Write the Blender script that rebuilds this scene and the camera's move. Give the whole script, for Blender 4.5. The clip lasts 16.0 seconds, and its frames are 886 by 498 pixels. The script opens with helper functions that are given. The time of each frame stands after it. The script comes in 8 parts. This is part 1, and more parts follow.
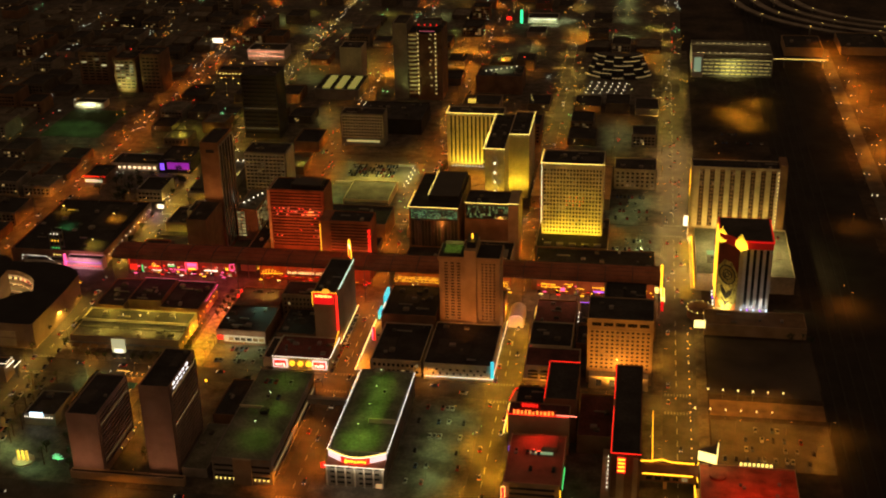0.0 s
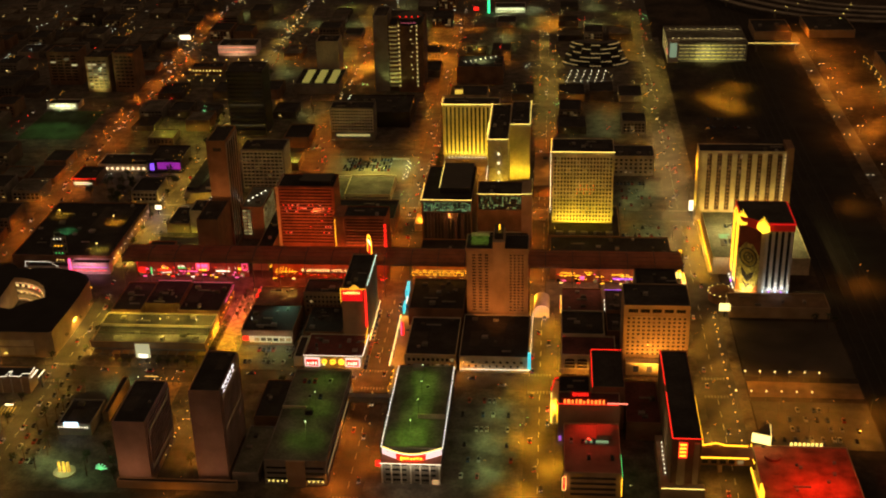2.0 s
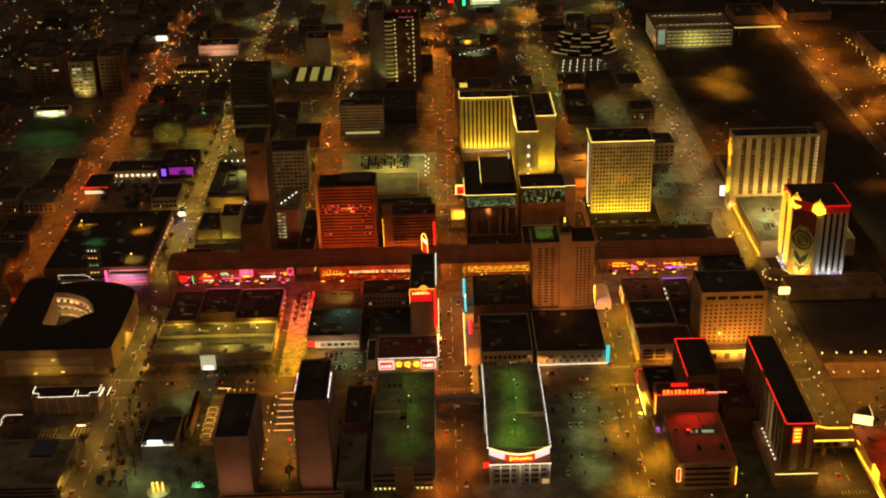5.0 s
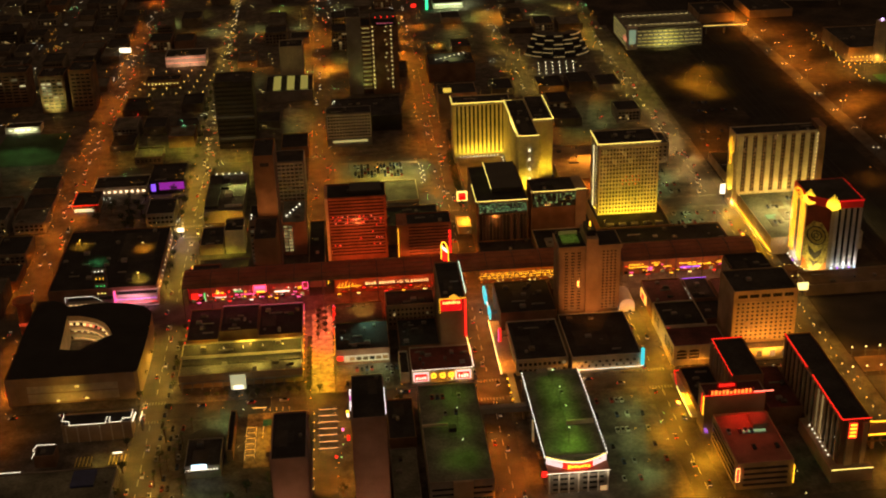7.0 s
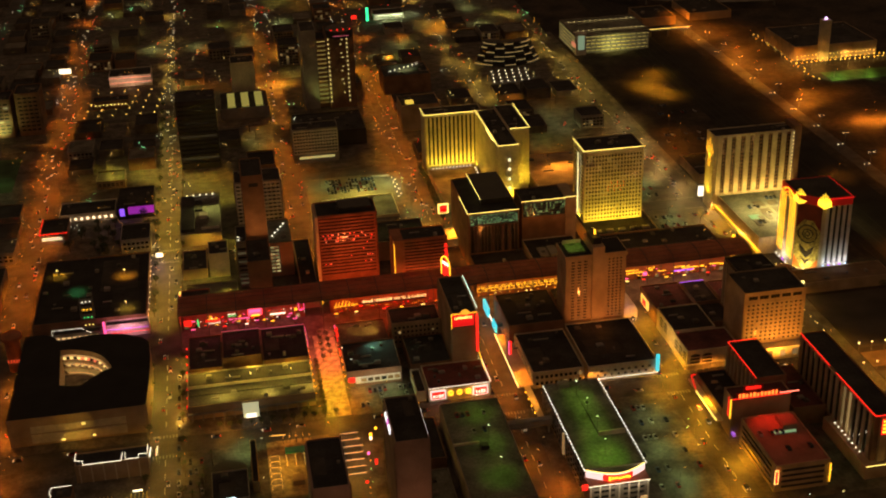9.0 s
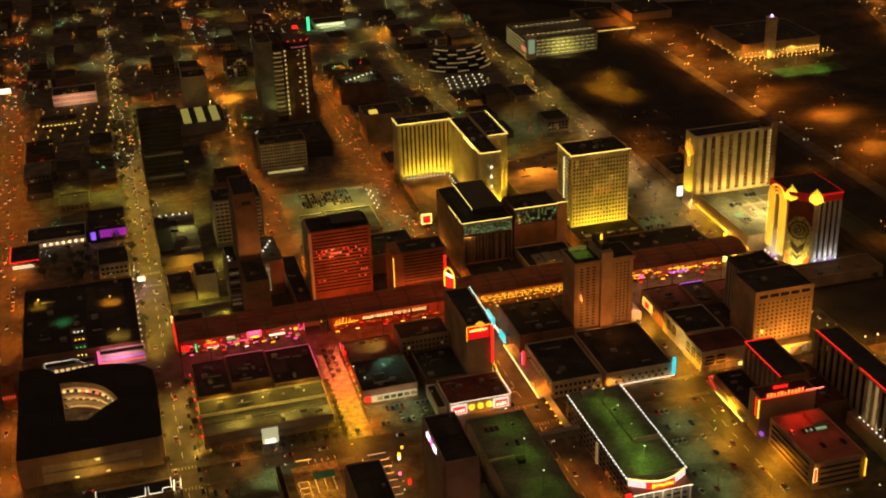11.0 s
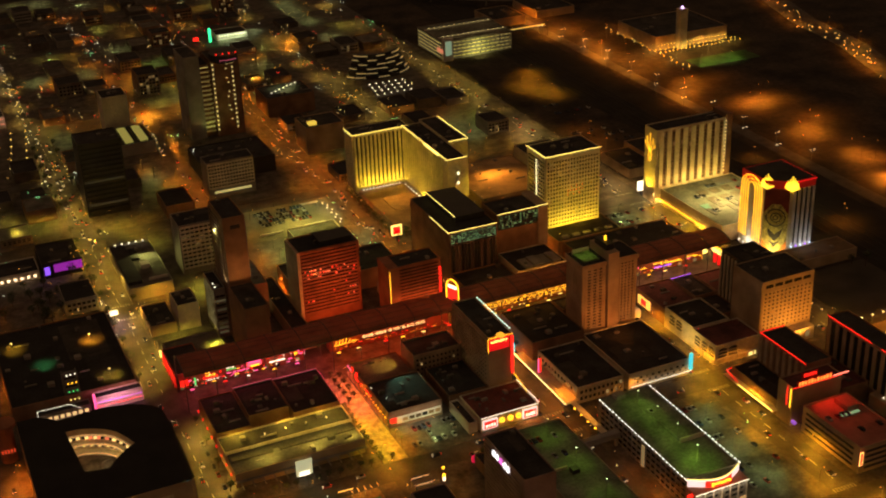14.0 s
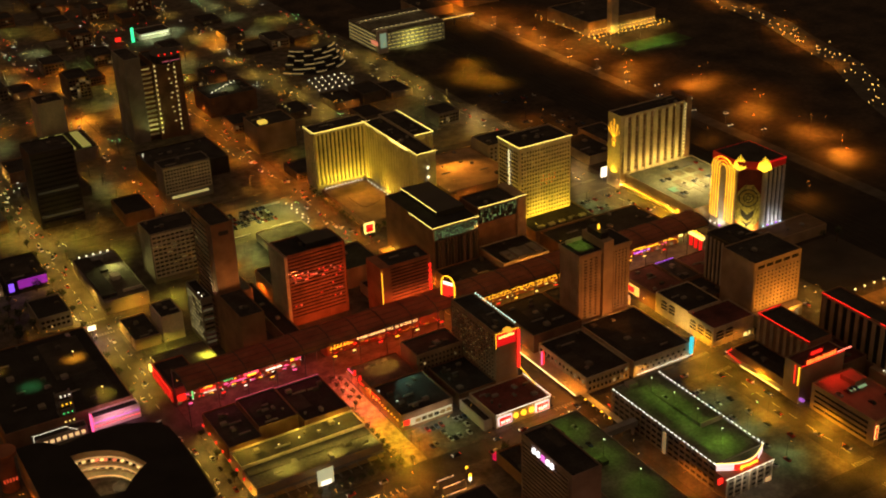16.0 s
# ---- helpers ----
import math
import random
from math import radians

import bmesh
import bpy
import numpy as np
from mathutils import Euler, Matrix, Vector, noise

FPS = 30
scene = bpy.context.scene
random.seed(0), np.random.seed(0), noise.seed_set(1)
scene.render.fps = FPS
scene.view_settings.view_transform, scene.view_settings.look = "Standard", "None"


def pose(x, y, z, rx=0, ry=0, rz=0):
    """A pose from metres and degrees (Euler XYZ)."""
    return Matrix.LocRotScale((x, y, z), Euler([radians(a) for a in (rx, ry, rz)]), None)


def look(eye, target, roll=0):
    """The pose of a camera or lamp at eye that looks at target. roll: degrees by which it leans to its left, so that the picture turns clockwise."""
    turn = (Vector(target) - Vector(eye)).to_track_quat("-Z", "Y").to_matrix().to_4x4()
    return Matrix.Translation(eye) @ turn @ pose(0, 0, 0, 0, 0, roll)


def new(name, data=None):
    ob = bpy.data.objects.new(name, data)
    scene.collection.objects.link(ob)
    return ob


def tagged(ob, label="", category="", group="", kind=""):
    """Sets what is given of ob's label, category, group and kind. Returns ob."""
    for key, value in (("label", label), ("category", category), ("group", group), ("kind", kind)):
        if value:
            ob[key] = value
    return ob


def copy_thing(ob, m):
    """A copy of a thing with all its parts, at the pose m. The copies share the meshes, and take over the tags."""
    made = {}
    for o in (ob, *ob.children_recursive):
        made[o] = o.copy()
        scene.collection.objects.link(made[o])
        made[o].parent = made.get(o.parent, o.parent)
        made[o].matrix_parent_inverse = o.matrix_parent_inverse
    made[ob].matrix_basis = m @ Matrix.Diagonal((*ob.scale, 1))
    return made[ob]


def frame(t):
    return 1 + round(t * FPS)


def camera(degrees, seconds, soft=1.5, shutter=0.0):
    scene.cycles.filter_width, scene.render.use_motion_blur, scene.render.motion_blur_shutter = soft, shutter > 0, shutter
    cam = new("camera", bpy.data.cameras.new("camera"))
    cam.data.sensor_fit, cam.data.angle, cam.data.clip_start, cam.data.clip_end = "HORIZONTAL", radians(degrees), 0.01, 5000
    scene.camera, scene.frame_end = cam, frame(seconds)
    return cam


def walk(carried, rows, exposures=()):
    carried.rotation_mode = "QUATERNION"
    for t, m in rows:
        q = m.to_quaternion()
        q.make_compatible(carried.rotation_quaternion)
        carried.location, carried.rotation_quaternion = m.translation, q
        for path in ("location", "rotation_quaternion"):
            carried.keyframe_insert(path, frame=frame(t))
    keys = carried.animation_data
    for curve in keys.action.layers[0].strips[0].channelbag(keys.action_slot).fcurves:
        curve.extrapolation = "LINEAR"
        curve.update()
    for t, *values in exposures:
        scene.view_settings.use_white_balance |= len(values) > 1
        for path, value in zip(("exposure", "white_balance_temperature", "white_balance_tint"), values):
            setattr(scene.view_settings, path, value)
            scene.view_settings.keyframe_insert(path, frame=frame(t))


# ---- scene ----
cam = camera(38.2, 16.0, soft=2.0)
METRES, EYE, TILT, LEAN, TURN = 575.0, 398.3, 0.806, 0.257, 9.3
ROWS = [
    (0.0, 0.0, 0.0, 0.0, -0.43, -25.53, 0.89),
    (0.5, -0.0326, 0.0024, -0.0003, -1.67, -25.68, 0.91),
    (1.0, -0.062, 0.0055, -0.0006, -2.7, -25.8, 0.92),
    (1.5, -0.0902, 0.0091, -0.0011, -3.61, -25.89, 0.94),
    (2.0, -0.1212, 0.0139, -0.0016, -4.62, -25.95, 0.96),
    (2.5, -0.1522, 0.0193, -0.002, -5.54, -26.03, 0.98),
    (3.0, -0.1828, 0.0255, -0.0021, -6.38, -26.12, 0.99),
    (3.5, -0.2133, 0.0323, -0.0026, -7.32, -26.18, 1.01),
    (4.0, -0.2437, 0.0401, -0.0028, -8.27, -26.24, 1.03),
    (4.5, -0.2711, 0.0477, -0.0031, -9.04, -26.29, 1.07),
    (5.0, -0.3011, 0.0569, -0.0033, -9.85, -26.36, 1.09),
    (7.5, -0.4466, 0.1118, -0.0023, -15.65, -26.28, 1.14),
    (8.0, -0.4749, 0.126, -0.0026, -17.09, -26.2, 1.17),
    (8.5, -0.5033, 0.1409, -0.003, -18.51, -26.1, 1.18),
    (9.0, -0.5286, 0.1551, -0.0031, -19.72, -26.05, 1.18),
    (11.5, -0.6597, 0.2429, -0.003, -26.61, -25.97, 1.23),
    (12.0, -0.6854, 0.2624, -0.0027, -28.09, -25.99, 1.25),
    (12.5, -0.7105, 0.2825, -0.0024, -29.58, -26.0, 1.24),
    (13.0, -0.735, 0.3033, -0.0019, -31.02, -26.02, 1.25),
    (13.5, -0.7571, 0.3225, -0.0016, -32.31, -26.05, 1.28),
    (14.0, -0.7813, 0.3447, -0.001, -33.8, -26.16, 1.26),
    (14.5, -0.8042, 0.3664, -0.0004, -35.17, -26.3, 1.27),
    (15.0, -0.8269, 0.389, 0.0005, -36.72, -26.51, 1.25),
    (15.5, -0.8493, 0.4122, 0.0013, -38.37, -26.68, 1.24),
    (16.0, -0.871, 0.4358, 0.0023, -40.05, -26.83, 1.25),
]
walk(cam, [(t, pose(0, 0, EYE, TILT, LEAN, TURN) @ pose(METRES * x, METRES * y, METRES * z, 90 + pitch, roll, yaw)) for t, x, y, z, yaw, pitch, roll in ROWS])

# ---- night sky and its glow ----
world = bpy.data.worlds.new("night")
scene.world = world
world.use_nodes = True
bg = world.node_tree.nodes["Background"]
bg.inputs[0].default_value = (0.89, 0.49, 0.24, 1)
bg.inputs[1].default_value = 0.095
scene.view_settings.exposure = 0.22


# Many spots made with this are added fill without a fixture.
def lamp(kind, name, loc, colour, power, size=0.3, aim=None, size_y=None, angle=None):
    d = bpy.data.lights.new(name, kind)
    d.color, d.energy = colour, power
    if kind == "AREA":
        d.shape = "RECTANGLE"
        d.size, d.size_y = size, size_y or size
    else:
        d.shadow_soft_size = size
    if kind == "SPOT":
        d.spot_size, d.spot_blend = radians(angle or 90), 0.6
    ob = new(name, d)
    ob.matrix_world = look(loc, aim) if aim else Matrix.Translation(loc)
    return ob

# ---- materials ----
SODIUM, GOLD, RED, AMBER = (1.0, 0.33, 0.035), (1.0, 0.67, 0.035), (1.0, 0.02, 0.01), (1.0, 0.48, 0.02)
MATS = {}


def mat(name, colour, rough=0.8, metal=0.0, vary=0.25, scale=0.15, fine=2.0, bump=0.2, per_object=0.0):
    """A worn surface: broad stains, fine grain and a little relief."""
    if name in MATS:
        return MATS[name]
    m = MATS[name] = bpy.data.materials.new(name)
    m.use_nodes = True
    nt = m.node_tree
    b = nt.nodes["Principled BSDF"]
    b.inputs["Roughness"].default_value, b.inputs["Metallic"].default_value = rough, metal
    co = nt.nodes.new("ShaderNodeNewGeometry")
    n1, n2 = nt.nodes.new("ShaderNodeTexNoise"), nt.nodes.new("ShaderNodeTexNoise")
    n1.inputs["Scale"].default_value, n2.inputs["Scale"].default_value = scale, fine
    n1.inputs["Detail"].default_value, n2.inputs["Detail"].default_value = 6, 3
    for n in (n1, n2):
        nt.links.new(co.outputs["Position"], n.inputs["Vector"])
    r = nt.nodes.new("ShaderNodeMapRange")
    r.inputs["From Min"].default_value, r.inputs["From Max"].default_value = 0.3, 0.7
    r.inputs["To Min"].default_value, r.inputs["To Max"].default_value = 1 - vary, 1 + vary
    nt.links.new(n1.outputs["Fac"], r.inputs["Value"])
    r2 = nt.nodes.new("ShaderNodeMapRange")
    r2.inputs["From Min"].default_value, r2.inputs["From Max"].default_value = 0.3, 0.7
    r2.inputs["To Min"].default_value, r2.inputs["To Max"].default_value = 1 - vary / 2, 1 + vary / 2
    nt.links.new(n2.outputs["Fac"], r2.inputs["Value"])
    k = nt.nodes.new("ShaderNodeMath")
    k.operation = "MULTIPLY"
    nt.links.new(r.outputs[0], k.inputs[0])
    nt.links.new(r2.outputs[0], k.inputs[1])
    last = k
    if per_object:
        oi = nt.nodes.new("ShaderNodeObjectInfo")
        r3 = nt.nodes.new("ShaderNodeMapRange")
        r3.inputs["To Min"].default_value, r3.inputs["To Max"].default_value = 1 - per_object, 1 + per_object
        nt.links.new(oi.outputs["Random"], r3.inputs["Value"])
        k2 = nt.nodes.new("ShaderNodeMath")
        k2.operation = "MULTIPLY"
        nt.links.new(k.outputs[0], k2.inputs[0])
        nt.links.new(r3.outputs[0], k2.inputs[1])
        last = k2
    v = nt.nodes.new("ShaderNodeVectorMath")
    v.operation = "SCALE"
    v.inputs[0].default_value = colour
    nt.links.new(last.outputs[0], v.inputs["Scale"])
    nt.links.new(v.outputs[0], b.inputs["Base Color"])
    bp = nt.nodes.new("ShaderNodeBump")
    bp.inputs["Strength"].default_value, bp.inputs["Distance"].default_value = bump, 0.05
    nt.links.new(n2.outputs["Fac"], bp.inputs["Height"])
    nt.links.new(bp.outputs[0], b.inputs["Normal"])
    return m


def glow(name, colour, strength):
    """A lit tube, lamp or sign, or a surface made to glow as if lit."""
    if name in MATS:
        return MATS[name]
    m = MATS[name] = bpy.data.materials.new(name)
    m.use_nodes = True
    b = m.node_tree.nodes["Principled BSDF"]
    b.inputs["Base Color"].default_value = (*colour, 1)
    b.inputs["Emission Color"].default_value = (*colour, 1)
    b.inputs["Emission Strength"].default_value = strength
    return m


def panes(name, lit, colour=(1.0, 0.62, 0.22), strength=1.2, tint=(0.03, 0.032, 0.03)):
    """Window glass; a share of the rooms behind has the light on."""
    if name in MATS:
        return MATS[name]
    m = MATS[name] = bpy.data.materials.new(name)
    m.use_nodes = True
    nt = m.node_tree
    b = nt.nodes["Principled BSDF"]
    b.inputs["Base Color"].default_value = (*tint, 1)
    b.inputs["Roughness"].default_value = 0.12
    b.inputs["Emission Color"].default_value = (*colour, 1)
    oi = nt.nodes.new("ShaderNodeObjectInfo")
    r = nt.nodes.new("ShaderNodeMapRange")
    r.inputs["From Min"].default_value, r.inputs["From Max"].default_value = 1 - lit, 1.0
    r.inputs["To Min"].default_value, r.inputs["To Max"].default_value = 0.0, strength
    if lit > 0:
        isl = nt.nodes.new("ShaderNodeNewGeometry")
        add, fr = nt.nodes.new("ShaderNodeMath"), nt.nodes.new("ShaderNodeMath")
        fr.operation = "FRACT"
        nt.links.new(oi.outputs["Random"], add.inputs[0])
        nt.links.new(isl.outputs["Random Per Island"], add.inputs[1])
        nt.links.new(add.outputs[0], fr.inputs[0])
        nt.links.new(fr.outputs[0], r.inputs["Value"])
        nt.links.new(r.outputs[0], b.inputs["Emission Strength"])
    return m


ASPHALT = mat("asphalt", (0.072, 0.066, 0.058), 0.7, vary=0.5, scale=0.09, fine=0.9)
GROUND = mat("dusty_ground", (0.042, 0.03, 0.021), 0.95, vary=0.8, scale=0.03, fine=0.2)
PAVING = mat("paving", (0.11, 0.095, 0.078), 0.8, vary=0.55, scale=0.12, fine=0.5)
ROOF = mat("roof_felt", (0.03, 0.028, 0.028), 0.9, vary=0.6, scale=0.07, fine=0.6, per_object=0.4)
ROOF_PALE = mat("roof_gravel", (0.13, 0.12, 0.10), 0.9, vary=0.5, scale=0.08, fine=0.7, per_object=0.3)
ROOF_RED = mat("roof_red", (0.13, 0.04, 0.035), 0.85, vary=0.5, scale=0.08, fine=0.6)
DECK = mat("parking_deck", (0.17, 0.18, 0.14), 0.8, vary=0.55, scale=0.07, fine=0.6)
CREAM = mat("cream_render", (0.62, 0.55, 0.40), 0.8, vary=0.24, scale=0.08, fine=0.6)
WHITE_WALL = mat("white_render", (0.68, 0.64, 0.56), 0.8, vary=0.24, scale=0.08)
TAN = mat("tan_concrete", (0.42, 0.31, 0.2), 0.85, vary=0.27, scale=0.08)
BROWN = mat("brown_brick", (0.24, 0.14, 0.08), 0.85, vary=0.32, scale=0.1)
RUST = mat("rust_red_render", (0.34, 0.13, 0.07), 0.85, vary=0.32, scale=0.1)
GREY = mat("grey_concrete", (0.28, 0.26, 0.23), 0.85, vary=0.32, scale=0.08)
DARK = mat("dark_cladding", (0.035, 0.03, 0.027), 0.5, vary=0.3, scale=0.1)
PINKISH = mat("mauve_concrete", (0.30, 0.22, 0.19), 0.85, vary=0.27, scale=0.08)
STEEL = mat("painted_steel", (0.16, 0.15, 0.14), 0.5, metal=0.4, vary=0.2)
WHITE_PAINT = mat("white_paint", (0.75, 0.73, 0.66), 0.6, vary=0.15)
# Brown tone and translucency carry the light from below the vault.
TIN = mat("brown_vault_skin", (0.23, 0.12, 0.075), 0.7, vary=0.55, scale=0.12, fine=1.2)
_nt = TIN.node_tree
_mix, _tr = _nt.nodes.new("ShaderNodeMixShader"), _nt.nodes.new("ShaderNodeBsdfTranslucent")
_mix.inputs[0].default_value, _tr.inputs[0].default_value = 0.26, (0.8, 0.45, 0.3, 1)
_nt.links.new(_nt.nodes["Principled BSDF"].outputs[0], _mix.inputs[1])
_nt.links.new(_tr.outputs[0], _mix.inputs[2])
_nt.links.new(_mix.outputs[0], _nt.nodes["Material Output"].inputs[0])
GLASS_DARK = panes("glass_dark", 0.0)
GLASS_FEW = panes("glass_few_lit", 0.07, strength=0.4)
GLASS_SOME = panes("glass_some_lit", 0.26, strength=0.32)
GLASS_MOST = panes("glass_most_lit", 0.8, strength=0.4)
NEON_RED = glow("neon_red", RED, 1.4)
NEON_AMBER = glow("neon_amber", AMBER, 2.2)
NEON_GOLD = glow("neon_gold", (1.0, 0.74, 0.16), 1.8)
NEON_WHITE = glow("neon_white", (1.0, 0.88, 0.62), 1.6)
NEON_PINK = glow("neon_pink", (1.0, 0.1, 0.3), 1.6)
NEON_VIOLET = glow("neon_violet", (0.5, 0.12, 1.0), 1.2)
NEON_CYAN = glow("neon_cyan", (0.06, 0.6, 0.72), 1.0)
NEON_GREEN = glow("neon_green", (0.1, 0.9, 0.2), 0.9)


# ---- builders ----
def box(bm, x0, x1, y0, y1, z0, z1):
    v = [bm.verts.new(p) for p in ((x0, y0, z0), (x1, y0, z0), (x1, y1, z0), (x0, y1, z0), (x0, y0, z1), (x1, y0, z1), (x1, y1, z1), (x0, y1, z1))]
    for f in ((3, 2, 1, 0), (4, 5, 6, 7), (0, 1, 5, 4), (1, 2, 6, 5), (2, 3, 7, 6), (3, 0, 4, 7)):
        bm.faces.new([v[i] for i in f])


def prism(bm, pts, z0, z1):
    """An upright prism over a plan outline, counter-clockwise."""
    lo, hi = [bm.verts.new((x, y, z0)) for x, y in pts], [bm.verts.new((x, y, z1)) for x, y in pts]
    n = len(pts)
    bm.faces.new(lo[::-1]), bm.faces.new(hi)
    for i in range(n):
        bm.faces.new((lo[i], lo[(i + 1) % n], hi[(i + 1) % n], hi[i]))


def cyl(bm, x, y, z0, z1, r, r2=None, n=16):
    r2 = r if r2 is None else r2
    lo = [bm.verts.new((x + r * math.cos(a), y + r * math.sin(a), z0)) for a in [2 * math.pi * i / n for i in range(n)]]
    hi = [bm.verts.new((x + r2 * math.cos(a), y + r2 * math.sin(a), z1)) for a in [2 * math.pi * i / n for i in range(n)]]
    bm.faces.new(lo[::-1]), bm.faces.new(hi)
    for i in range(n):
        bm.faces.new((lo[i], lo[(i + 1) % n], hi[(i + 1) % n], hi[i]))


def tube(bm, a, b, r):
    """A square bar from a to b."""
    a, b = Vector(a), Vector(b)
    q = (b - a).to_track_quat("Z", "Y")
    cs = [q @ Vector((sx * r, sy * r, 0)) for sx, sy in ((-1, -1), (1, -1), (1, 1), (-1, 1))]
    lo, hi = [bm.verts.new(a + c) for c in cs], [bm.verts.new(b + c) for c in cs]
    bm.faces.new(lo[::-1]), bm.faces.new(hi)
    for i in range(4):
        bm.faces.new((lo[i], lo[(i + 1) % 4], hi[(i + 1) % 4], hi[i]))


def thing(name, label, category, loc, group="", kind=""):
    ob = new(name)
    ob.location = loc
    return tagged(ob, label, category, group, kind)


def base_of(ob):
    p = Vector((0, 0, 0))
    while ob:
        p += ob.location
        ob = ob.parent
    return p


def part(name, bm, material, parent=None, label=""):
    """Links a bmesh, drawn in world metres, as one mesh object under a thing or part."""
    me = bpy.data.meshes.new(name)
    if parent:
        off = -base_of(parent)
        for v in bm.verts:
            v.co += off
    bm.to_mesh(me)
    bm.free()
    me.materials.append(material)
    ob = new(name, me)
    ob.parent = parent
    if label:
        ob["label"] = label
    return ob


def boxes(name, spec, material, parent=None, label=""):
    bm = bmesh.new()
    for s in spec:
        box(bm, *s)
    return part(name, bm, material, parent, label)


UNIT = {}


def piece(name, size, material, loc, parent):
    """One of many alike boxes that share a mesh; loc is its centre in world metres."""
    key = (name, tuple(round(s, 2) for s in size), material.name)
    if key not in UNIT:
        bm = bmesh.new()
        sx, sy, sz = (s / 2 for s in size)
        box(bm, -sx, sx, -sy, sy, -sz, sz)
        me = bpy.data.meshes.new(name)
        bm.to_mesh(me)
        bm.free()
        me.materials.append(material)
        UNIT[key] = me
    ob = new(name, UNIT[key])
    ob.parent = parent
    ob.location = Vector(loc) - base_of(parent)
    return ob


def facade(parent, side, a0, a1, at, z0, z1, cols, rows, wall, glass=None, pier=0.35, band=0.4, deep=0.5, ribbon=False, joined=False, single=False):
    """Piers and spandrels that stand proud of the wall, with a window in each bay or one ribbon a floor. side: F faces -y, B +y, L -x, R +x."""
    dx, dz = (a1 - a0) / cols, (z1 - z0) / rows
    s = -1 if side in "FL" else 1

    def put(name, u, w, su, sw, thick, off, material):
        c = at + s * off
        if side in "FB":
            piece(name, (su, thick, sw), material, (u, c, w), parent)
        else:
            piece(name, (thick, su, sw), material, (c, u, w), parent)
    if pier > 0:
        for i in range(cols + 1):
            put("pier", a0 + i * dx, (z0 + z1) / 2, dx * pier, z1 - z0, deep + 0.1, (deep + 0.1) / 2 - 0.02, wall)
    if band > 0:
        for j in range(rows + 1):
            put("spandrel", (a0 + a1) / 2, z0 + j * dz, a1 - a0, dz * band, deep, deep / 2 - 0.02, wall)
    if not glass:
        return
    if joined or cols * rows >= 100 and not ribbon and not single:
        bm = bmesh.new()
        for j in range(rows):
            for i in range(cols):
                u, w, du, dw = a0 + (i + 0.5) * dx, z0 + (j + 0.5) * dz, min(dx * 0.34, 1.1), min(dz * 0.28, 0.9)
                lo, hi = sorted((at - s * 0.05, at + s * 0.08))
                if side in "FB":
                    box(bm, u - du, u + du, lo, hi, w - dw, w + dw)
                else:
                    box(bm, lo, hi, u - du, u + du, w - dw, w + dw)
        part("glazing", bm, glass, parent)["kind"] = "stuff"
        return
    for j in range(rows):
        w = z0 + (j + 0.5) * dz
        if ribbon:
            put("window", (a0 + a1) / 2, w, a1 - a0 - 0.1, dz * (1 - band), 0.12, 0.06, glass)
        else:
            for i in range(cols):
                put("window", a0 + (i + 0.5) * dx, w, dx * (1 - pier), dz * (1 - band), 0.12, 0.06, glass)


OCC, TOPS = [], []


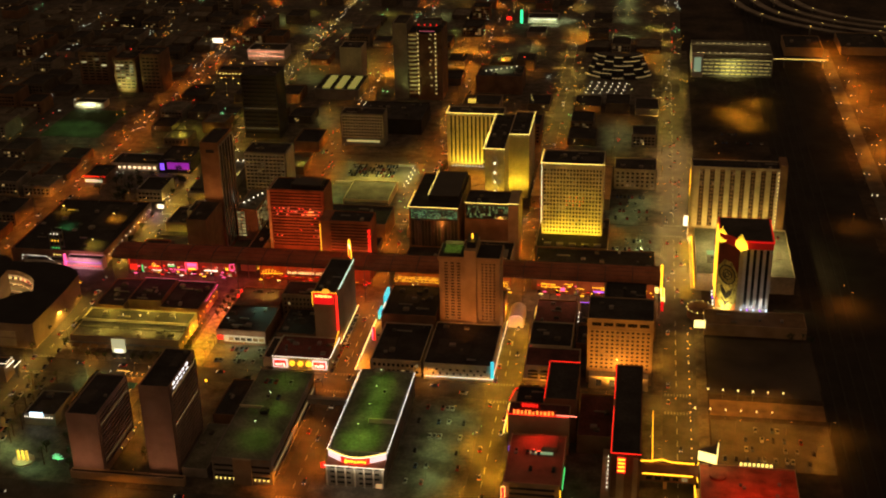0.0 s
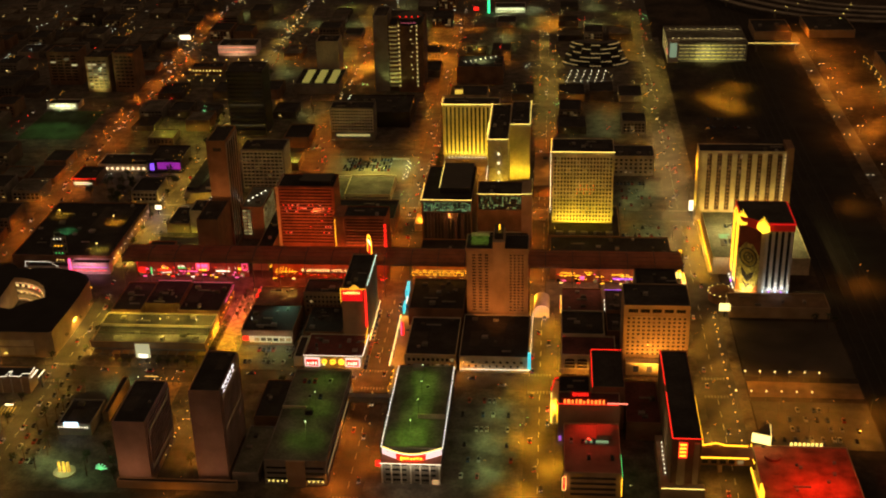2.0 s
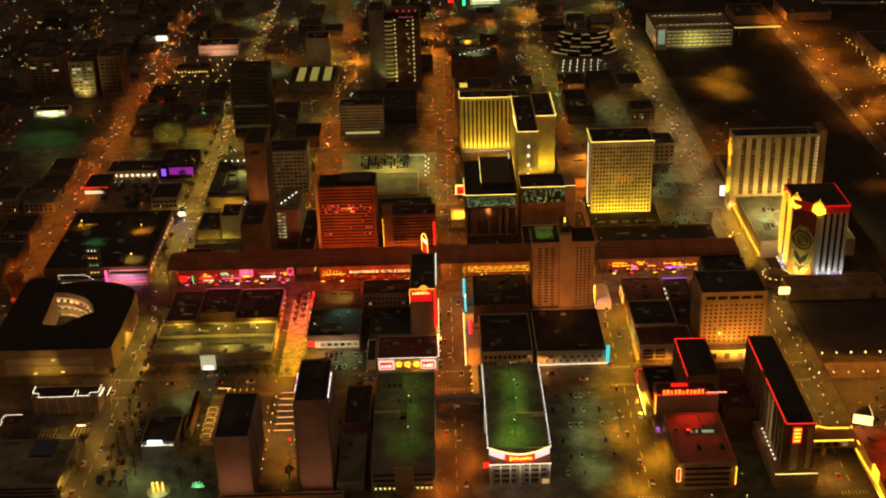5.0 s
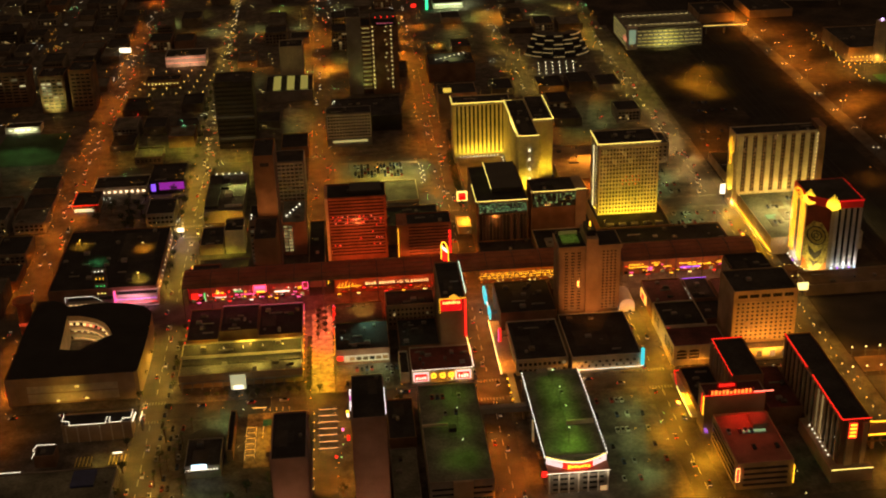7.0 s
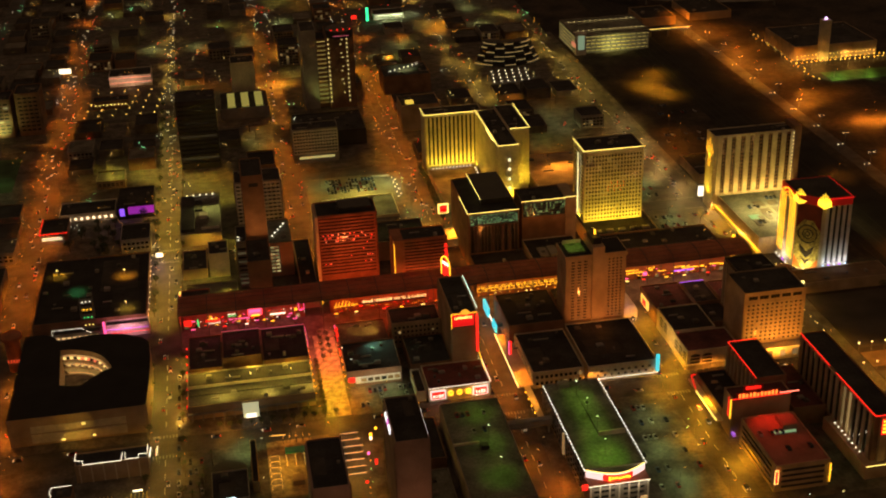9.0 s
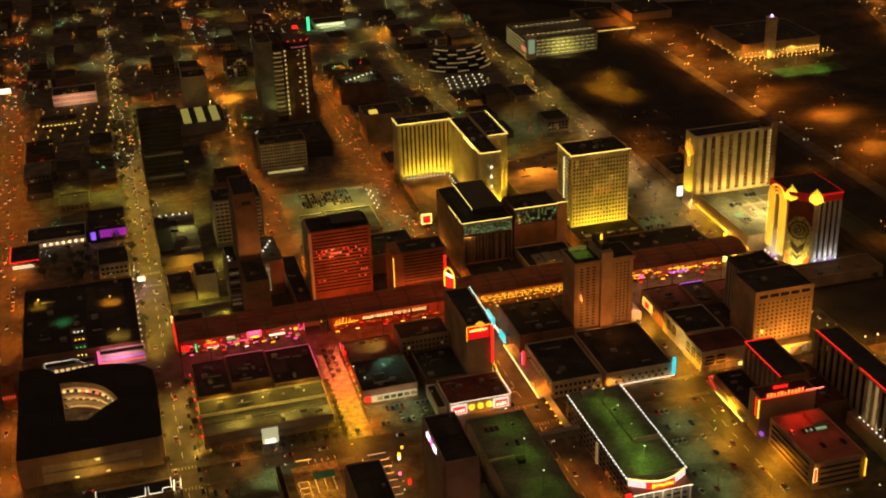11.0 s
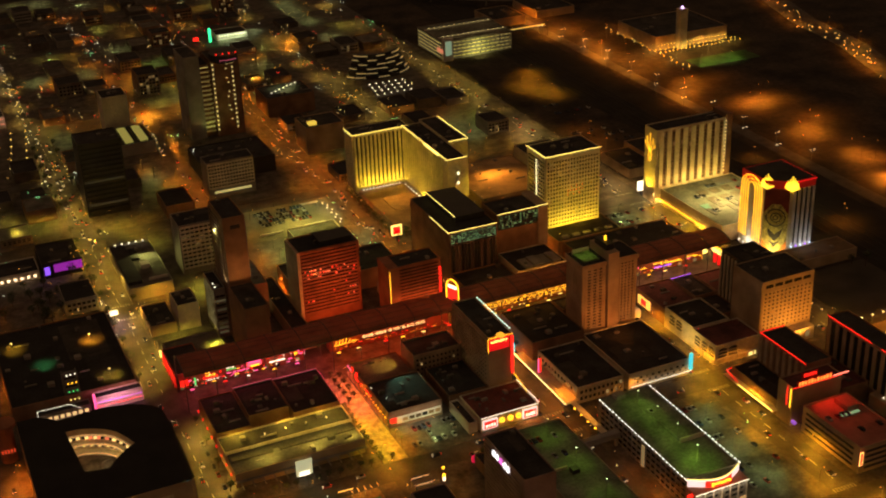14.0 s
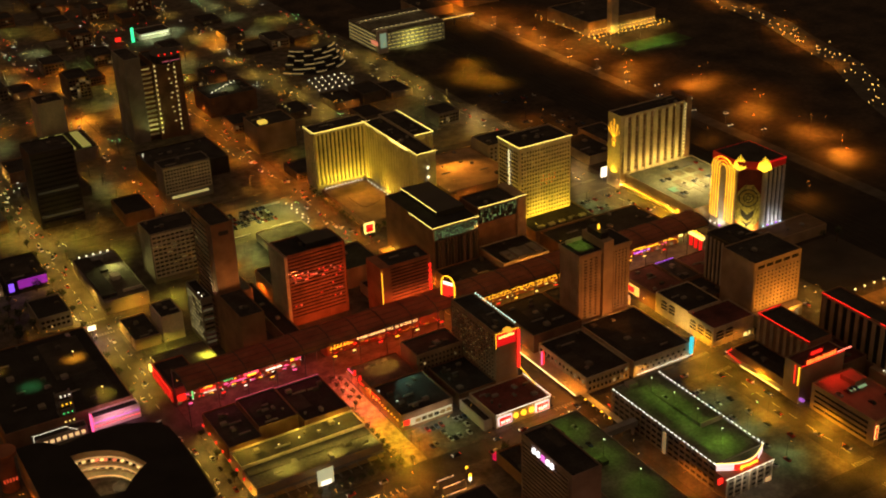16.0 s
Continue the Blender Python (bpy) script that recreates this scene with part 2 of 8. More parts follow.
def building(name, label, x0, x1, y0, y1, h, wall, roof=None, z0=0.0, group="", plant=0, category="building", rim=0.9, t=0.45):
    """A block: wall with a parapet, roof deck inside it, rooftop plant."""
    OCC.append((x0, x1, y0, y1))
    TOPS.append((x0, x1, y0, y1, h))
    b = thing(name, label, category, ((x0 + x1) / 2, (y0 + y1) / 2, z0), group)
    bm = bmesh.new()

    def ring(d, z):
        return [bm.verts.new(p) for p in ((x0 + d, y0 + d, z), (x1 - d, y0 + d, z), (x1 - d, y1 - d, z), (x0 + d, y1 - d, z))]
    rings = [ring(0, z0), ring(0, h + rim), ring(t, h + rim), ring(t, h)]
    for lo, hi in zip(rings, rings[1:]):
        for i in range(4):
            bm.faces.new((lo[i], lo[(i + 1) % 4], hi[(i + 1) % 4], hi[i]))
    bm.faces.new(rings[0][::-1]), bm.faces.new(rings[3])
    part("wall", bm, wall, b)
    deck = boxes("roof", [(x0 + t + 0.02, x1 - t - 0.02, y0 + t + 0.02, y1 - t - 0.02, h + 0.01, h + 0.12)], roof or ROOF, b)
    rnd = random.Random(int(abs(x0 * 13 + y0 * 7)))
    if min(x1 - x0, y1 - y0) > 14 and plant and not roof:
        for k in range(2):
            w, d = (x1 - x0) * rnd.uniform(0.25, 0.5), (y1 - y0) * rnd.uniform(0.25, 0.5)
            px, py = rnd.uniform(x0 + 1, x1 - 1 - w), rnd.uniform(y0 + 1, y1 - 1 - d)
            boxes("roof_patch", [(px, px + w, py, py + d, h + 0.1, h + 0.18 + 0.05 * k)], mat("mended_felt", (0.05, 0.043, 0.038), 0.9, vary=0.5, scale=0.1) if k else ROOF, deck)
    for k in range(plant):
        w, d, e = rnd.uniform(1.5, 4), rnd.uniform(1.5, 4), rnd.uniform(0.8, 2.0)
        if x1 - x0 < w + 4 or y1 - y0 < d + 4:
            continue
        px, py = rnd.uniform(x0 + 2, x1 - 2 - w), rnd.uniform(y0 + 2, y1 - 2 - d)
        bm = bmesh.new()
        if k % 4 == 3:
            cyl(bm, px + 1, py + 1, h + 0.1, h + 0.1 + e * 0.8, 0.7, 0.7, 10)
            cyl(bm, px + 1, py + 1, h + 0.1 + e * 0.8, h + 0.3 + e * 0.8, 0.95, 0.95, 10)
            part("roof_vent", bm, STEEL, deck)
        elif k % 4 == 2:
            box(bm, px, px + w * 2.5 if px + w * 2.5 < x1 - 1 else x1 - 1, py, py + 0.8, h + 0.1, h + 0.9)
            part("duct", bm, GREY, deck)
        else:
            box(bm, px, px + w, py, py + d, h + 0.1, h + e)
            box(bm, px + 0.3, px + w - 0.3, py + 0.3, py + d - 0.3, h + e, h + e + 0.25)
            part("air_conditioner", bm, GREY if k % 2 else ROOF_PALE, deck)
    return b


def ring(bm, centre, u, w, rad, r, n=20):
    """A closed ring of tube round centre, in the plane of the vectors u and w."""
    c, u, w = Vector(centre), Vector(u), Vector(w)
    k = u.cross(w).normalized()
    loops = []
    for i in range(n):
        a = 2 * math.pi * i / n
        d = u * math.cos(a) + w * math.sin(a)
        loops.append([bm.verts.new(c + d * (rad + r * p) + k * r * q) for p, q in ((1, 1), (-1, 1), (-1, -1), (1, -1))])
    for i in range(n):
        a, b = loops[i], loops[(i + 1) % n]
        for j in range(4):
            bm.faces.new((a[j], b[j], b[(j + 1) % 4], a[(j + 1) % 4]))


def line_light(name, pts, material, parent, r=0.2, label=""):
    """A lit tube along a run of points."""
    bm = bmesh.new()
    for a, c in zip(pts, pts[1:]):
        tube(bm, a, c, r * 0.62)
    return part(name, bm, material, parent, label)


def lit_row(name, a, c, n, size, material, parent):
    """Single lamps in a row from a to c."""
    a, c = Vector(a), Vector(c)
    for i in range(n):
        piece(name, size, material, a + (c - a) * ((i + 0.5) / n), parent)


def bars(parent, a, c, z0, z1, n, material, seed=1, thick=0.3):
    """Lettering that cannot be read or named: plain bars of its size and colour."""
    rnd = random.Random(seed)
    a, c = Vector(a), Vector(c)
    step = (c - a) / n
    flat = abs(step.x) > abs(step.y)
    for i in range(n):
        h = (z1 - z0) * rnd.choice((1.0, 1.0, 0.7, 0.85))
        p = a + step * (i + 0.5)
        w = step.length * rnd.choice((0.55, 0.7, 0.45))
        piece("sign_bar", (w, thick, h) if flat else (thick, w, h), material, (p.x, p.y, z0 + h / 2), parent)


def panel(name, parent, x0, x1, y0, y1, z0, z1, material, label=""):
    return boxes(name, [(x0, x1, y0, y1, z0, z1)], material, parent, label)

# ---- the setting: ground, streets, blocks ----
NS = [-862, -764, -666, -568, -469, -370, -272, -174, -75, 28]
EW = [395, 525, 654, 773, 905, 1035, 1165, 1300, 1430, 1560, 1690, 1820]
bm = bmesh.new()
bmesh.ops.create_grid(bm, x_segments=8, y_segments=8, size=4800)
tagged(part("ground", bm, GROUND), "dry dark desert ground around the city", "ground", kind="structure")


def strip(name, label, x0, x1, y0, y1, z, material, thick=0.05):
    return tagged(boxes(name, [(x0, x1, y0, y1, z - thick, z)], material), label, name, kind="structure")


strip("road", "worn asphalt street grid of the inner city", -1100, 40, 330, 1800, 0.03, ASPHALT)
for i in range(len(NS) - 1):
    for j in range(len(EW) - 1):
        y0 = EW[j] + (16 if j == 3 else 8)
        y1 = EW[j + 1] - (12 if j == 2 else 8)
        strip("pavement", "grey concrete pavement of a city block", NS[i] + 8, NS[i + 1] - 8, y0, y1, 0.18, PAVING, 0.2)
strip("pavement", "paved pedestrian mall under the canopy", -361, 18, 761.2, 788.8, 0.14, PAVING, 0.1)
strip("pavement", "pedestrian side street with pale paving", -279, -265, 663, 761, 0.12, mat("pale_paving", (0.24, 0.21, 0.15), 0.8, vary=0.55, scale=0.25, fine=1.5), 0.08)
strip("pavement", "concrete pavement along the railway side", 40, 46, 480, 1400, 0.18, PAVING, 0.2)
for x in (-370, 28, -75, -174):
    tagged(boxes("lane_marks", [(x - 0.15, x + 0.15, 440 + n * 13, 446 + n * 13, 0.03, 0.05) for n in range(80) if min(abs(443 + n * 13 - e) for e in EW) > 14], WHITE_PAINT), "worn white lane marks on the asphalt", "road marking", kind="stuff")
    tagged(boxes("crossing_marks", [(x - 7 + 1.8 * k, x - 6.2 + 1.8 * k, y + s * 10 - 1.5, y + s * 10 + 1.5, 0.03, 0.05) for y in (525, 654, 905) for s in (-1, 1) for k in range(8)], mat("worn_paint", (0.3, 0.29, 0.27), 0.7, vary=0.4, scale=0.5)), "worn white crossing stripes at the corners", "road marking", kind="stuff")

# ---- golden hotel: two slabs and a square tower ----
b = building("hotel_tower", "cream hotel slab with fluted piers washed by golden floodlights", -161.5, -114, 1012, 1030, 52, CREAM, plant=5, category="hotel")
facade(b, "F", -160, -115, 1012, 8, 51, 13, 1, CREAM, GLASS_DARK, pier=0.52, band=0.03, deep=1.0)
facade(b, "L", 1014, 1028, -161.5, 8, 51, 4, 1, CREAM, GLASS_DARK, pier=0.6, band=0.03, deep=0.5)
line_light("roof_light", [(-162.4, 1030, 53), (-162.4, 1010.6, 53), (-113.5, 1010.6, 53)], NEON_GOLD, b, 0.3)
for k in range(26):
    piece("lit_window", (0.9, 0.2, 1.0), glow("room_light", (1.0, 0.75, 0.3), 1.6), (-154 + 3.46 * (k % 5) + 0.8, 1011.85, 40 - 2.0 * (k % 7)), b)
b = building("hotel_tower", "cream fluted hotel wing with a relief on its end wall", -119, -103.5, 926, 1011, 53, CREAM, plant=6, category="hotel")
facade(b, "L", 936, 1010, -119, 8, 52, 18, 1, CREAM, GLASS_DARK, pier=0.55, band=0.03, deep=0.9)
line_light("roof_light", [(-119.9, 1011, 54), (-119.9, 925.2, 54), (-103, 925.2, 54)], NEON_GOLD, b, 0.3)
line_light("roof_light", [(-120.2, 940, 53.2), (-120.2, 966, 53.2)], NEON_GOLD, b, 0.7)
bm = bmesh.new()
rows = []
for i in range(23):
    a = i / 22
    x, z, w = -111 + 2.6 * math.sin(a * 9.5) * (1 - 0.4 * a), 14 + 34 * a, 0.9 + 0.3 * math.cos(a * 19)
    rows.append([bm.verts.new(q) for q in ((x - w, 925.95, z), (x + w, 925.95, z), (x + w, 924.9, z), (x - w, 924.9, z))])
for lo_, hi_ in zip(rows, rows[1:]):
    for q in range(4):
        bm.faces.new((lo_[q], lo_[(q + 1) % 4], hi_[(q + 1) % 4], hi_[q]))
bm.faces.new(rows[0]), bm.faces.new(rows[-1][::-1])
bmesh.ops.recalc_face_normals(bm, faces=bm.faces[:])
part("relief", bm, WHITE_WALL, b, "white curling relief on the end wall")
lit_row("lamp", (-111, 924.6, 15), (-111, 924.6, 46), 4, (1.2, 0.6, 1.6), glow("relief_lamp", (1.0, 0.9, 0.55), 2.0), b)
b = building("hotel_tower", "cream stepped hotel wing floodlit gold", -103.3, -88, 958, 1015, 54, CREAM, plant=3, category="hotel")
facade(b, "F", -102.8, -88.5, 958, 8, 53, 4, 1, CREAM, None, pier=0.55, band=0, deep=0.7)
line_light("roof_light", [(-103, 957.3, 55), (-87.3, 957.3, 55), (-87.3, 1015, 55)], NEON_GOLD, b, 0.3)
b = building("hotel_tower", "cream hotel tower with a grid of windows, floodlit from below", -69.5, -25, 866, 894, 66, CREAM, plant=6, category="hotel")
facade(b, "F", -68.5, -26, 866, 12, 63, 18, 17, CREAM, panes("tower_glass", 0.12, (1.0, 0.72, 0.15), 0.45), pier=0.42, band=0.42, deep=0.3, single=True)
# Glowing panes stand in for the reddish pattern on the tower glass.
for k in range(12):
    piece("lit_window", (1.2, 0.2, 1.5), glow("red_window", (1.0, 0.25, 0.05), 0.7), (-51.6 + 2.36 * (k % 6), 865.85, 34.5 + 3 * (k // 6 + k % 2)), b)
facade(b, "L", 868, 892, -69.5, 12, 63, 9, 17, CREAM, GLASS_DARK, pier=0, band=0, deep=0.5, joined=True)
line_light("roof_light", [(-70.3, 894, 67), (-70.3, 865.1, 67), (-24.3, 865.1, 67)], NEON_GOLD, b, 0.3)
line_light("lamp", [(-70.6, 878, 14), (-70.6, 878, 62)], glow("edge_tube", (1.0, 0.85, 0.45), 2.0), b, 0.25)
b = building("podium", "low flat-roofed casino podium around a floodlit tower", -72, -20, 842, 897, 10.5, TAN, plant=6)
for k in range(5):
    panel("planter", b, -66 + 9 * k, -61 + 9 * k, 846, 849, 10.6, 12, GREY)
b = building("pool_deck", "sand-coloured pool deck between the hotel wings", -160, -121.5, 934, 1008, 6, TAN, mat("sandy_deck", (0.5, 0.33, 0.16), 0.85, vary=0.35, scale=0.09), category="pool deck")
bm = bmesh.new()
prism(bm, [(-141 + 11 * math.cos(a) + 3 * math.cos(2 * a), 975 + 15 * math.sin(a)) for a in [2 * math.pi * i / 22 for i in range(22)]], 6.1, 6.5)
part("pool_basin", bm, mat("pool_stone", (0.34, 0.22, 0.1), 0.7, vary=0.4, scale=0.2), b)
lit_row("lamp", (-158, 1007, 7.4), (-124, 1007, 7.4), 12, (0.7, 0.7, 0.7), NEON_WHITE, b)
lit_row("lamp", (-122.6, 940, 7.4), (-122.6, 1004, 7.4), 12, (0.7, 0.7, 0.7), NEON_WHITE, b)
for x, y in ((-164, 921), (-151, 908)):
    s = thing("sign", "square red sign with a bright yellow frame on a post", "sign", (x, y, 0), "red square signs")
    panel("post", s, x - 0.4, x + 0.4, y - 0.4, y + 0.4, 0, 6, STEEL)
    panel("frame", s, x - 4, x + 4, y - 0.5, y + 0.5, 5, 13, NEON_GOLD)
    panel("face", s, x - 3, x + 3, y - 0.75, y - 0.5, 6, 12, NEON_RED)
    panel("letter", s, x - 1.8, x + 1.8, y - 0.95, y - 0.75, 6.8, 9.2, glow("dark_red_glow", (0.7, 0.0, 0.0), 1.0))
b = building("hotel_annex", "low hotel annex with an orange-lit roof terrace", -84, -22, 940, 1012, 9, TAN, mat("sandy_deck", (0.5, 0.33, 0.16)), plant=9)
b = building("hotel_annex", "low tan annex across the car park from the golden tower", -20, 14, 986, 1012, 17, CREAM, plant=4)
facade(b, "F", -19, 13, 986, 2, 16, 8, 4, CREAM, GLASS_FEW, pier=0.5, band=0.5, deep=0.3)

# ---- glass gallery casino ----
b = building("casino_hotel", "dark brown casino block with lit teal glass top floors", -162, -126, 831, 897, 42, BROWN, category="hotel")
TEAL = panes("teal_glass", 0.65, (0.35, 0.7, 0.28), 0.75)
facade(b, "F", -160.5, -127, 831, 34, 41, 26, 6, DARK, TEAL, pier=0.25, band=0.3, deep=0.3)
facade(b, "F", -160.5, -127, 831, 8, 33, 14, 1, DARK, panes("red_glass", 0.4, (1.0, 0.25, 0.08), 0.02), pier=0.3, band=0.04, deep=0.5)
p = panel("penthouse", b, -150, -128, 846, 895, 42.1, 46, DARK)
line_light("roof_light", [(-150.3, 896, 46), (-150.3, 846, 46)], NEON_GOLD, b, 0.25)
line_light("roof_light", [(-162.5, 862, 43), (-162.5, 830.4, 43), (-126, 830.4, 43)], NEON_GOLD, b, 0.25)
b = building("casino_hotel", "brown casino block with a lit glass gallery under its roof", -122.5, -84, 838, 862, 44, BROWN, category="hotel", plant=2)
facade(b, "F", -121.5, -91, 838, 33, 43, 24, 5, DARK, panes("gallery_glass", 0.5, (0.5, 0.75, 0.25), 0.45), pier=0.25, band=0.3, deep=0.3)
panel("pylon", b, -91, -83.6, 836.6, 863, 0, 45.5, TAN)
line_light("roof_light", [(-122.5, 837.3, 45), (-91, 837.3, 45), (-91, 836.2, 45.9), (-83.6, 836.2, 45.9)], NEON_GOLD, b, 0.25)
b = building("casino", "cream casino front with stepped terraces under the glass gallery", -122.5, -86, 806, 837.5, 15, CREAM, plant=4)
for k in range(4):
    panel("terrace", b, -116 + 7 * k, -110 + 7 * k, 808, 822, 15.1, 16.2 + (k % 2) * 0.6, GREY)
building("casino", "dark low casino roof behind the canopy", -162, -124, 794, 830, 12, BROWN, plant=6)
building("casino", "dark low roofed casino south of the canopy", -70, 14, 794, 840, 11, BROWN, plant=9)

OCC.append((-19.5, 18, 842, 984))
# ---- railway hotel: ribbed slab, garage deck and neon tower ----
b = building("hotel_tower", "hotel slab with broad pale ribs and dark window strips", 38, 104, 888, 904, 59, CREAM, category="hotel", plant=4)
facade(b, "F", 42, 100, 888, 13, 58.5, 8, 1, CREAM, None, pier=0.5, band=0, deep=1.2)
for k in range(8):
    piece("dark_strip", (3.7, 0.16, 45), BROWN, (42 + 7.25 * (k + 0.5), 887.93, 35.6), b)
for k in range(8):
    for j in range(15):
        for s_ in (-0.9, 0.9):
            piece("window", (1.2, 0.2, 1.7), GLASS_FEW, (42 + 7.25 * (k + 0.5) + s_, 887.82, 15 + 2.9 * j), b)
panel("stair_tower", b, 100.5, 106, 886.5, 905, 0, 63, BROWN)
lit_row("stair_light", (100, 886, 15), (100, 886, 59), 15, (0.5, 0.4, 0.9), glow("stair_lamp", (1.0, 0.75, 0.3), 1.4), b)
for k in range(5):
    bm = bmesh.new()
    a = (k - 2) * 0.55
    f = lambda q: (37.6, 896 + 7.6 * math.sin(a) * math.sin(q * 1.9), 41 + 15 * q * (0.45 + 0.55 * math.cos(a)) - 4 * abs(math.sin(a)) * q * q)
    for i in range(8):
        tube(bm, f(i / 8), f((i + 1) / 8), 0.13)
    part("emblem_feather", bm, NEON_AMBER, b, "amber neon feather of a fan emblem")
for k in range(2):
    bm = bmesh.new()
    ring(bm, (37.6, 896, 38.5 - 3.5 * k), (0, 1, 0), (0, 0, 1), 2.0 - 0.6 * k, 0.12, 14)
    part("emblem_curl", bm, NEON_AMBER, b, "amber neon curl of a fan emblem")
s = thing("billboard", "white glowing roadside billboard", "billboard", (38.5, 908, 0))
panel("post", s, 38, 39, 907.5, 908.5, 0, 4, STEEL)
panel("screen", s, 35, 42, 907, 908, 4, 12, NEON_WHITE)
b = building("garage", "cream parking podium with cars on a floodlit roof deck", 42, 108, 806, 886, 12, CREAM, DECK, category="garage")
for k in range(9):
    panel("planter", b, 50 + 6 * k, 54 + 6 * k, 826 + 5 * (k % 3), 838 + 5 * (k % 3), 12.1, 12.5, ROOF_PALE)
for k in range(6):
    panel("court", b, 62 + 11 * (k % 3), 70 + 11 * (k % 3), 846 + 14 * (k // 3), 855 + 14 * (k // 3), 12.14, 12.3, mat("court_paint", (0.1, 0.085, 0.05), 0.8, vary=0.4, scale=0.2))
panel("pool", b, 50, 58, 838, 846, 12.1, 12.4, mat("teal_tiles", (0.12, 0.3, 0.28), 0.3))
panel("pool", b, 86, 98, 872, 882, 12.1, 12.6, mat("pool_cover", (0.12, 0.14, 0.16), 0.3))
line_light("wall_light", [(40.8, 802, 4.5), (40.8, 888, 4.5)], NEON_AMBER, b, 0.35)
panel("awning", b, 38.5, 41.9, 800, 890, 3.6, 4.1, CREAM)
lit_row("lamp", (39.5, 800, 3.4), (39.5, 890, 3.4), 22, (1.0, 1.0, 0.3), glow("awning_lamp", AMBER, 5), b)
b = thing("hotel_tower", "hotel tower with neon arches, a mural and pale ribs", "hotel", (74, 784, 0))
OCC.append((54, 95, 764, 804))
plan = [(67, 765), (87, 765), (87, 802), (54, 802), (54, 777)]
bm = bmesh.new()
prism(bm, plan, 0, 55)
part("wall", bm, CREAM, b)
bm = bmesh.new()
prism(bm, [(67, 764.6), (87.4, 764.6), (87.4, 802.4), (53.6, 802.4), (53.6, 776.6)], 51.5, 57)
# Faint emission puts the red light from the roof edge into the band.
part("crown", bm, glow("red_crown_glow", (0.6, 0.02, 0.01), 0.12), b, "red painted band below the roof, given a faint glow")
bm = bmesh.new()
prism(bm, [(67.6, 766), (86.4, 766), (86.4, 801), (54.6, 801), (54.6, 777.6)], 57, 57.4)
part("roof", bm, ROOF, b)
facade(b, "F", 70, 86, 765, 9, 51, 4, 1, WHITE_WALL, GLASS_DARK, pier=0.5, band=0, deep=0.9)
for k in range(4):
    w = 11.4 - 2.5 * k
    bm = bmesh.new()
    pts = [(53.4, 790.5 + w, 8), (53.4, 790.5 + w, 47)]
    pts += [(53.4, 790.5 + w * math.cos(a), 47 + min(w, 9) * math.sin(a)) for a in [math.pi * i / 10 for i in range(1, 10)]]
    pts += [(53.4, 790.5 - w, 47), (53.4, 790.5 - w, 8)]
    for a, c in zip(pts, pts[1:]):
        tube(bm, a, c, 0.15)
    part("neon_arch", bm, NEON_AMBER, b, "tall amber neon arch tube")
MURAL = mat("mural", (0.5, 0.46, 0.14), 0.7, vary=0.7, scale=0.5, fine=1.5)
mx, my, ux, uy = 60.5 - 0.25, 771 - 0.27, 0.735, -0.678


def on_mural(u, w, out=0.0):
    return (mx + ux * u - 0.678 * out, my + uy * u - 0.735 * out, w)


bm = bmesh.new()
v = [bm.verts.new(on_mural(u, w, 0.1)) for u, w in ((-8.4, 4), (8.4, 4), (8.4, 51.4), (-8.4, 51.4))]
bm.faces.new(v)
r = bmesh.ops.extrude_face_region(bm, geom=bm.faces[:])
for q in r["geom"]:
    if isinstance(q, bmesh.types.BMVert):
        q.co += Vector((0.678 * 0.3, 0.735 * 0.3, 0))
wall_art = part("mural", bm, MURAL, b, "tall painted mural on the corner wall")
for rad, zc, m_, th in ((6.4, 30, DARK, 0.7), (4.9, 30, mat("mural_ochre", (0.5, 0.4, 0.1), 0.7), 0.9), (3.4, 30, DARK, 0.6), (1.6, 30, DARK, 0.5)):
    bm = bmesh.new()
    ring(bm, on_mural(0, zc, 0.3), (0.735, -0.678, 0), (0, 0, 1), rad, th / 2, 24)
    part("mural_ring", bm, m_, wall_art, "dark ring of the mural medallion")
for shape, m_, d_ in ((((-8.4, 40), (8.4, 40), (8.4, 51.4), (-8.4, 51.4)), mat("dark_red_paint", (0.2, 0.03, 0.02), 0.7), "dark red painted upper field"), (((-8.4, 40), (-3, 40), (-8.4, 33)), MATS["dark_red_paint"], "dark red painted corner"), (((8.4, 40), (8.4, 33), (3, 40)), MATS["dark_red_paint"], "dark red painted corner"), (((-8.4, 4), (-2.5, 4), (-8.4, 13)), mat("orange_paint", (0.7, 0.22, 0.04), 0.7), "orange painted flame"), (((2.5, 4), (8.4, 4), (8.4, 13)), MATS["orange_paint"], "orange painted flame"), (((-5.2, 22), (-4, 16), (0, 12), (4, 16), (5.2, 22), (0, 17)), DARK, "dark painted leaf"), (((-3.6, 12.5), (0, 7), (3.6, 12.5), (0, 10.4)), DARK, "dark painted leaf")):
    bm = bmesh.new()
    lo_, hi_ = [bm.verts.new(on_mural(u, w, 0.1)) for u, w in shape], [bm.verts.new(on_mural(u, w, 0.35)) for u, w in shape]
    bm.faces.new(hi_), bm.faces.new(lo_[::-1])
    for q in range(len(shape)):
        bm.faces.new((lo_[q], lo_[(q + 1) % len(shape)], hi_[(q + 1) % len(shape)], hi_[q]))
    bmesh.ops.recalc_face_normals(bm, faces=bm.faces[:])
    part("mural_field", bm, m_, wall_art, d_)
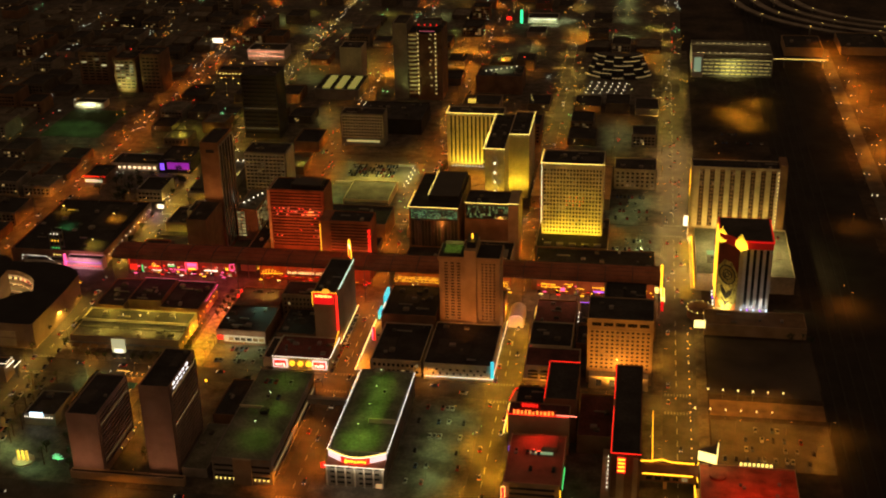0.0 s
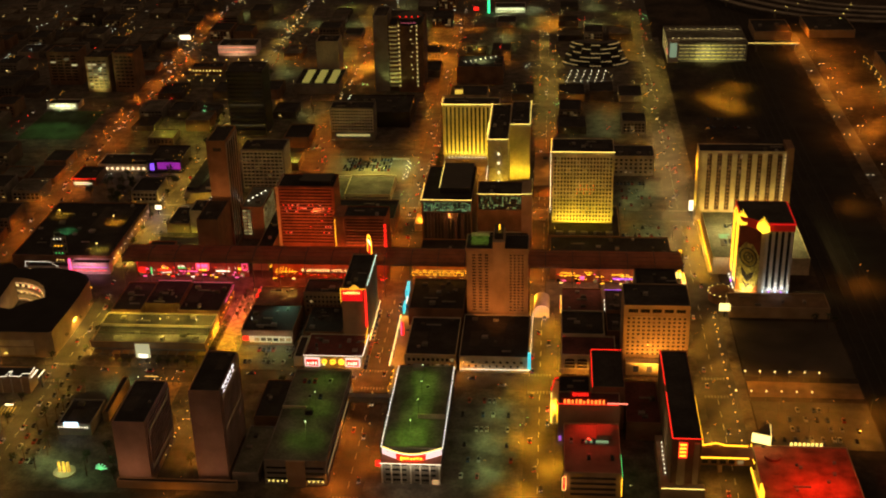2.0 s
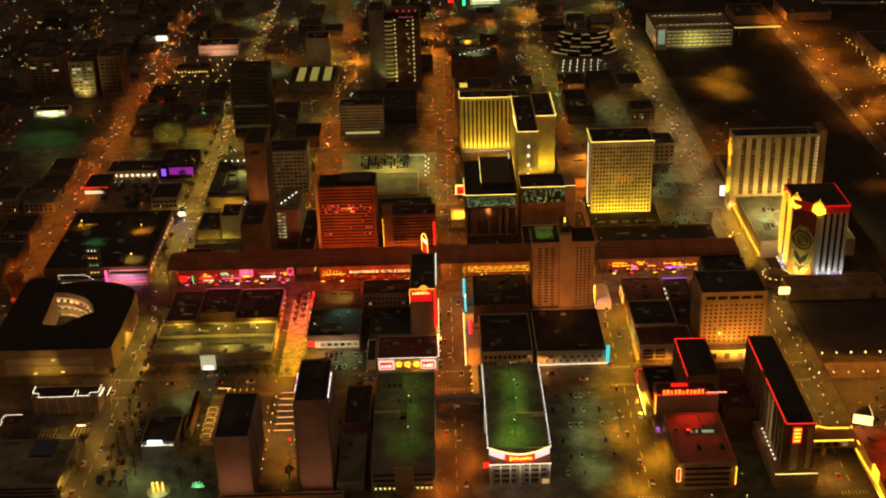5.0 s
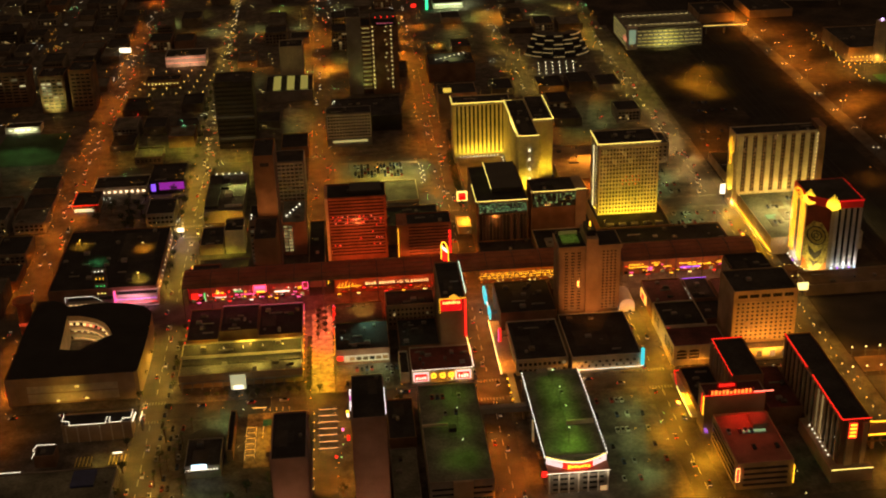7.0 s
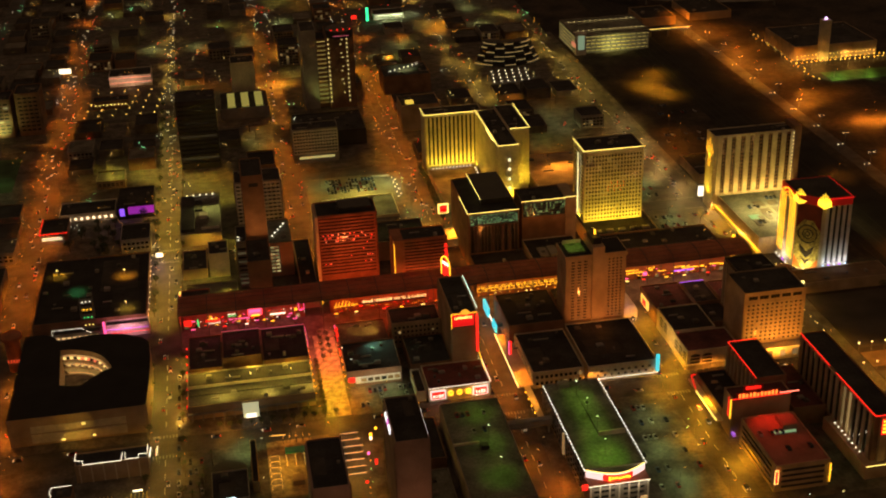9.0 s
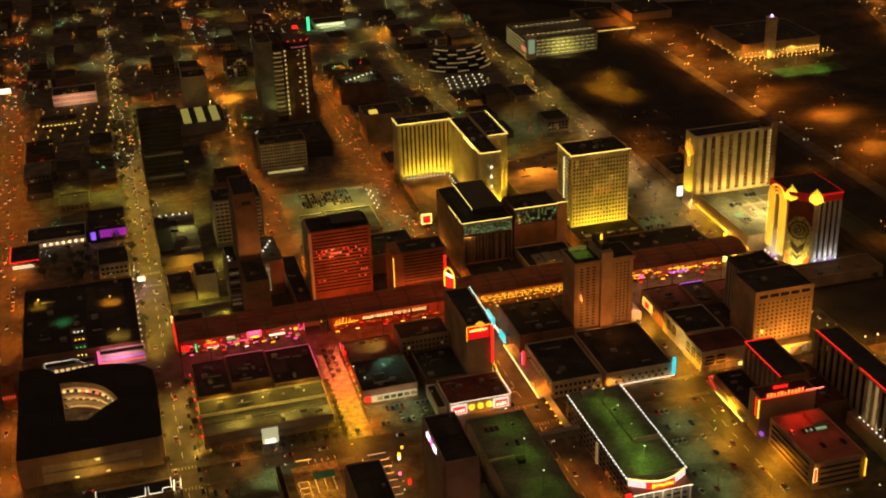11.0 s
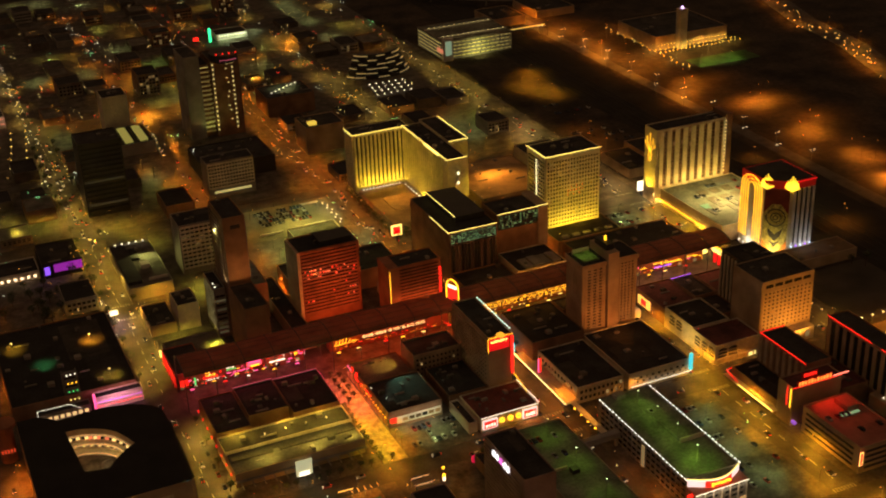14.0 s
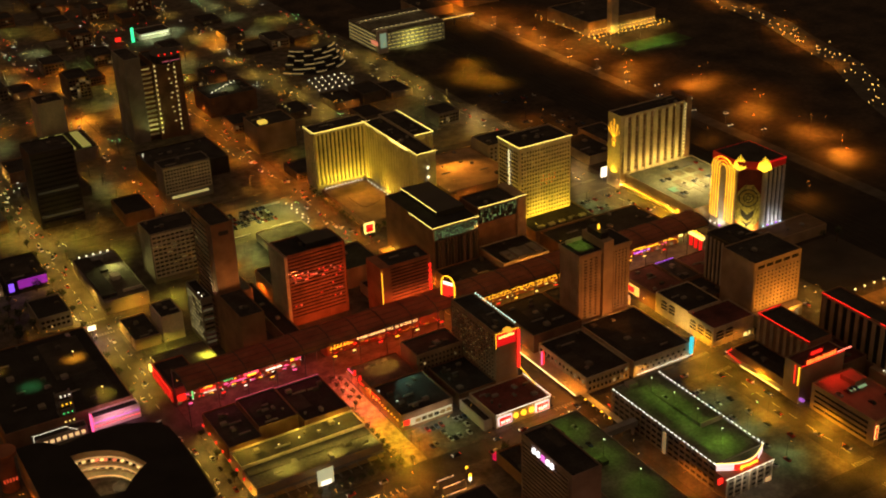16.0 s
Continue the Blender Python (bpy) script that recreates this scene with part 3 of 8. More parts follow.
for cx, cy in ((55.2, 776), (67, 764.2)):
    for k in range(7):
        bm = bmesh.new()
        a = (k - 3) * 0.32
        cyl(bm, cx + 3.6 * math.sin(a), cy - 3.0 * math.sin(a), 50.5 + abs(k - 3) * 0.8, 62 - abs(k - 3) * 1.7, 1.0, 0.12, 8)
        part("flame_crest", bm, glow("flame", (1.0, 0.62, 0.03), 2.2), b, "golden neon flame on the roof edge")
line_light("crown_tube", [(72, 764.3, 56.6), (87.6, 764.3, 56.6), (87.6, 802, 56.6)], glow("deep_red", (0.9, 0.01, 0.01), 0.7), b, 0.4)
panel("entrance_light", b, 57, 64, 763, 766, 0.2, 6, glow("entry", (1.0, 0.8, 0.4), 4))
for k in range(5):
    piece("foot_lamp", (0.8, 0.8, 1.4), NEON_VIOLET if k % 2 else glow("blue_white", (0.6, 0.85, 1.0), 1.8), (70 + 4 * k, 763.6, 7.8), b)
    piece("foot_lamp", (0.8, 0.8, 1.2), NEON_VIOLET if k == 2 else NEON_WHITE, (52.8, 780 + 5 * k, 3), b)
b = building("casino", "low tan casino podium before the neon tower", 46, 110, 742, 763, 7, TAN, mat("earth_roof", (0.2, 0.13, 0.07)), plant=4)
b = thing("entrance_dome", "dark round dome with small lights at the corner", "dome", (44, 768, 0))
bm = bmesh.new()
cyl(bm, 44, 768, 0, 6, 8.5, 8.5, 24), cyl(bm, 44, 768, 6, 8.5, 9, 5, 24)
part("roof", bm, BROWN, b)
for k in range(14):
    a = 2 * math.pi * k / 14
    piece("lamp", (0.6, 0.6, 0.6), NEON_GOLD, (44 + 8.8 * math.cos(a), 768 + 8.8 * math.sin(a), 6.4), b)
s = thing("billboard", "small glowing yellow billboard at the street corner", "billboard", (43, 742, 0))
panel("post", s, 42.6, 43.4, 741.6, 742.4, 0, 5, STEEL)
panel("screen", s, 39.5, 46.5, 741.5, 742.5, 5, 10, glow("pale_yellow_sign", (1.0, 0.8, 0.25), 1.8))

# ---- rust red hotel pair ----
b = building("hotel_tower", "rust red hotel slab with banded windows under red light", -266.5, -225, 834, 858, 50, RUST, plant=3, category="hotel")
facade(b, "F", -265.5, -226.5, 834, 6, 49.5, 1, 18, RUST, panes("reddish_glass", 0.0, tint=(0.06, 0.03, 0.03)), pier=0.02, band=0.5, deep=0.8, ribbon=True)
panel("side_pier", b, -267.5, -265.5, 833, 858, 0, 50.6, CREAM)
panel("penthouse", b, -250, -228, 838, 854, 50.1, 53.5, DARK)
rnd = random.Random(5)
for k in range(40):
    piece("lit_window", (0.8, 0.2, 0.8), glow("red_room", (1.0, 0.06, 0.03), 0.9) if k % 3 else glow("pink_room", (1.0, 0.3, 0.15), 0.8), (rnd.uniform(-263, -228), 833.6, 6 + 2.417 * (rnd.choice((11, 11, 11, 12, 9, 10, 5, 3, 7)) + 0.5)), b)
line_light("edge_light", [(-268, 832, 2), (-268, 800, 2)], NEON_AMBER, b, 0.3)
b = building("hotel_tower", "rust red hotel slab with banded windows and red neon", -219, -183, 798, 816, 43, RUST, plant=3, category="hotel")
facade(b, "F", -212, -184.5, 798, 6, 42.5, 1, 16, RUST, MATS["reddish_glass"], pier=0.02, band=0.5, deep=0.8, ribbon=True)
panel("stair_tower", b, -219.4, -212.5, 796.5, 816, 0, 44.2, RUST)
line_light("edge_light", [(-218.9, 796, 4), (-218.9, 796, 42)], NEON_AMBER, b, 0.25)
for k in range(8):
    piece("sign_letter", (1.6, 0.4, 2.4), NEON_RED, (-184.2, 796.6, 12 + 3.6 * k), b)
b = building("garage", "hotel garage with a pale roof beside the slabs", -264, -186, 860, 896, 14, TAN, ROOF, plant=6, category="garage")
building("casino", "low red casino behind the canopy", -264, -184, 790.5, 797, 9, RUST)
s = thing("sign", "tall golden horseshoe sign with a red face", "sign", (-190, 759.5, 0))
panel("pole", s, -188.6, -187.6, 758.9, 759.9, 0, 33, STEEL)


def on_shoe(u, w, out=0.0):
    return (-190.5 - 0.39 * u - 0.92 * out, 764 + 0.92 * u - 0.39 * out, w)


bm = bmesh.new()
pts = [on_shoe(-5, 31), on_shoe(-5, 39)] + [on_shoe(-5 * math.cos(a), 39 + 6 * math.sin(a)) for a in [math.pi * i / 8 for i in range(1, 8)]] + [on_shoe(5, 39), on_shoe(5, 31)]
for a, c in zip(pts, pts[1:]):
    tube(bm, a, c, 0.3)
part("neon_frame", bm, NEON_AMBER, s)
for z0, z1, m_ in ((31, 38.5, NEON_RED), (39, 41, NEON_WHITE)):
    bm = bmesh.new()
    v = [bm.verts.new(on_shoe(u, w, o)) for o in (0.2, -0.2) for u, w in ((-3.6, z0), (3.6, z0), (3.6, z1), (-3.6, z1))]
    for f in ((0, 1, 2, 3), (7, 6, 5, 4), (0, 4, 5, 1), (1, 5, 6, 2), (2, 6, 7, 3), (3, 7, 4, 0)):
        bm.faces.new([v[q] for q in f])
    bmesh.ops.recalc_face_normals(bm, faces=bm.faces[:])
    part("face", bm, m_, s)
panel("cross_arm", s, -190.9, -187.8, 759.2, 764, 32, 32.5, STEEL)

# ---- the old tower beside the mall, with its low casinos ----
b = thing("hotel_tower", "tan concrete hotel tower of two wings and a core", "hotel", (-103, 732, 0))
OCC.append((-123, -84, 720, 744))
for x0, x1, cols in ((-122.5, -106, 3), (-98.5, -84, 4)):
    panel("wing", b, x0, x1, 722, 742, 0, 55, TAN)
    panel("cornice", b, x0 - 0.8, x1 + 0.8, 721, 743, 54, 56.5, TAN)
    panel("roof", b, x0, x1, 722, 742, 56.5, 56.7, ROOF)
    facade(b, "F", x0 + 2.5, x1 - 2, 722, 12, 53, cols, 20, TAN, GLASS_FEW, pier=0.45, band=0.5, deep=0.35)
panel("core", b, -106, -98.5, 719.5, 742, 0, 62, TAN)
panel("core_cap", b, -105, -99.5, 724, 738, 62, 66, DARK)
facade(b, "L", 724, 740, -122.5, 12, 53, 4, 20, TAN, None, pier=0.4, band=0.5, deep=0.3)
# Green light on the terrace is painted into its colour.
panel("roof_terrace", b, -120, -109, 725, 739, 56.8, 57.3, mat("green_lit_terrace", (0.16, 0.24, 0.08), 0.8, vary=0.6, scale=0.3), "green-lit roof terrace")
panel("terrace_wall", b, -120.3, -108.7, 738.5, 739.5, 56.7, 59.5, CREAM)
panel("flag_lamp", b, -102.5, -101.5, 730, 731, 66, 69, NEON_AMBER)
b = building("casino", "low casino with a dark flat roof beside the tower base", -157, -126, 667, 715, 10, CREAM, plant=5, category="casino")
facade(b, "F", -156, -127, 667, 1, 9.5, 10, 2, CREAM, GLASS_FEW, pier=0.4, band=0.5, deep=0.3)
facade(b, "L", 668, 714, -157, 1, 9.5, 12, 2, CREAM, GLASS_FEW, pier=0.4, band=0.5, deep=0.3)
b = building("casino", "low casino with a dark flat roof and white light line", -124, -82, 665, 719, 10.5, CREAM, plant=5, category="casino")
for k in range(9):
    piece("window", (1.6, 0.2, 1.2), GLASS_FEW, (-120 + 4.2 * k, 664.9, 7.5), b)
    piece("window", (1.2, 0.2, 1.2), GLASS_FEW, (-118 + 4.2 * k, 664.9, 4.8), b)
line_light("light_line", [(-123, 663.5, 3.3), (-81.3, 663.5, 3.3)], NEON_WHITE, b, 0.22)
line_light("light_line", [(-81.3, 663.5, 3.3), (-80.6, 740, 3.3)], NEON_WHITE, b, 0.15)
panel("pylon_sign", b, -82.6, -80.8, 663.2, 664.8, 4, 15, NEON_CYAN, "cyan glowing corner pylon")
b = building("casino", "low dark-roofed casino beside the mall canopy", -160, -124.5, 716, 759, 15.5, BROWN, plant=10, category="casino")
panel("screen", b, -166, -164.5, 752, 766, 4, 10.5, NEON_CYAN, "cyan glowing screen along the street")
panel("screen", b, -165.5, -164.3, 731, 741, 4, 9, NEON_CYAN, "cyan glowing screen along the street")
panel("canopy_strip", b, -165, -164.4, 741, 752, 5, 6, NEON_WHITE)
panel("screen_bracket", b, -164, -160, 735, 737, 6, 8, STEEL)
line_light("street_light_line", [(-166.5, 729, 4.5), (-166.5, 664, 4.0)], glow("warm_line", (1.0, 0.8, 0.3), 2.0), b, 0.3)
panel("awning", b, -166.2, -157, 664.5, 729, 3.4, 3.9, CREAM)
s = thing("sign", "upright red neon blade sign on a casino wall", "sign", (-163, 703, 0))
panel("pole", s, -160.5, -157, 702.8, 703.2, 7, 8, STEEL)
panel("blade", s, -163, -161.6, 702.6, 703.2, 4, 13, NEON_RED)
panel("blade_edge", s, -163.4, -163.1, 702.4, 703.2, 4, 13, NEON_PINK)
building("casino", "low casino with a dark roof near the tower", -123.5, -83, 744, 759, 15.5, BROWN, plant=4)

# ---- orange hotel tower and garage ----
b = building("hotel_tower", "sandy orange hotel tower with a grid of square windows", -26, 13, 673, 702, 43, TAN, category="hotel", plant=2)
facade(b, "F", -24.5, 11.5, 673, 10, 36.5, 12, 10, TAN, GLASS_FEW, pier=0.5, band=0.5, deep=0.4)
for k in range(5):
    piece("top_window", (5.5, 0.25, 2.2), GLASS_DARK, (-20.5 + 7 * k, 672.9, 40.2), b)
panel("porch", b, -24, 11, 666, 672.9, 0, 8.5, CREAM)
for k in range(4):
    piece("arch_window", (3.2, 0.3, 4.0), GLASS_MOST, (-18 + 8 * k, 665.9, 4.5), b)
b = building("hotel_tower", "dark plain hotel block behind an orange tower", -17, 8, 703, 727, 41, DARK, category="hotel", plant=3)
facade(b, "L", 704, 726, -17, 4, 40, 6, 1, CREAM, None, pier=0.35, band=0, deep=0.7)
def arched_bay(parent, side, c, at, z0, width):
    """Three dark slots, the upper one under an arch."""
    for j in range(2):
        piece("slot", (width, 0.2, 1.4) if side == "F" else (0.2, width, 1.4), DARK, (c, at - 0.02, z0 + 2.2 * j) if side == "F" else (at - 0.02, c, z0 + 2.2 * j), parent)
    bm = bmesh.new()
    w = width / 2
    pts = [(-w, 0), (w, 0)] + [(w * math.cos(a), 0.5 + 1.3 * math.sin(a)) for a in [math.pi * i / 8 for i in range(9)]]
    lo_ = [bm.verts.new((c + u, at - 0.12, z0 + 3.7 + v_) if side == "F" else (at - 0.12, c - u, z0 + 3.7 + v_)) for u, v_ in pts]
    hi_ = [bm.verts.new(q.co + Vector((0, 0.2, 0) if side == "F" else (0.2, 0, 0))) for q in lo_]
    bm.faces.new(lo_), bm.faces.new(hi_[::-1])
    for q in range(len(lo_)):
        bm.faces.new((lo_[q], hi_[q], hi_[(q + 1) % len(lo_)], lo_[(q + 1) % len(lo_)]))
    bmesh.ops.recalc_face_normals(bm, faces=bm.faces[:])
    part("arch_slot", bm, DARK, parent)


b = building("garage", "cream arched parking garage with dark slots", -62.5, -30, 666, 689.8, 12.5, CREAM, ROOF_RED, plant=0, category="garage")
for k in range(2):
    arched_bay(b, "F", -57.5 + 7.5 * k, 666, 5.2, 6.0)
for k in range(3):
    arched_bay(b, "L", 670.5 + 7.2 * k, -62.5, 5.2, 5.6)
for k in range(8):
    piece("column", (0.6, 0.6, 3.6), CREAM, (-61.5 + 4.4 * k, 665.2, 1.9), b)
    piece("column", (0.6, 0.6, 3.6), CREAM, (-63.3, 667 + 3.1 * k, 1.9), b)
panel("ledge", b, -63.8, -30, 664.8, 666, 3.7, 4.1, CREAM)
panel("entrance_light", b, -38, -33, 665.6, 665.95, 0.4, 2.8, glow("entry_gold", (1.0, 0.72, 0.2), 1.2))
b = building("garage", "rear wing of a cream parking garage with dark slots", -62.5, -36, 690, 721, 13.5, CREAM, ROOF, plant=3, category="garage")
for k in range(2):
    arched_bay(b, "L", 705 + 7.5 * k, -62.5, 6.2, 5.6)
# Added fill lamp for the garage wall; no fixture stands here.
lamp("SPOT", "floodlight", (-72, 690, 7), (1.0, 0.6, 0.15), 5000, 1.0, (-62.5, 692, 7), angle=150)
building("casino", "dark low casino with a red parapet beside the mall", -62, -36, 722, 757, 11, BROWN, ROOF_RED, plant=6)
b = building("casino", "low dark-roofed casino near the mall end", -34, -18, 728.5, 757, 10, BROWN, plant=3)
lit_row("wall_lamp", (-34.4, 731, 8.6), (-34.4, 750, 8.6), 3, (0.5, 1.6, 0.7), NEON_WHITE, b)
line_light("parapet_light", [(-34.3, 757, 11), (-18, 757.2, 11)], NEON_VIOLET, b, 0.2)
building("casino", "low dark casino between the garage and the tower", -34, -18, 703, 728, 9, BROWN, plant=2)
building("casino", "round-cornered low casino roof at the mall end", -16, 15, 729, 757, 9, BROWN, ROOF_RED, plant=3)
s = thing("mall_gate", "mall gate with red glowing pillars and a golden crown", "gate", (20, 778, 0))
for y in (772, 777, 782):
    panel("pillar", s, 18.6, 20.2, y - 0.9, y + 0.9, 0.1, 8.5, glow("deep_red", (0.9, 0.01, 0.01), 0.7), "red glowing pillar")
panel("crown", s, 18.2, 20.6, 769.5, 784.5, 8.5, 11, NEON_GOLD)
for k in range(5):
    bm = bmesh.new()
    cyl(bm, 19.4, 771 + 3 * k, 11, 13.2 - abs(k - 2) * 0.5, 0.9, 0.3, 8)
    part("finial", bm, NEON_AMBER, s, "amber glowing finial")

# ---- hotel with red rooflines ----
b = building("hotel_tower", "dark brown hotel slab with a red neon roofline", -7, 7.5, 546, 635, 34.5, BROWN, category="hotel", plant=0)
facade(b, "L", 550, 632, -7, 8, 34, 13, 1, TAN, GLASS_FEW, pier=0.42, band=0.02, deep=0.7)
panel("front_pier", b, -4.2, -0.4, 544.2, 546, 0, 34, TAN)
panel("front_pier", b, 3.8, 6.4, 544.6, 546, 6, 33, TAN)
panel("base", b, -12, 10, 541, 545.9, 0, 8, TAN)
line_light("light_line", [(-12, 540.7, 8.3), (10, 540.7, 8.3)], NEON_GOLD, b, 0.25)
line_light("roof_light", [(-7.3, 635, 35.4), (-7.3, 598, 35.4)], NEON_RED, b, 0.28)
line_light("roof_light", [(-7.3, 590, 35.4), (-7.3, 545.6, 35.4), (8, 545.6, 35.4)], NEON_RED, b, 0.28)
panel("flag_sign", b, -4, 0.2, 543.6, 544.1, 25, 34, NEON_RED)
for k in range(4):
    piece("sign_stroke", (3.4, 0.4, 0.9), NEON_AMBER, (-2, 543.4, 26.5 + 2.2 * k), b)
lit_row("lamp", (-9, 552, 8.6), (-9, 584, 8.6), 8, (0.5, 0.7, 0.5), NEON_WHITE, b)
panel("terrace", b, -12, -7.3, 546.2, 590, 0, 8, TAN)
lamp("AREA", "floodlight", (-9, 568, 8.8), (1.0, 0.8, 0.55), 500, 0.5, (-7, 568, 22), 34)
building("podium", "low dark casino roof between red-lined hotel slabs", -27, -8, 596, 640, 11, BROWN, ROOF_RED, plant=5)
b = building("hotel_tower", "ribbed hotel slab with a red neon roof edge", -45.5, -28, 606, 647, 27, BROWN, category="hotel")
facade(b, "L", 608, 646, -45.5, 3, 26, 7, 1, TAN, None, pier=0.45, band=0, deep=0.7)
line_light("roof_light", [(-28, 647.4, 27.9), (-45.8, 647.4, 27.9), (-45.8, 606, 27.9)], NEON_RED, b, 0.25)
b = building("casino", "tan casino block with a long red and amber neon sign", -64.5, -31, 593, 605.5, 24, TAN, ROOF_RED, category="casino")
line_light("neon_line", [(-65, 592.4, 24.9), (-32, 592.4, 24.9)], NEON_RED, b, 0.3)
line_light("neon_line", [(-38, 592.2, 25.8), (-27, 592.2, 25.8)], glow("neon_rose", (1.0, 0.2, 0.12), 2.2), b, 0.35)
bars(b, (-62, 592, 0), (-39, 592, 0), 25.5, 28, 11, glow("sign_orange", (1.0, 0.22, 0.03), 1.8), 3)
panel("sign_back", b, -63, -38, 592.3, 592.5, 25.0, 28.6, mat("red_crown", (0.45, 0.04, 0.03)))
bars(b, (-57, 594, 0), (-48, 594, 0), 29, 31, 6, NEON_RED, 4)
panel("sign_board", b, -58, -47, 594.3, 594.9, 24, 31.4, mat("red_crown", (0.45, 0.04, 0.03)))
line_light("edge_light", [(-65, 594, 12), (-65, 594, 24)], NEON_AMBER, b, 0.35)
line_light("edge_light", [(-65, 597, 12), (-65, 597, 24)], NEON_RED, b, 0.28)
b = building("casino", "low casino with a glowing yellow street canopy", -64, -46.2, 606, 648, 9, BROWN, plant=4, category="casino")
panel("awning", b, -68, -64, 604, 650, 4, 4.6, CREAM)
line_light("light_line", [(-68.2, 604, 4.8), (-68.2, 636, 4.8)], NEON_GOLD, b, 0.35)
line_light("light_line", [(-68.4, 636, 6.5), (-66, 650, 6.5), (-60, 651, 6.5)], NEON_RED, b, 0.3)
lit_row("lamp", (-66.5, 606, 3.9), (-66.5, 648, 3.9), 14, (1.2, 1.2, 0.3), glow("awning_lamp", AMBER, 5), b)
# The deck's red tint holds the glow of the neon sign.
b = building("garage", "red-lit parking garage with banded walls", -61.5, -32, 541, 587, 15.5, TAN, mat("red_lit_deck", (0.3, 0.14, 0.1), 0.8, vary=0.3, scale=0.1), category="garage")
for side, a0, a1, at in (("F", -58, -35, 541), ("L", 546, 584, -61.5)):
    for j in range(4):
        w = a1 - a0
        piece("slot", (w, 0.3, 1.3) if side == "F" else (0.3, w, 1.3), GLASS_SOME if side == "L" else DARK, ((a0 + a1) / 2, at - 0.05, 3 + 3.3 * j) if side == "F" else (at - 0.05, (a0 + a1) / 2, 3 + 3.3 * j), b)
panel("stair_roof", b, -44, -36, 572, 583, 15.6, 18.5, mat("red_lit_deck", (0.3, 0.14, 0.1)))
panel("ramp_light", b, -50, -38, 569, 570.5, 15.7, 16.5, glow("green_ramp", (0.5, 0.8, 0.4), 0.3))
line_light("sign_tube", [(-62.2, 540, 6), (-62.2, 540, 14), (-60.4, 540, 14), (-60.4, 540, 6), (-62.2, 540, 6)], NEON_GOLD, b, 0.2)
panel("blade_sign", b, -62, -60.6, 539.8, 540.6, 6.2, 13.8, NEON_RED)
line_light("sign_tube", [(-32, 540.2, 3), (-32, 540.2, 14)], NEON_AMBER, b, 0.35)
panel("door_sign", b, -64, -62.5, 590, 593.5, 2.5, 4, glow("dim_violet", (0.45, 0.15, 0.9), 0.5), "violet and white glowing door sign")
panel("side_light", b, -31.6, -31.2, 548, 566, 9, 11, NEON_GREEN)
# bridge over the street and the red-roofed hall west of it
b = thing("footbridge", "enclosed footbridge outlined in amber tubes", "bridge", (22, 571, 0))
panel("deck", b, 8.1, 38, 566, 576, 6, 10.6, BROWN)
panel("roof", b, 8.1, 38, 565.6, 576.4, 10.6, 10.9, RUST)
line_light("light_line", [(9, 565.4, 11), (35, 565.4, 11)], NEON_AMBER, b, 0.5)
line_light("light_line", [(8, 576.6, 11.2), (14, 576.6, 11.4), (19, 576.6, 12.8), (24, 576.6, 11.4), (36, 576.6, 11.2)], NEON_AMBER, b, 0.5)
for k in range(5):
    panel("window", b, 11 + 4.6 * k, 14 + 4.6 * k, 565.7, 565.95, 7.2, 9.4, GLASS_SOME)
panel("pier", b, 20, 22, 568, 573, 0, 6, TAN)
# Red light on this roof is also put into its colour.
b = building("casino", "low hall with a broad red-lit roof", 38.5, 88, 470, 580, 9, TAN, mat("red_lit_hall_roof", (0.42, 0.1, 0.05), 0.8, vary=0.5, scale=0.12), plant=6, category="casino")
bm = bmesh.new()
cyl(bm, 48, 570, 9.1, 10.4, 4.4, 4.4, 24)
part("roof_drum", bm, mat("red_lit_hall_roof", (0.42, 0.1, 0.05)), b)
for x, y in ((60, 560), (72, 548), (55, 540), (78, 565), (66, 530)):
    panel("roof_vent", b, x, x + 1.6, y, y + 1.6, 9.1, 10.2, GREY)
line_light("light_line", [(38.2, 580, 10.3), (36.6, 572, 10.6), (37.4, 562, 10.3)], NEON_AMBER, b, 0.4)
line_light("light_line", [(36.0, 563, 7), (36.6, 545, 7), (37.4, 535, 7), (36.6, 515, 7), (37, 470, 7)], NEON_AMBER, b, 0.5)
panel("awning", b, 35.6, 38.4, 470, 562, 5.6, 6.2, CREAM)
lit_row("lamp", (36.8, 475, 5.5), (36.8, 560, 5.5), 14, (1.2, 1.2, 0.2), glow("awning_lamp", AMBER, 5), b)
panel("gable_lamp", b, 37.2, 38.3, 533, 541, 7, 13, NEON_AMBER)
s = thing("billboard", "three-sided glowing billboard with a dark top", "billboard", (44, 580, 0))
bm = bmesh.new()
prism(bm, [(37.5, 577), (47, 573.5), (48.5, 586)], 14, 19.5)
part("screen", bm, glow("pale_yellow_sign", (1.0, 0.8, 0.25), 1.8), s)
bm = bmesh.new()
prism(bm, [(37.9, 577.2), (46.7, 574), (48.1, 585.4)], 19.5, 19.9)
part("top", bm, DARK, s)
panel("post", s, 43.5, 45, 578.5, 580, 0, 14, STEEL)
s = thing("sign", "row of short glowing white bars on a low wall", "sign", (69, 590, 0))
panel("wall", s, 60, 78, 589.6, 590.4, 0, 4, GREY)
lit_row("sign_bar", (60, 589.4, 4.8), (78, 589.4, 4.8), 8, (1.2, 0.4, 1.8), NEON_GOLD, s)
strip("pavement", "parking lot asphalt beside the railway", 47, 112, 592, 640, 0.08, ASPHALT, 0.08)
strip("pavement", "tan dirt strip beside the railway lot", 47, 112, 645, 662, 0.1, mat("tan_dirt", (0.22, 0.14, 0.07), 0.95, vary=0.3), 0.1)
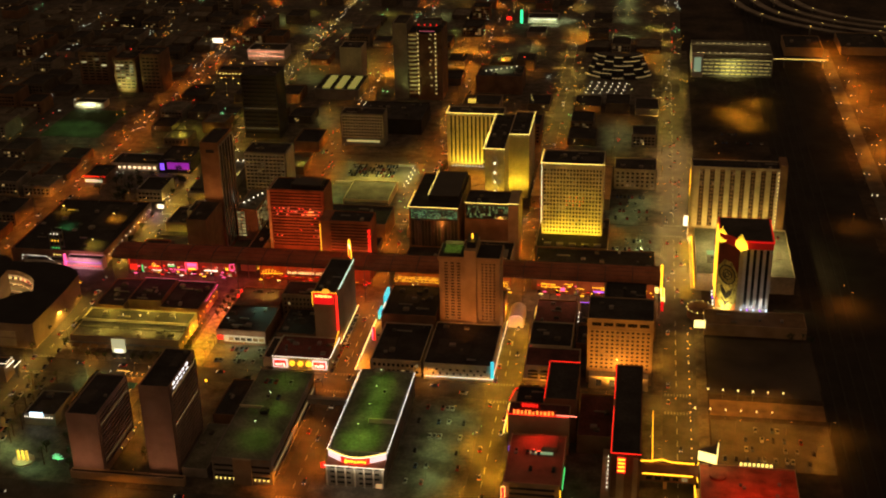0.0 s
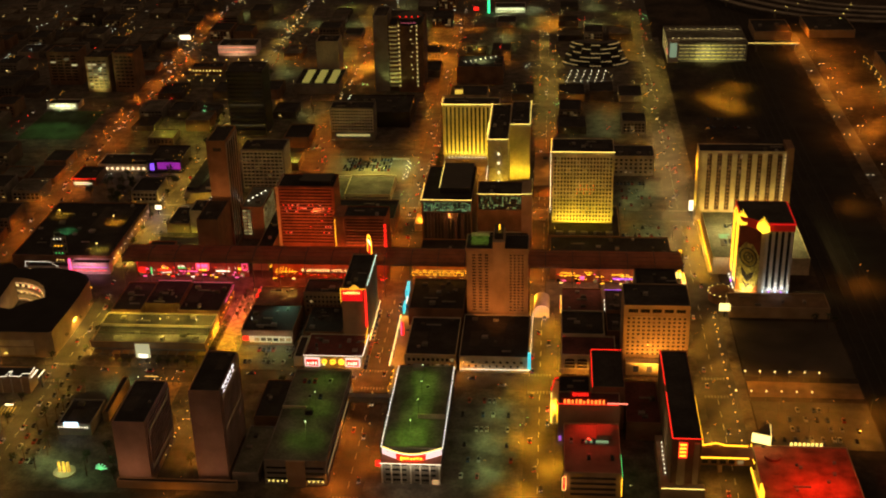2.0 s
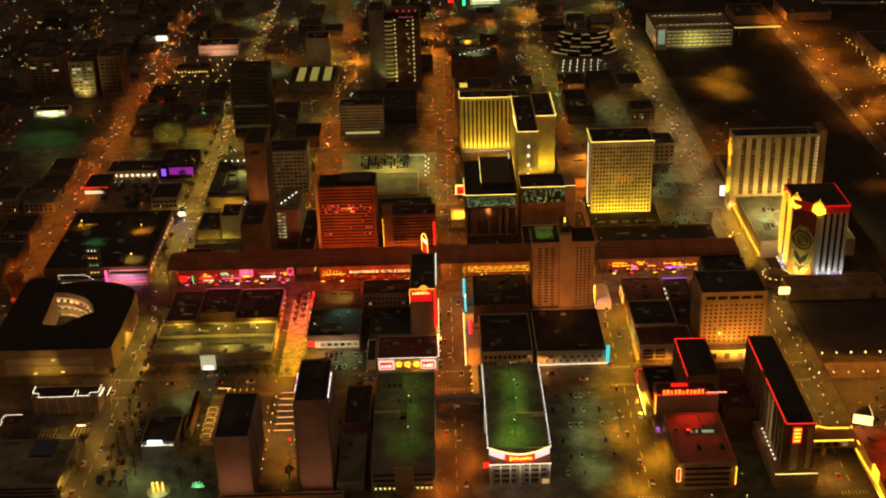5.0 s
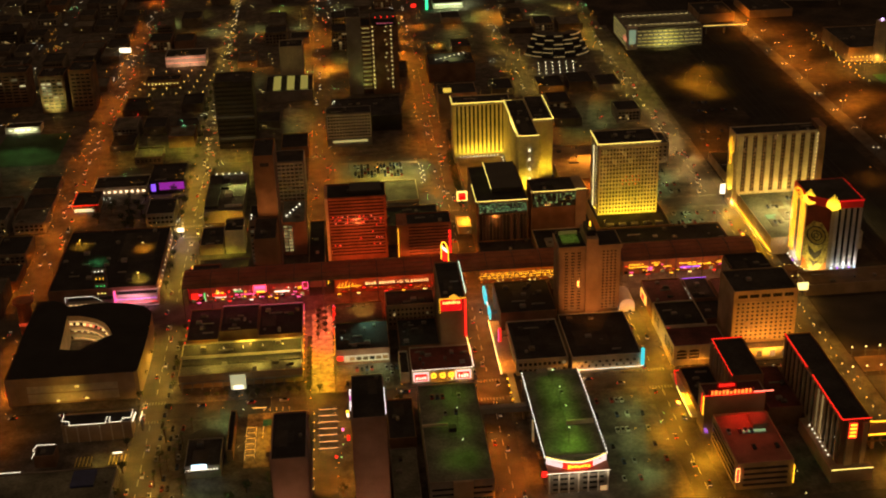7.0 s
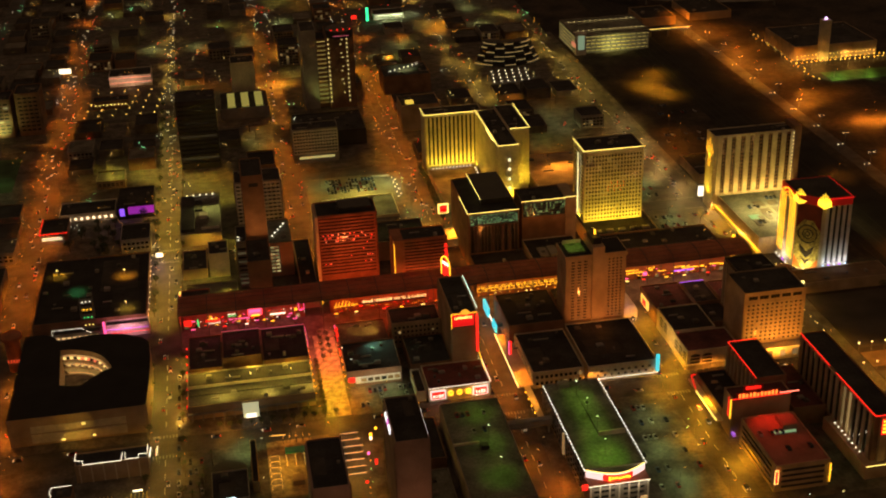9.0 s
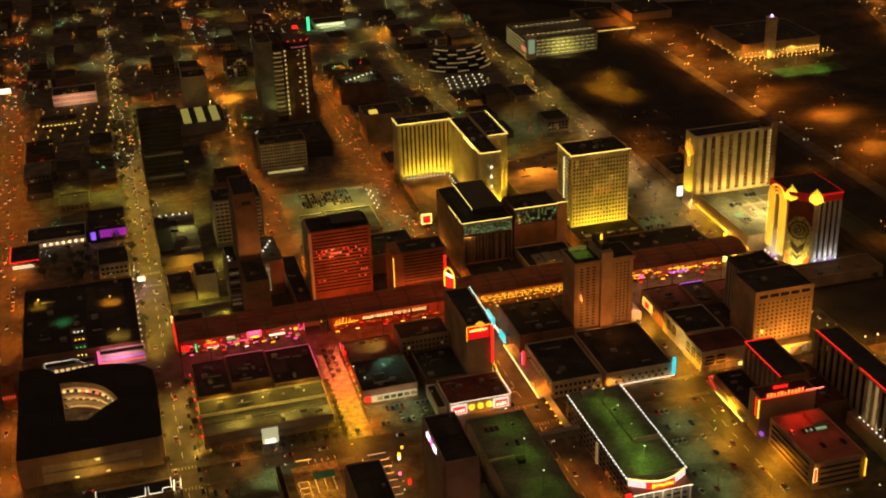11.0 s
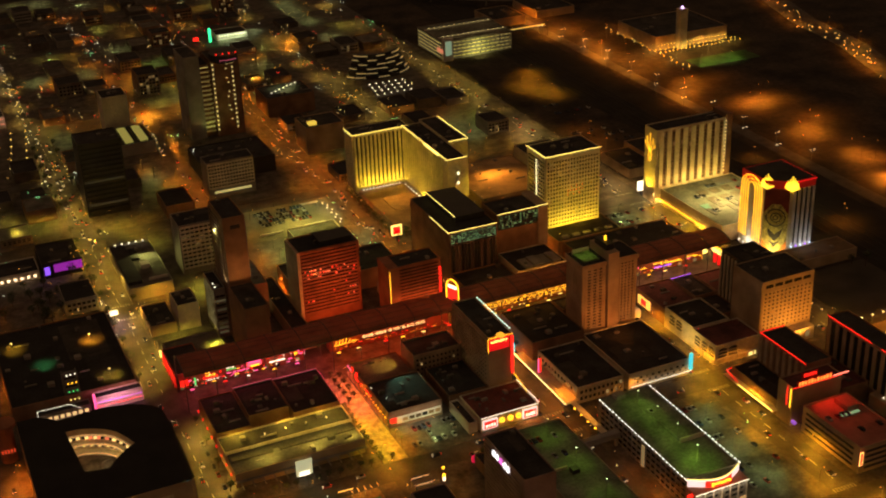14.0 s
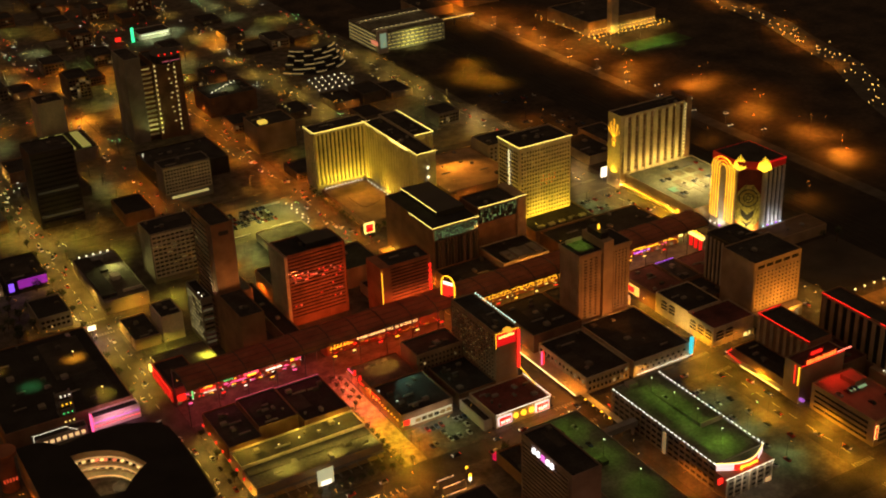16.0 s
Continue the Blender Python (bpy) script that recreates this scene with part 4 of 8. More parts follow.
strip("pavement", "dusty empty lot beside the railway", 47, 112, 668, 738, 0.08, mat("grey_dirt", (0.075, 0.062, 0.05), 0.95, vary=0.4, scale=0.03), 0.08)

s = thing("sign", "tall amber pylon sign by the railway street", "sign", (18.5, 797, 0))
panel("pole", s, 18.1, 18.9, 796.6, 797.4, 0, 5, STEEL)
panel("blade", s, 17.6, 19.4, 796.3, 797.7, 5, 22, NEON_AMBER)
panel("marquee", s, 14.5, 19.4, 791, 796, 3.6, 5.4, NEON_GOLD)
s = thing("wall_light", "amber light strip along the hotel pavement", "light", (14.5, 620, 0))
panel("strip", s, 14.2, 14.6, 588, 640, 2.6, 3.2, NEON_AMBER)
for k in range(6):
    panel("post", s, 14.3, 14.5, 589 + 10 * k, 589.3 + 10 * k, 0.1, 2.6, STEEL)
s = thing("stage_tent", "white barrel-roofed stage tent in the street", "tent", (-75, 746, 0))
bm = bmesh.new()
pts = [(-80 + 5 - 5 * math.cos(math.pi * i / 10), 5 + 4 * math.sin(math.pi * i / 10)) for i in range(11)]
for y0, y1 in ((737, 756),):
    fr = [bm.verts.new((x, y0, z)) for x, z in [(-80, 0)] + pts + [(-70, 0)]]
    bk = [bm.verts.new((x, y1, z)) for x, z in [(-80, 0)] + pts + [(-70, 0)]]
    bm.faces.new(fr), bm.faces.new(bk[::-1])
    for i in range(len(fr) - 1):
        bm.faces.new((fr[i + 1], fr[i], bk[i], bk[i + 1]))
part("canvas", bm, WHITE_WALL, s)
s = thing("poster", "yellow and red lit poster on a casino wall", "poster", (-62.6, 745, 0))
panel("board", s, -62.9, -62.2, 738, 752, 3, 9, glow("poster_yellow", (1.0, 0.6, 0.1), 1.0))
panel("red_patch", s, -63.1, -62.9, 742, 748, 4, 8, NEON_RED)
panel("foot", s, -62.8, -62.3, 744, 746, 0.1, 3, STEEL)

# ---- parking garages and twin plain towers ----
b = building("garage", "long parking garage with a green-lit roof deck", -157, -125.5, 558.4, 644, 16, GREY, DECK, category="garage")
for j in range(4):
    piece("slot", (0.3, 84, 1.3), GLASS_SOME, (-157.05, 600, 2.6 + 3.5 * j), b)
    piece("slot", (0.3, 84, 1.3), DARK, (-125.45, 600, 2.6 + 3.5 * j), b)
    for k in range(2):
        piece("slot", (11, 0.3, 1.2), GLASS_SOME, (-149 + 15.5 * k, 549.95, 2.2 + 3.2 * j), b)
panel("front_block", b, -157, -125.5, 550, 558.3, 0, 12.6, GREY)
panel("soffit", b, -157.2, -125.3, 549.8, 558.3, 12.6, 12.9, RUST)
for k in range(7):
    piece("column", (0.8, 0.6, 12.4), WHITE_WALL, (-156.4 + 5.05 * k, 549.8, 6.2), b)
panel("corner_shop", b, -130, -126.5, 549.2, 549.9, 0.3, 2.8, glow("corner_shop", (1.0, 0.6, 0.25), 0.4))
lamp("AREA", "tube_light", (-141, 547.6, 12.2), (1.0, 0.75, 0.45), 700, 31, (-141, 549.9, 5), 0.4)
for k in range(19):
    piece("column", (0.5, 0.9, 16), GREY, (-157.2, 558 + 4.6 * k, 8), b)
lit_row("light_bar", (-157.6, 557, 17.2), (-157.6, 643, 17.2), 26, (0.35, 1.8, 0.4), glow("chain_lamp", (1.0, 0.95, 0.8), 1.6), b)
lit_row("light_bar", (-124.9, 557, 17.2), (-124.9, 643, 17.2), 26, (0.35, 1.8, 0.4), MATS["chain_lamp"], b)
line_light("rim_light", [(-157 + 31.5 * i / 12, 558 - 6.4 * math.sin(math.pi * i / 12), 17.3) for i in range(13)], NEON_GOLD, b, 0.3)
bm = bmesh.new()
arc = [(-157 + 31.5 * k / 12, 557.8 - 6.4 * math.sin(math.pi * k / 12)) for k in range(13)]
prism(bm, arc[1:-1] + [(-125.6, 558.38), (-156.9, 558.38)], 15.4, 16.12)
part("curved_deck", bm, DECK, b, "rounded front of the roof deck")
bm = bmesh.new()
prism(bm, arc + [(x, y + 0.5) for x, y in arc[::-1]], 13, 16.9)
part("sign_band", bm, glow("pale_sign", (1.0, 0.78, 0.72), 0.9), b, "pale curved sign band under a gold rim")
bm = bmesh.new()
arc = [(-157 + 31.5 * k / 12, 557.5 - 6.4 * math.sin(math.pi * k / 12)) for k in range(3, 10)]
prism(bm, arc + [(x, y + 0.4) for x, y in arc[::-1]], 13.2, 16.6)
part("sign_face", bm, NEON_RED, b, "red sign face")
for i in range(7):
    piece("sign_stroke", (1.3, 0.4, 1.2 if i else 2.2), NEON_AMBER, (-146 + 1.7 * i, 550.75 + 0.12 * abs(i - 3), 14.8 + 0.15 * (i % 3)), b)
line_light("light_line", [(-157.5, 549.4, 12.6), (-125, 549.4, 12.6)], NEON_WHITE, b, 0.2)
panel("entry_sign", b, -160, -157.2, 552, 553, 9, 12, NEON_RED)
bm = bmesh.new()
v = [bm.verts.new(p) for p in ((-141, 588.2, 16.1), (-126.2, 588.2, 16.1), (-126.2, 640, 16.1), (-141, 640, 16.1), (-141, 588.2, 18.2), (-126.2, 588.2, 18.2))]
for f in ((3, 2, 1, 0), (0, 1, 5, 4), (4, 5, 2, 3), (0, 4, 3), (1, 2, 5)):
    bm.faces.new([v[q] for q in f])
part("ramp", bm, DECK, b, "sloping ramp on the roof deck")
panel("ramp_wall", b, -141.2, -126.1, 587.6, 588.2, 16.1, 18.9, CREAM)
for k in range(6):
    line_light("deck_rail", [(-156.3 + 6 * k, 643.6, 17.0), (-151.3 + 6 * k, 643.6, 17.0)], STEEL, b, 0.12)
panel("stair_head", b, -149, -143, 638, 643, 16.1, 18.5, GREY)
panel("corner_lamp", b, -158.2, -157.3, 596, 598, 1, 14, glow("stair_glow", (1.0, 0.7, 0.3), 0.15))
b = building("garage", "parking garage with a dim green roof deck", -218, -185, 545, 638, 15, GREY, DECK, category="garage")
for j in range(3):
    for k in range(2):
        piece("slot", (11.5, 0.3, 1.1), GLASS_SOME, (-211 + 19 * k, 544.95, 4.5 + 3.3 * j), b)
    piece("slot", (0.3, 86, 1.2), GLASS_SOME, (-184.95, 592, 3 + 3.5 * j), b)
panel("front_pier", b, -206, -196, 543.6, 545, 0, 15.9, TAN)
lit_row("lamp", (-217, 544.3, 3.2), (-186, 544.3, 3.2), 13, (0.7, 0.4, 0.7), NEON_GOLD, b)
panel("ramp_wall", b, -218, -204, 596, 597, 15.1, 16.6, CREAM)
panel("stair_head", b, -204, -200, 590, 594, 15.1, 17.5, DARK)
b = thing("footbridge", "long dark enclosed footbridge across the street", "bridge", (-171, 621, 0))
panel("deck", b, -184.8, -157.8, 619, 623, 6, 9.5, GREY)
panel("pier", b, -183, -182, 620, 622, 0, 6, GREY)
panel("pier", b, -160, -159, 620, 622, 0, 6, GREY)
b = building("hotel_tower", "plain mauve concrete hotel tower with a dark roof", -254.5, -238, 547, 588, 55, PINKISH, category="hotel", plant=1)
facade(b, "R", 549, 587, -238, 6, 53, 1, 20, PINKISH, GLASS_FEW, pier=0.02, band=0.55, deep=0.6, ribbon=True)
facade(b, "L", 549, 587, -254.5, 6, 53, 1, 20, PINKISH, GLASS_FEW, pier=0.02, band=0.55, deep=0.6, ribbon=True)
bm = bmesh.new()
for k, (y, w) in enumerate(((553, 3), (558, 3), (563, 3.2), (568, 2.5), (573, 3.4))):
    box(bm, -238.2, -237.6, y, y + w, 50.5, 54.5)
part("roof_sign", bm, glow("white_sign", (1, 0.93, 0.93), 1.5), b, "white glowing sign of plain bars")
for k, y in enumerate((576.6, 573.2, 565.4, 562.2)):
    bm = bmesh.new()
    ring(bm, (-255.1, y, 52.6), (0, 1, 0), (0, 0, 1), 1.25, 0.34, 16)
    part("roof_sign", bm, MATS["white_sign"], b, "white glowing round shape of a roof sign")
panel("roof_sign", b, -255.4, -254.8, 568, 570.6, 51.2, 54, glow("magenta_sign", (0.8, 0.15, 0.6), 1.2), "magenta glowing shape of a roof sign")
b = building("hotel_tower", "plain mauve concrete hotel slab with a dark roof", -295.5, -278, 542, 584, 38, PINKISH, category="hotel", plant=1)
facade(b, "R", 544, 583, -278, 5, 37, 1, 13, PINKISH, GLASS_FEW, pier=0.02, band=0.5, deep=0.6, ribbon=True)
facade(b, "L", 544, 583, -295.5, 5, 37, 1, 13, PINKISH, GLASS_FEW, pier=0.02, band=0.5, deep=0.6, ribbon=True)
building("podium", "low podium with lit shop fronts below plain towers", -296, -232, 538, 541.5, 4, TAN)
b = building("shop", "small dark-roofed shop beside an added red glow", -236, -221, 600, 640, 6, BROWN, plant=2)
# Domed shape added to glow where a dark red smear of light lies.
bm = bmesh.new()
cyl(bm, -234, 643, 0, 2.4, 2.2, 2.2, 16), cyl(bm, -234, 643, 2.4, 4.4, 2.2, 0.5, 16)
part("dome", bm, glow("dim_magenta", (0.8, 0.01, 0.08), 0.5), b, "added glowing dome for a smear of red light")
building("shop", "low shop with a green-lit yard", -236, -222, 547, 592, 5, GREY, DECK, plant=2)
# yellow-lit arcade and beams on the east side street
b = thing("arcade", "open steel arcade with short white and yellow light tubes", "arcade", (-303, 620, 0))
PALE_TUBE = glow("pale_tube", (1.0, 0.62, 0.14), 1.3)
panel("floor", b, -315, -290, 592, 645, 0.2, 0.3, mat("arcade_floor", (0.3, 0.2, 0.1), 0.7, vary=0.5, scale=0.3))
for k in range(5):
    line_light("light_tube", [(-305.5 + 3.6 * k, 640.4, 4.6), (-305.5 + 3.6 * k, 643.6, 4.6)], PALE_TUBE, b, 0.12)
    panel("post", b, -305.7 + 3.6 * k, -305.4 + 3.6 * k, 641.8, 642.1, 0.3, 4.5, STEEL)
line_light("light_tube", [(-312, 644.6, 4.6), (-304, 644.2, 4.6)], PALE_TUBE, b, 0.25)
panel("canvas_roof", b, -305.4, -293.8, 625.5, 631.6, 4.3, 4.6, mat("teal_canvas", (0.05, 0.3, 0.24), 0.7))
for k in range(3):
    line_light("light_tube", [(-305 + 4.8 * k, 613, 4.4), (-305 + 4.8 * k, 625, 4.4)], PALE_TUBE, b, 0.12)
    for y in (613, 624):
        panel("post", b, -305.1 + 4.8 * k, -304.9 + 4.8 * k, y, y + 0.2, 0.3, 4.3, STEEL)
for k in range(6):
    y = 594 + 5.4 * k
    for x in (-314, -308.8):
        line_light("light_tube", [(x, y, 4.4), (x, y + 3.6, 4.4)], PALE_TUBE, b, 0.12)
        panel("post", b, x - 0.1, x + 0.1, y + 1.7, y + 1.9, 0.3, 4.3, STEEL)
    line_light("light_tube", [(-313.6, y + 3.8, 4.4), (-309.2, y + 3.8, 4.4)], glow("dim_tube", (1.0, 0.6, 0.15), 0.7), b, 0.14)
panel("kiosk", b, -303, -297, 601, 607, 0.3, 3.4, BROWN)
b = thing("pergola", "row of pale beams over a side street", "pergola", (-269, 612, 0))
for k in range(7):
    panel("post", b, -274.2, -273.8, 598 + 6.5 * k, 598.4 + 6.5 * k, 0, 5, STEEL)
    # The beams themselves glow, in place of light falling on pale beams.
    line_light("beam", [(-274.4, 598.2 + 6.5 * k, 5), (-264, 598.2 + 6.5 * k, 5)], glow("beam_glow", (1.0, 0.66, 0.36), 0.9), b, 0.16)
for x, y, z0, z1, m_, d_ in ((-258, 631, 3, 7, NEON_WHITE, "stacked white and amber sign beside the pergola"), (-261, 617, 3, 6, glow("magenta_sign", (0.8, 0.15, 0.6), 1.2), "small magenta glowing sign on a post"), (-258, 608, 2.5, 8, NEON_RED, "slim red neon blade on a post"), (-265, 593, 2, 4, NEON_RED, "small red glowing sign on a post"), (-254, 641, 3, 5, NEON_AMBER, "small amber glowing sign on a post")):
    s = thing("sign", d_, "sign", (x, y, 0))
    panel("post", s, x - 0.15, x + 0.15, y - 0.15, y + 0.15, 0.1, z0, STEEL)
    panel("face", s, x - 0.7, x + 0.7, y - 0.3, y + 0.3, z0, z0 + (z1 - z0) * 0.6, m_)
    if z0 == 3 and z1 == 7:
        panel("upper_face", s, x - 0.8, x + 0.8, y - 0.32, y + 0.32, 5.5, 7.2, NEON_AMBER)
b = thing("lamp_row", "row of golden lamps beside the pergola", "lamps", (-277, 600, 0))
for k in range(9):
    panel("post", b, -277.1, -276.9, 564.4 + 8.9 * k, 564.6 + 8.9 * k, 0.1, 3.4, STEEL)
lit_row("lamp", (-277, 560, 3.6), (-277, 640, 3.6), 9, (0.45, 0.45, 0.5), NEON_GOLD, b)
b = building("shop", "small hall with a curved dark roof and a white sign", -345, -326, 586, 612, 7, GREY, plant=1)
bm = bmesh.new()
prism(bm, [(-335.5 + 9.5 * math.cos(a), 612 + 9.5 * math.sin(a)) for a in [math.pi * i / 12 for i in range(13)]], 0, 7.9)
part("apse", bm, DARK, b)
panel("sign", b, -341, -333, 585, 585.8, 6.5, 9, glow("blue_white", (0.6, 0.85, 1.0), 1.8))
bars(b, (-345, 585.4, 0), (-327, 585.4, 0), 5.6, 6.2, 12, NEON_WHITE, 7)
building("shop", "small dark shop beside the arcade", -324, -320.5, 600, 640, 6, BROWN)
s = thing("monument", "round fountain with three golden lit columns", "fountain", (-329, 550, 0))
bm = bmesh.new()
cyl(bm, -329, 550, 0, 1.2, 6, 6, 24)
part("basin", bm, TAN, s)
# Golden light on the columns is given as emission of the columns.
for k in range(3):
    bm = bmesh.new()
    cyl(bm, -331.5 + 2.5 * k, 550, 1.2, 7, 0.8, 0.7, 12)
    part("column", bm, glow("amber_column", (1.0, 0.5, 0.08), 0.45), s)
s = thing("sign", "green neon palm sign on a short post", "sign", (-308, 549, 0))
panel("post", s, -308.3, -307.7, 548.7, 549.3, 0, 4, STEEL)
for k in range(6):
    bm = bmesh.new()
    a = math.pi * (k / 5)
    tube(bm, (-308, 549, 4), (-308 + 3.2 * math.cos(a), 549, 4.5 + 3.0 * math.sin(a)), 0.3)
    part("frond", bm, glow("palm_green", (0.3, 1.0, 0.45), 0.5), s)
b = building("diner", "dark flat diner roof traced by white neon", -416, -378, 629, 641, 10.5, TAN, plant=0)
line_light("roof_light", [(-416.2, 641, 11.6), (-416.2, 633.5, 11.6), (-412, 632.5, 11.6), (-411.6, 628.6, 11.6), (-391.8, 628.6, 11.6), (-391.4, 635.5, 11.6)], NEON_WHITE, b, 0.17)
line_light("roof_light", [(-390, 635.5, 11.6), (-389.6, 629.2, 11.6), (-383, 629.2, 11.6), (-382.6, 632.6, 11.6), (-378.2, 632.6, 11.6), (-378.2, 641, 11.6)], NEON_WHITE, b, 0.17)
line_light("roof_light", [(-377.2, 631, 10), (-376.6, 640, 10)], NEON_WHITE, b, 0.4)
line_light("roof_light", [(-373.6, 633, 9), (-373.2, 642, 9)], NEON_WHITE, b, 0.3)
panel("fin_sign", b, -374, -373, 636, 638, 0.2, 8.8, STEEL)
for k in range(6):
    panel("wall_rib", b, -414 + 6.2 * k, -413.4 + 6.2 * k, 628.4, 629, 0, 10, CREAM)
panel("door_light", b, -386, -381, 610, 610.5, 3.4, 4.2, NEON_WHITE)
panel("porch_post", b, -383.7, -383.3, 610.1, 610.4, 0.2, 3.4, STEEL)
b = thing("pergola", "yellow painted beams over a diner forecourt", "pergola", (-392, 606, 0))
for k in range(5):
    for x in (-387, -405):
        panel("beam", b, x + 2 * k, x + 2 * k + 0.5, 600, 609, 3.2, 3.5, mat("yellow_paint", (0.6, 0.45, 0.12), 0.7))
        panel("post", b, x + 2 * k + 0.1, x + 2 * k + 0.4, 604, 604.3, 0.2, 3.2, STEEL)
# Added lamp over the forecourt beams, without a fixture.
lamp("SPOT", "floodlight", (-392, 606, 9), (1.0, 0.7, 0.12), 1800, 0.6, (-392, 604, 0), angle=140)
b = building("shop", "small dark shop with a white neon zigzag edge", -427, -416, 606, 616, 7, BROWN, category="shop", plant=1)
line_light("roof_light", [(-427.4, 604, 8.2), (-426.8, 609, 8.2), (-428, 611, 8.2), (-427.2, 616.2, 8.2), (-417, 616.2, 8.2)], NEON_WHITE, b, 0.15)
b = building("garage", "low parking garage with pale striped ramps", -445, -380, 548, 590, 8, GREY, DECK, plant=4, category="garage")
for j in range(3):
    piece("slot", (60, 0.3, 1.0), GLASS_SOME, (-412, 547.9, 1.8 + 2.3 * j), b)
line_light("parapet_light", [(-446, 590.4, 9.2), (-430, 590.4, 9.2)], NEON_WHITE, b, 0.16)
panel("blue_cover", b, -402, -390, 574, 588, 8.2, 9.4, mat("blue_tarpaulin", (0.04, 0.06, 0.2), 0.5))

# ---- casinos round the central side streets ----
b = building("hotel_tower", "brown hotel slab with rows of windows and a red sign", -199, -184, 697, 746, 39, TAN, category="hotel", plant=3)
facade(b, "R", 699, 745, -184, 5, 37, 16, 12, TAN, GLASS_FEW, pier=0.45, band=0.5, deep=0.4)
facade(b, "L", 699, 745, -199, 5, 37, 16, 12, TAN, panes("slab_glass", 0.3, (1.0, 0.6, 0.15), 0.1), pier=0.4, band=0.45, deep=0.4)
panel("sign_face", b, -199, -186, 696.3, 697, 31, 38.5, glow("deep_red", (0.9, 0.01, 0.01), 0.7), "red sign face")
line_light("sign_frame", [(-199.5, 696, 30), (-199.5, 696, 39.5), (-183.5, 696, 39.5)], NEON_AMBER, b, 0.2)
bars(b, (-198, 696, 0), (-187, 696, 0), 36, 37.6, 9, NEON_GOLD, 9)
panel("edge_sign", b, -184.6, -183.4, 695.6, 696.8, 13, 38, NEON_RED, "tall red neon edge strip")
bm = bmesh.new()
cyl(bm, -191, 697, 39.6, 41.2, 3, 1.2, 14)
part("sign_cap", bm, glow("cap_amber", (1.0, 0.45, 0.03), 0.9), b)
lit_row("bulb", (-183.2, 700, 40.2), (-183.2, 745, 40.2), 16, (0.5, 1.0, 0.6), glow("chain_cyan", (0.7, 1.0, 0.75), 1.5), b)
line_light("edge_light", [(-183.4, 695.6, 13), (-183.2, 680, 9.3)], NEON_AMBER, b, 0.25)
line_light("street_line", [(-182.4, 694, 4.5), (-182.4, 748, 5)], glow("warm_line", (1.0, 0.8, 0.3), 2.0), b, 0.25)
b = building("casino", "low casino with a red roof and bright painted signs", -219.5, -183, 666, 694, 8, CREAM, ROOF_RED, plant=10, category="casino")
lit_row("bulb", (-219.5, 665.6, 9.3), (-183, 665.6, 9.3), 22, (0.7, 0.4, 0.5), glow("warm_bulb", (1.0, 0.8, 0.6), 1.6), b)
lit_row("bulb", (-182.6, 666, 9.3), (-182.6, 694, 9.3), 16, (0.4, 0.8, 0.5), MATS["warm_bulb"], b)
for x in (-214, -189):
    panel("sign_frame", b, x - 4.5, x + 4.5, 665, 665.7, 2, 7.6, glow("white_frame", (1, 0.85, 0.75), 0.9))
    panel("sign_face", b, x - 3.8, x + 3.8, 664.7, 665, 2.6, 7, NEON_RED)
    bars(b, (x - 3.2, 664.5, 0), (x + 3.2, 664.5, 0), 3.6, 5.6, 4, NEON_WHITE, int(x))
for k in range(3):
    bm = bmesh.new()
    x = -206.5 + 5.2 * k
    ring(bm, (x, 665.3, 5), (1, 0, 0), (0, 0, 1), 1.3, 0.3, 14)
    part("round_sign", bm, NEON_AMBER, b)
b = building("hotel_annex", "old brick hotel annex with small windows", -231, -200, 733, 753, 17, TAN, plant=3)
facade(b, "F", -230, -201, 733, 3, 16, 11, 4, TAN, GLASS_FEW, pier=0.5, band=0.5, deep=0.3)
b = building("casino", "low casino with a dark roof and a lit yellow front", -264, -231, 693, 728, 10, BROWN, plant=9, category="casino")
panel("pink_sign", b, -263, -259.5, 692, 692.8, 4, 6.5, NEON_RED)
panel("white_front", b, -259, -232, 692.4, 692.8, 2.4, 6.8, WHITE_WALL)
lamp("AREA", "floodlight", (-247, 688, 8), (1.0, 0.85, 0.6), 700, 30, (-247, 692.4, 4), 0.5)
for k in range(6):
    piece("window", (3.2, 0.2, 2.2), GLASS_MOST, (-254 + 4 * k, 692.3, 4.6), b)
lit_row("wall_lamp", (-264.6, 695, 6), (-264.6, 727, 6), 9, (0.4, 0.7, 0.6), NEON_AMBER, b)
line_light("neon_line", [(-264.7, 718, 8), (-264.7, 727, 8)], NEON_RED, b, 0.3)
line_light("neon_line", [(-264.7, 733, 7), (-264.7, 745, 7)], NEON_RED, b, 0.25)
line_light("neon_line", [(-264.7, 749, 8.5), (-264.7, 757, 8.5)], NEON_PINK, b, 0.2)
building("casino", "low dark roof patch between hotels", -225, -200, 696, 731, 8, BROWN, plant=8)
b = building("casino", "low casino with a lamp-lit roof corner near the mall", -264, -233, 729.5, 756, 9, BROWN, ROOF_PALE, plant=4, category="casino")
for k in range(2):
    bm = bmesh.new()
    cyl(bm, -264.2, 742 + 7 * k, 8.5, 11, 1.1, 0.5, 10)
    part("neon_head", bm, NEON_RED, b, "red neon ornament over the street")
b = building("shop", "pale loading bay with a lit yard", -226, -220.5, 668, 694, 6, WHITE_WALL)
b = building("market_hall", "long low hall with a pale flat roof", -357, -284, 678, 697, 8, TAN, ROOF_PALE, plant=6)
panel("upper_roof", b, -356, -285, 690, 697, 8.2, 9.2, ROOF_PALE)
panel("eave", b, -357.5, -283.5, 676, 678, 4, 4.6, GREY)
for k in range(12):
    panel("beam", b, -355 + 6 * k, -354.4 + 6 * k, 670, 677.9, 3.6, 4.0, GREY)
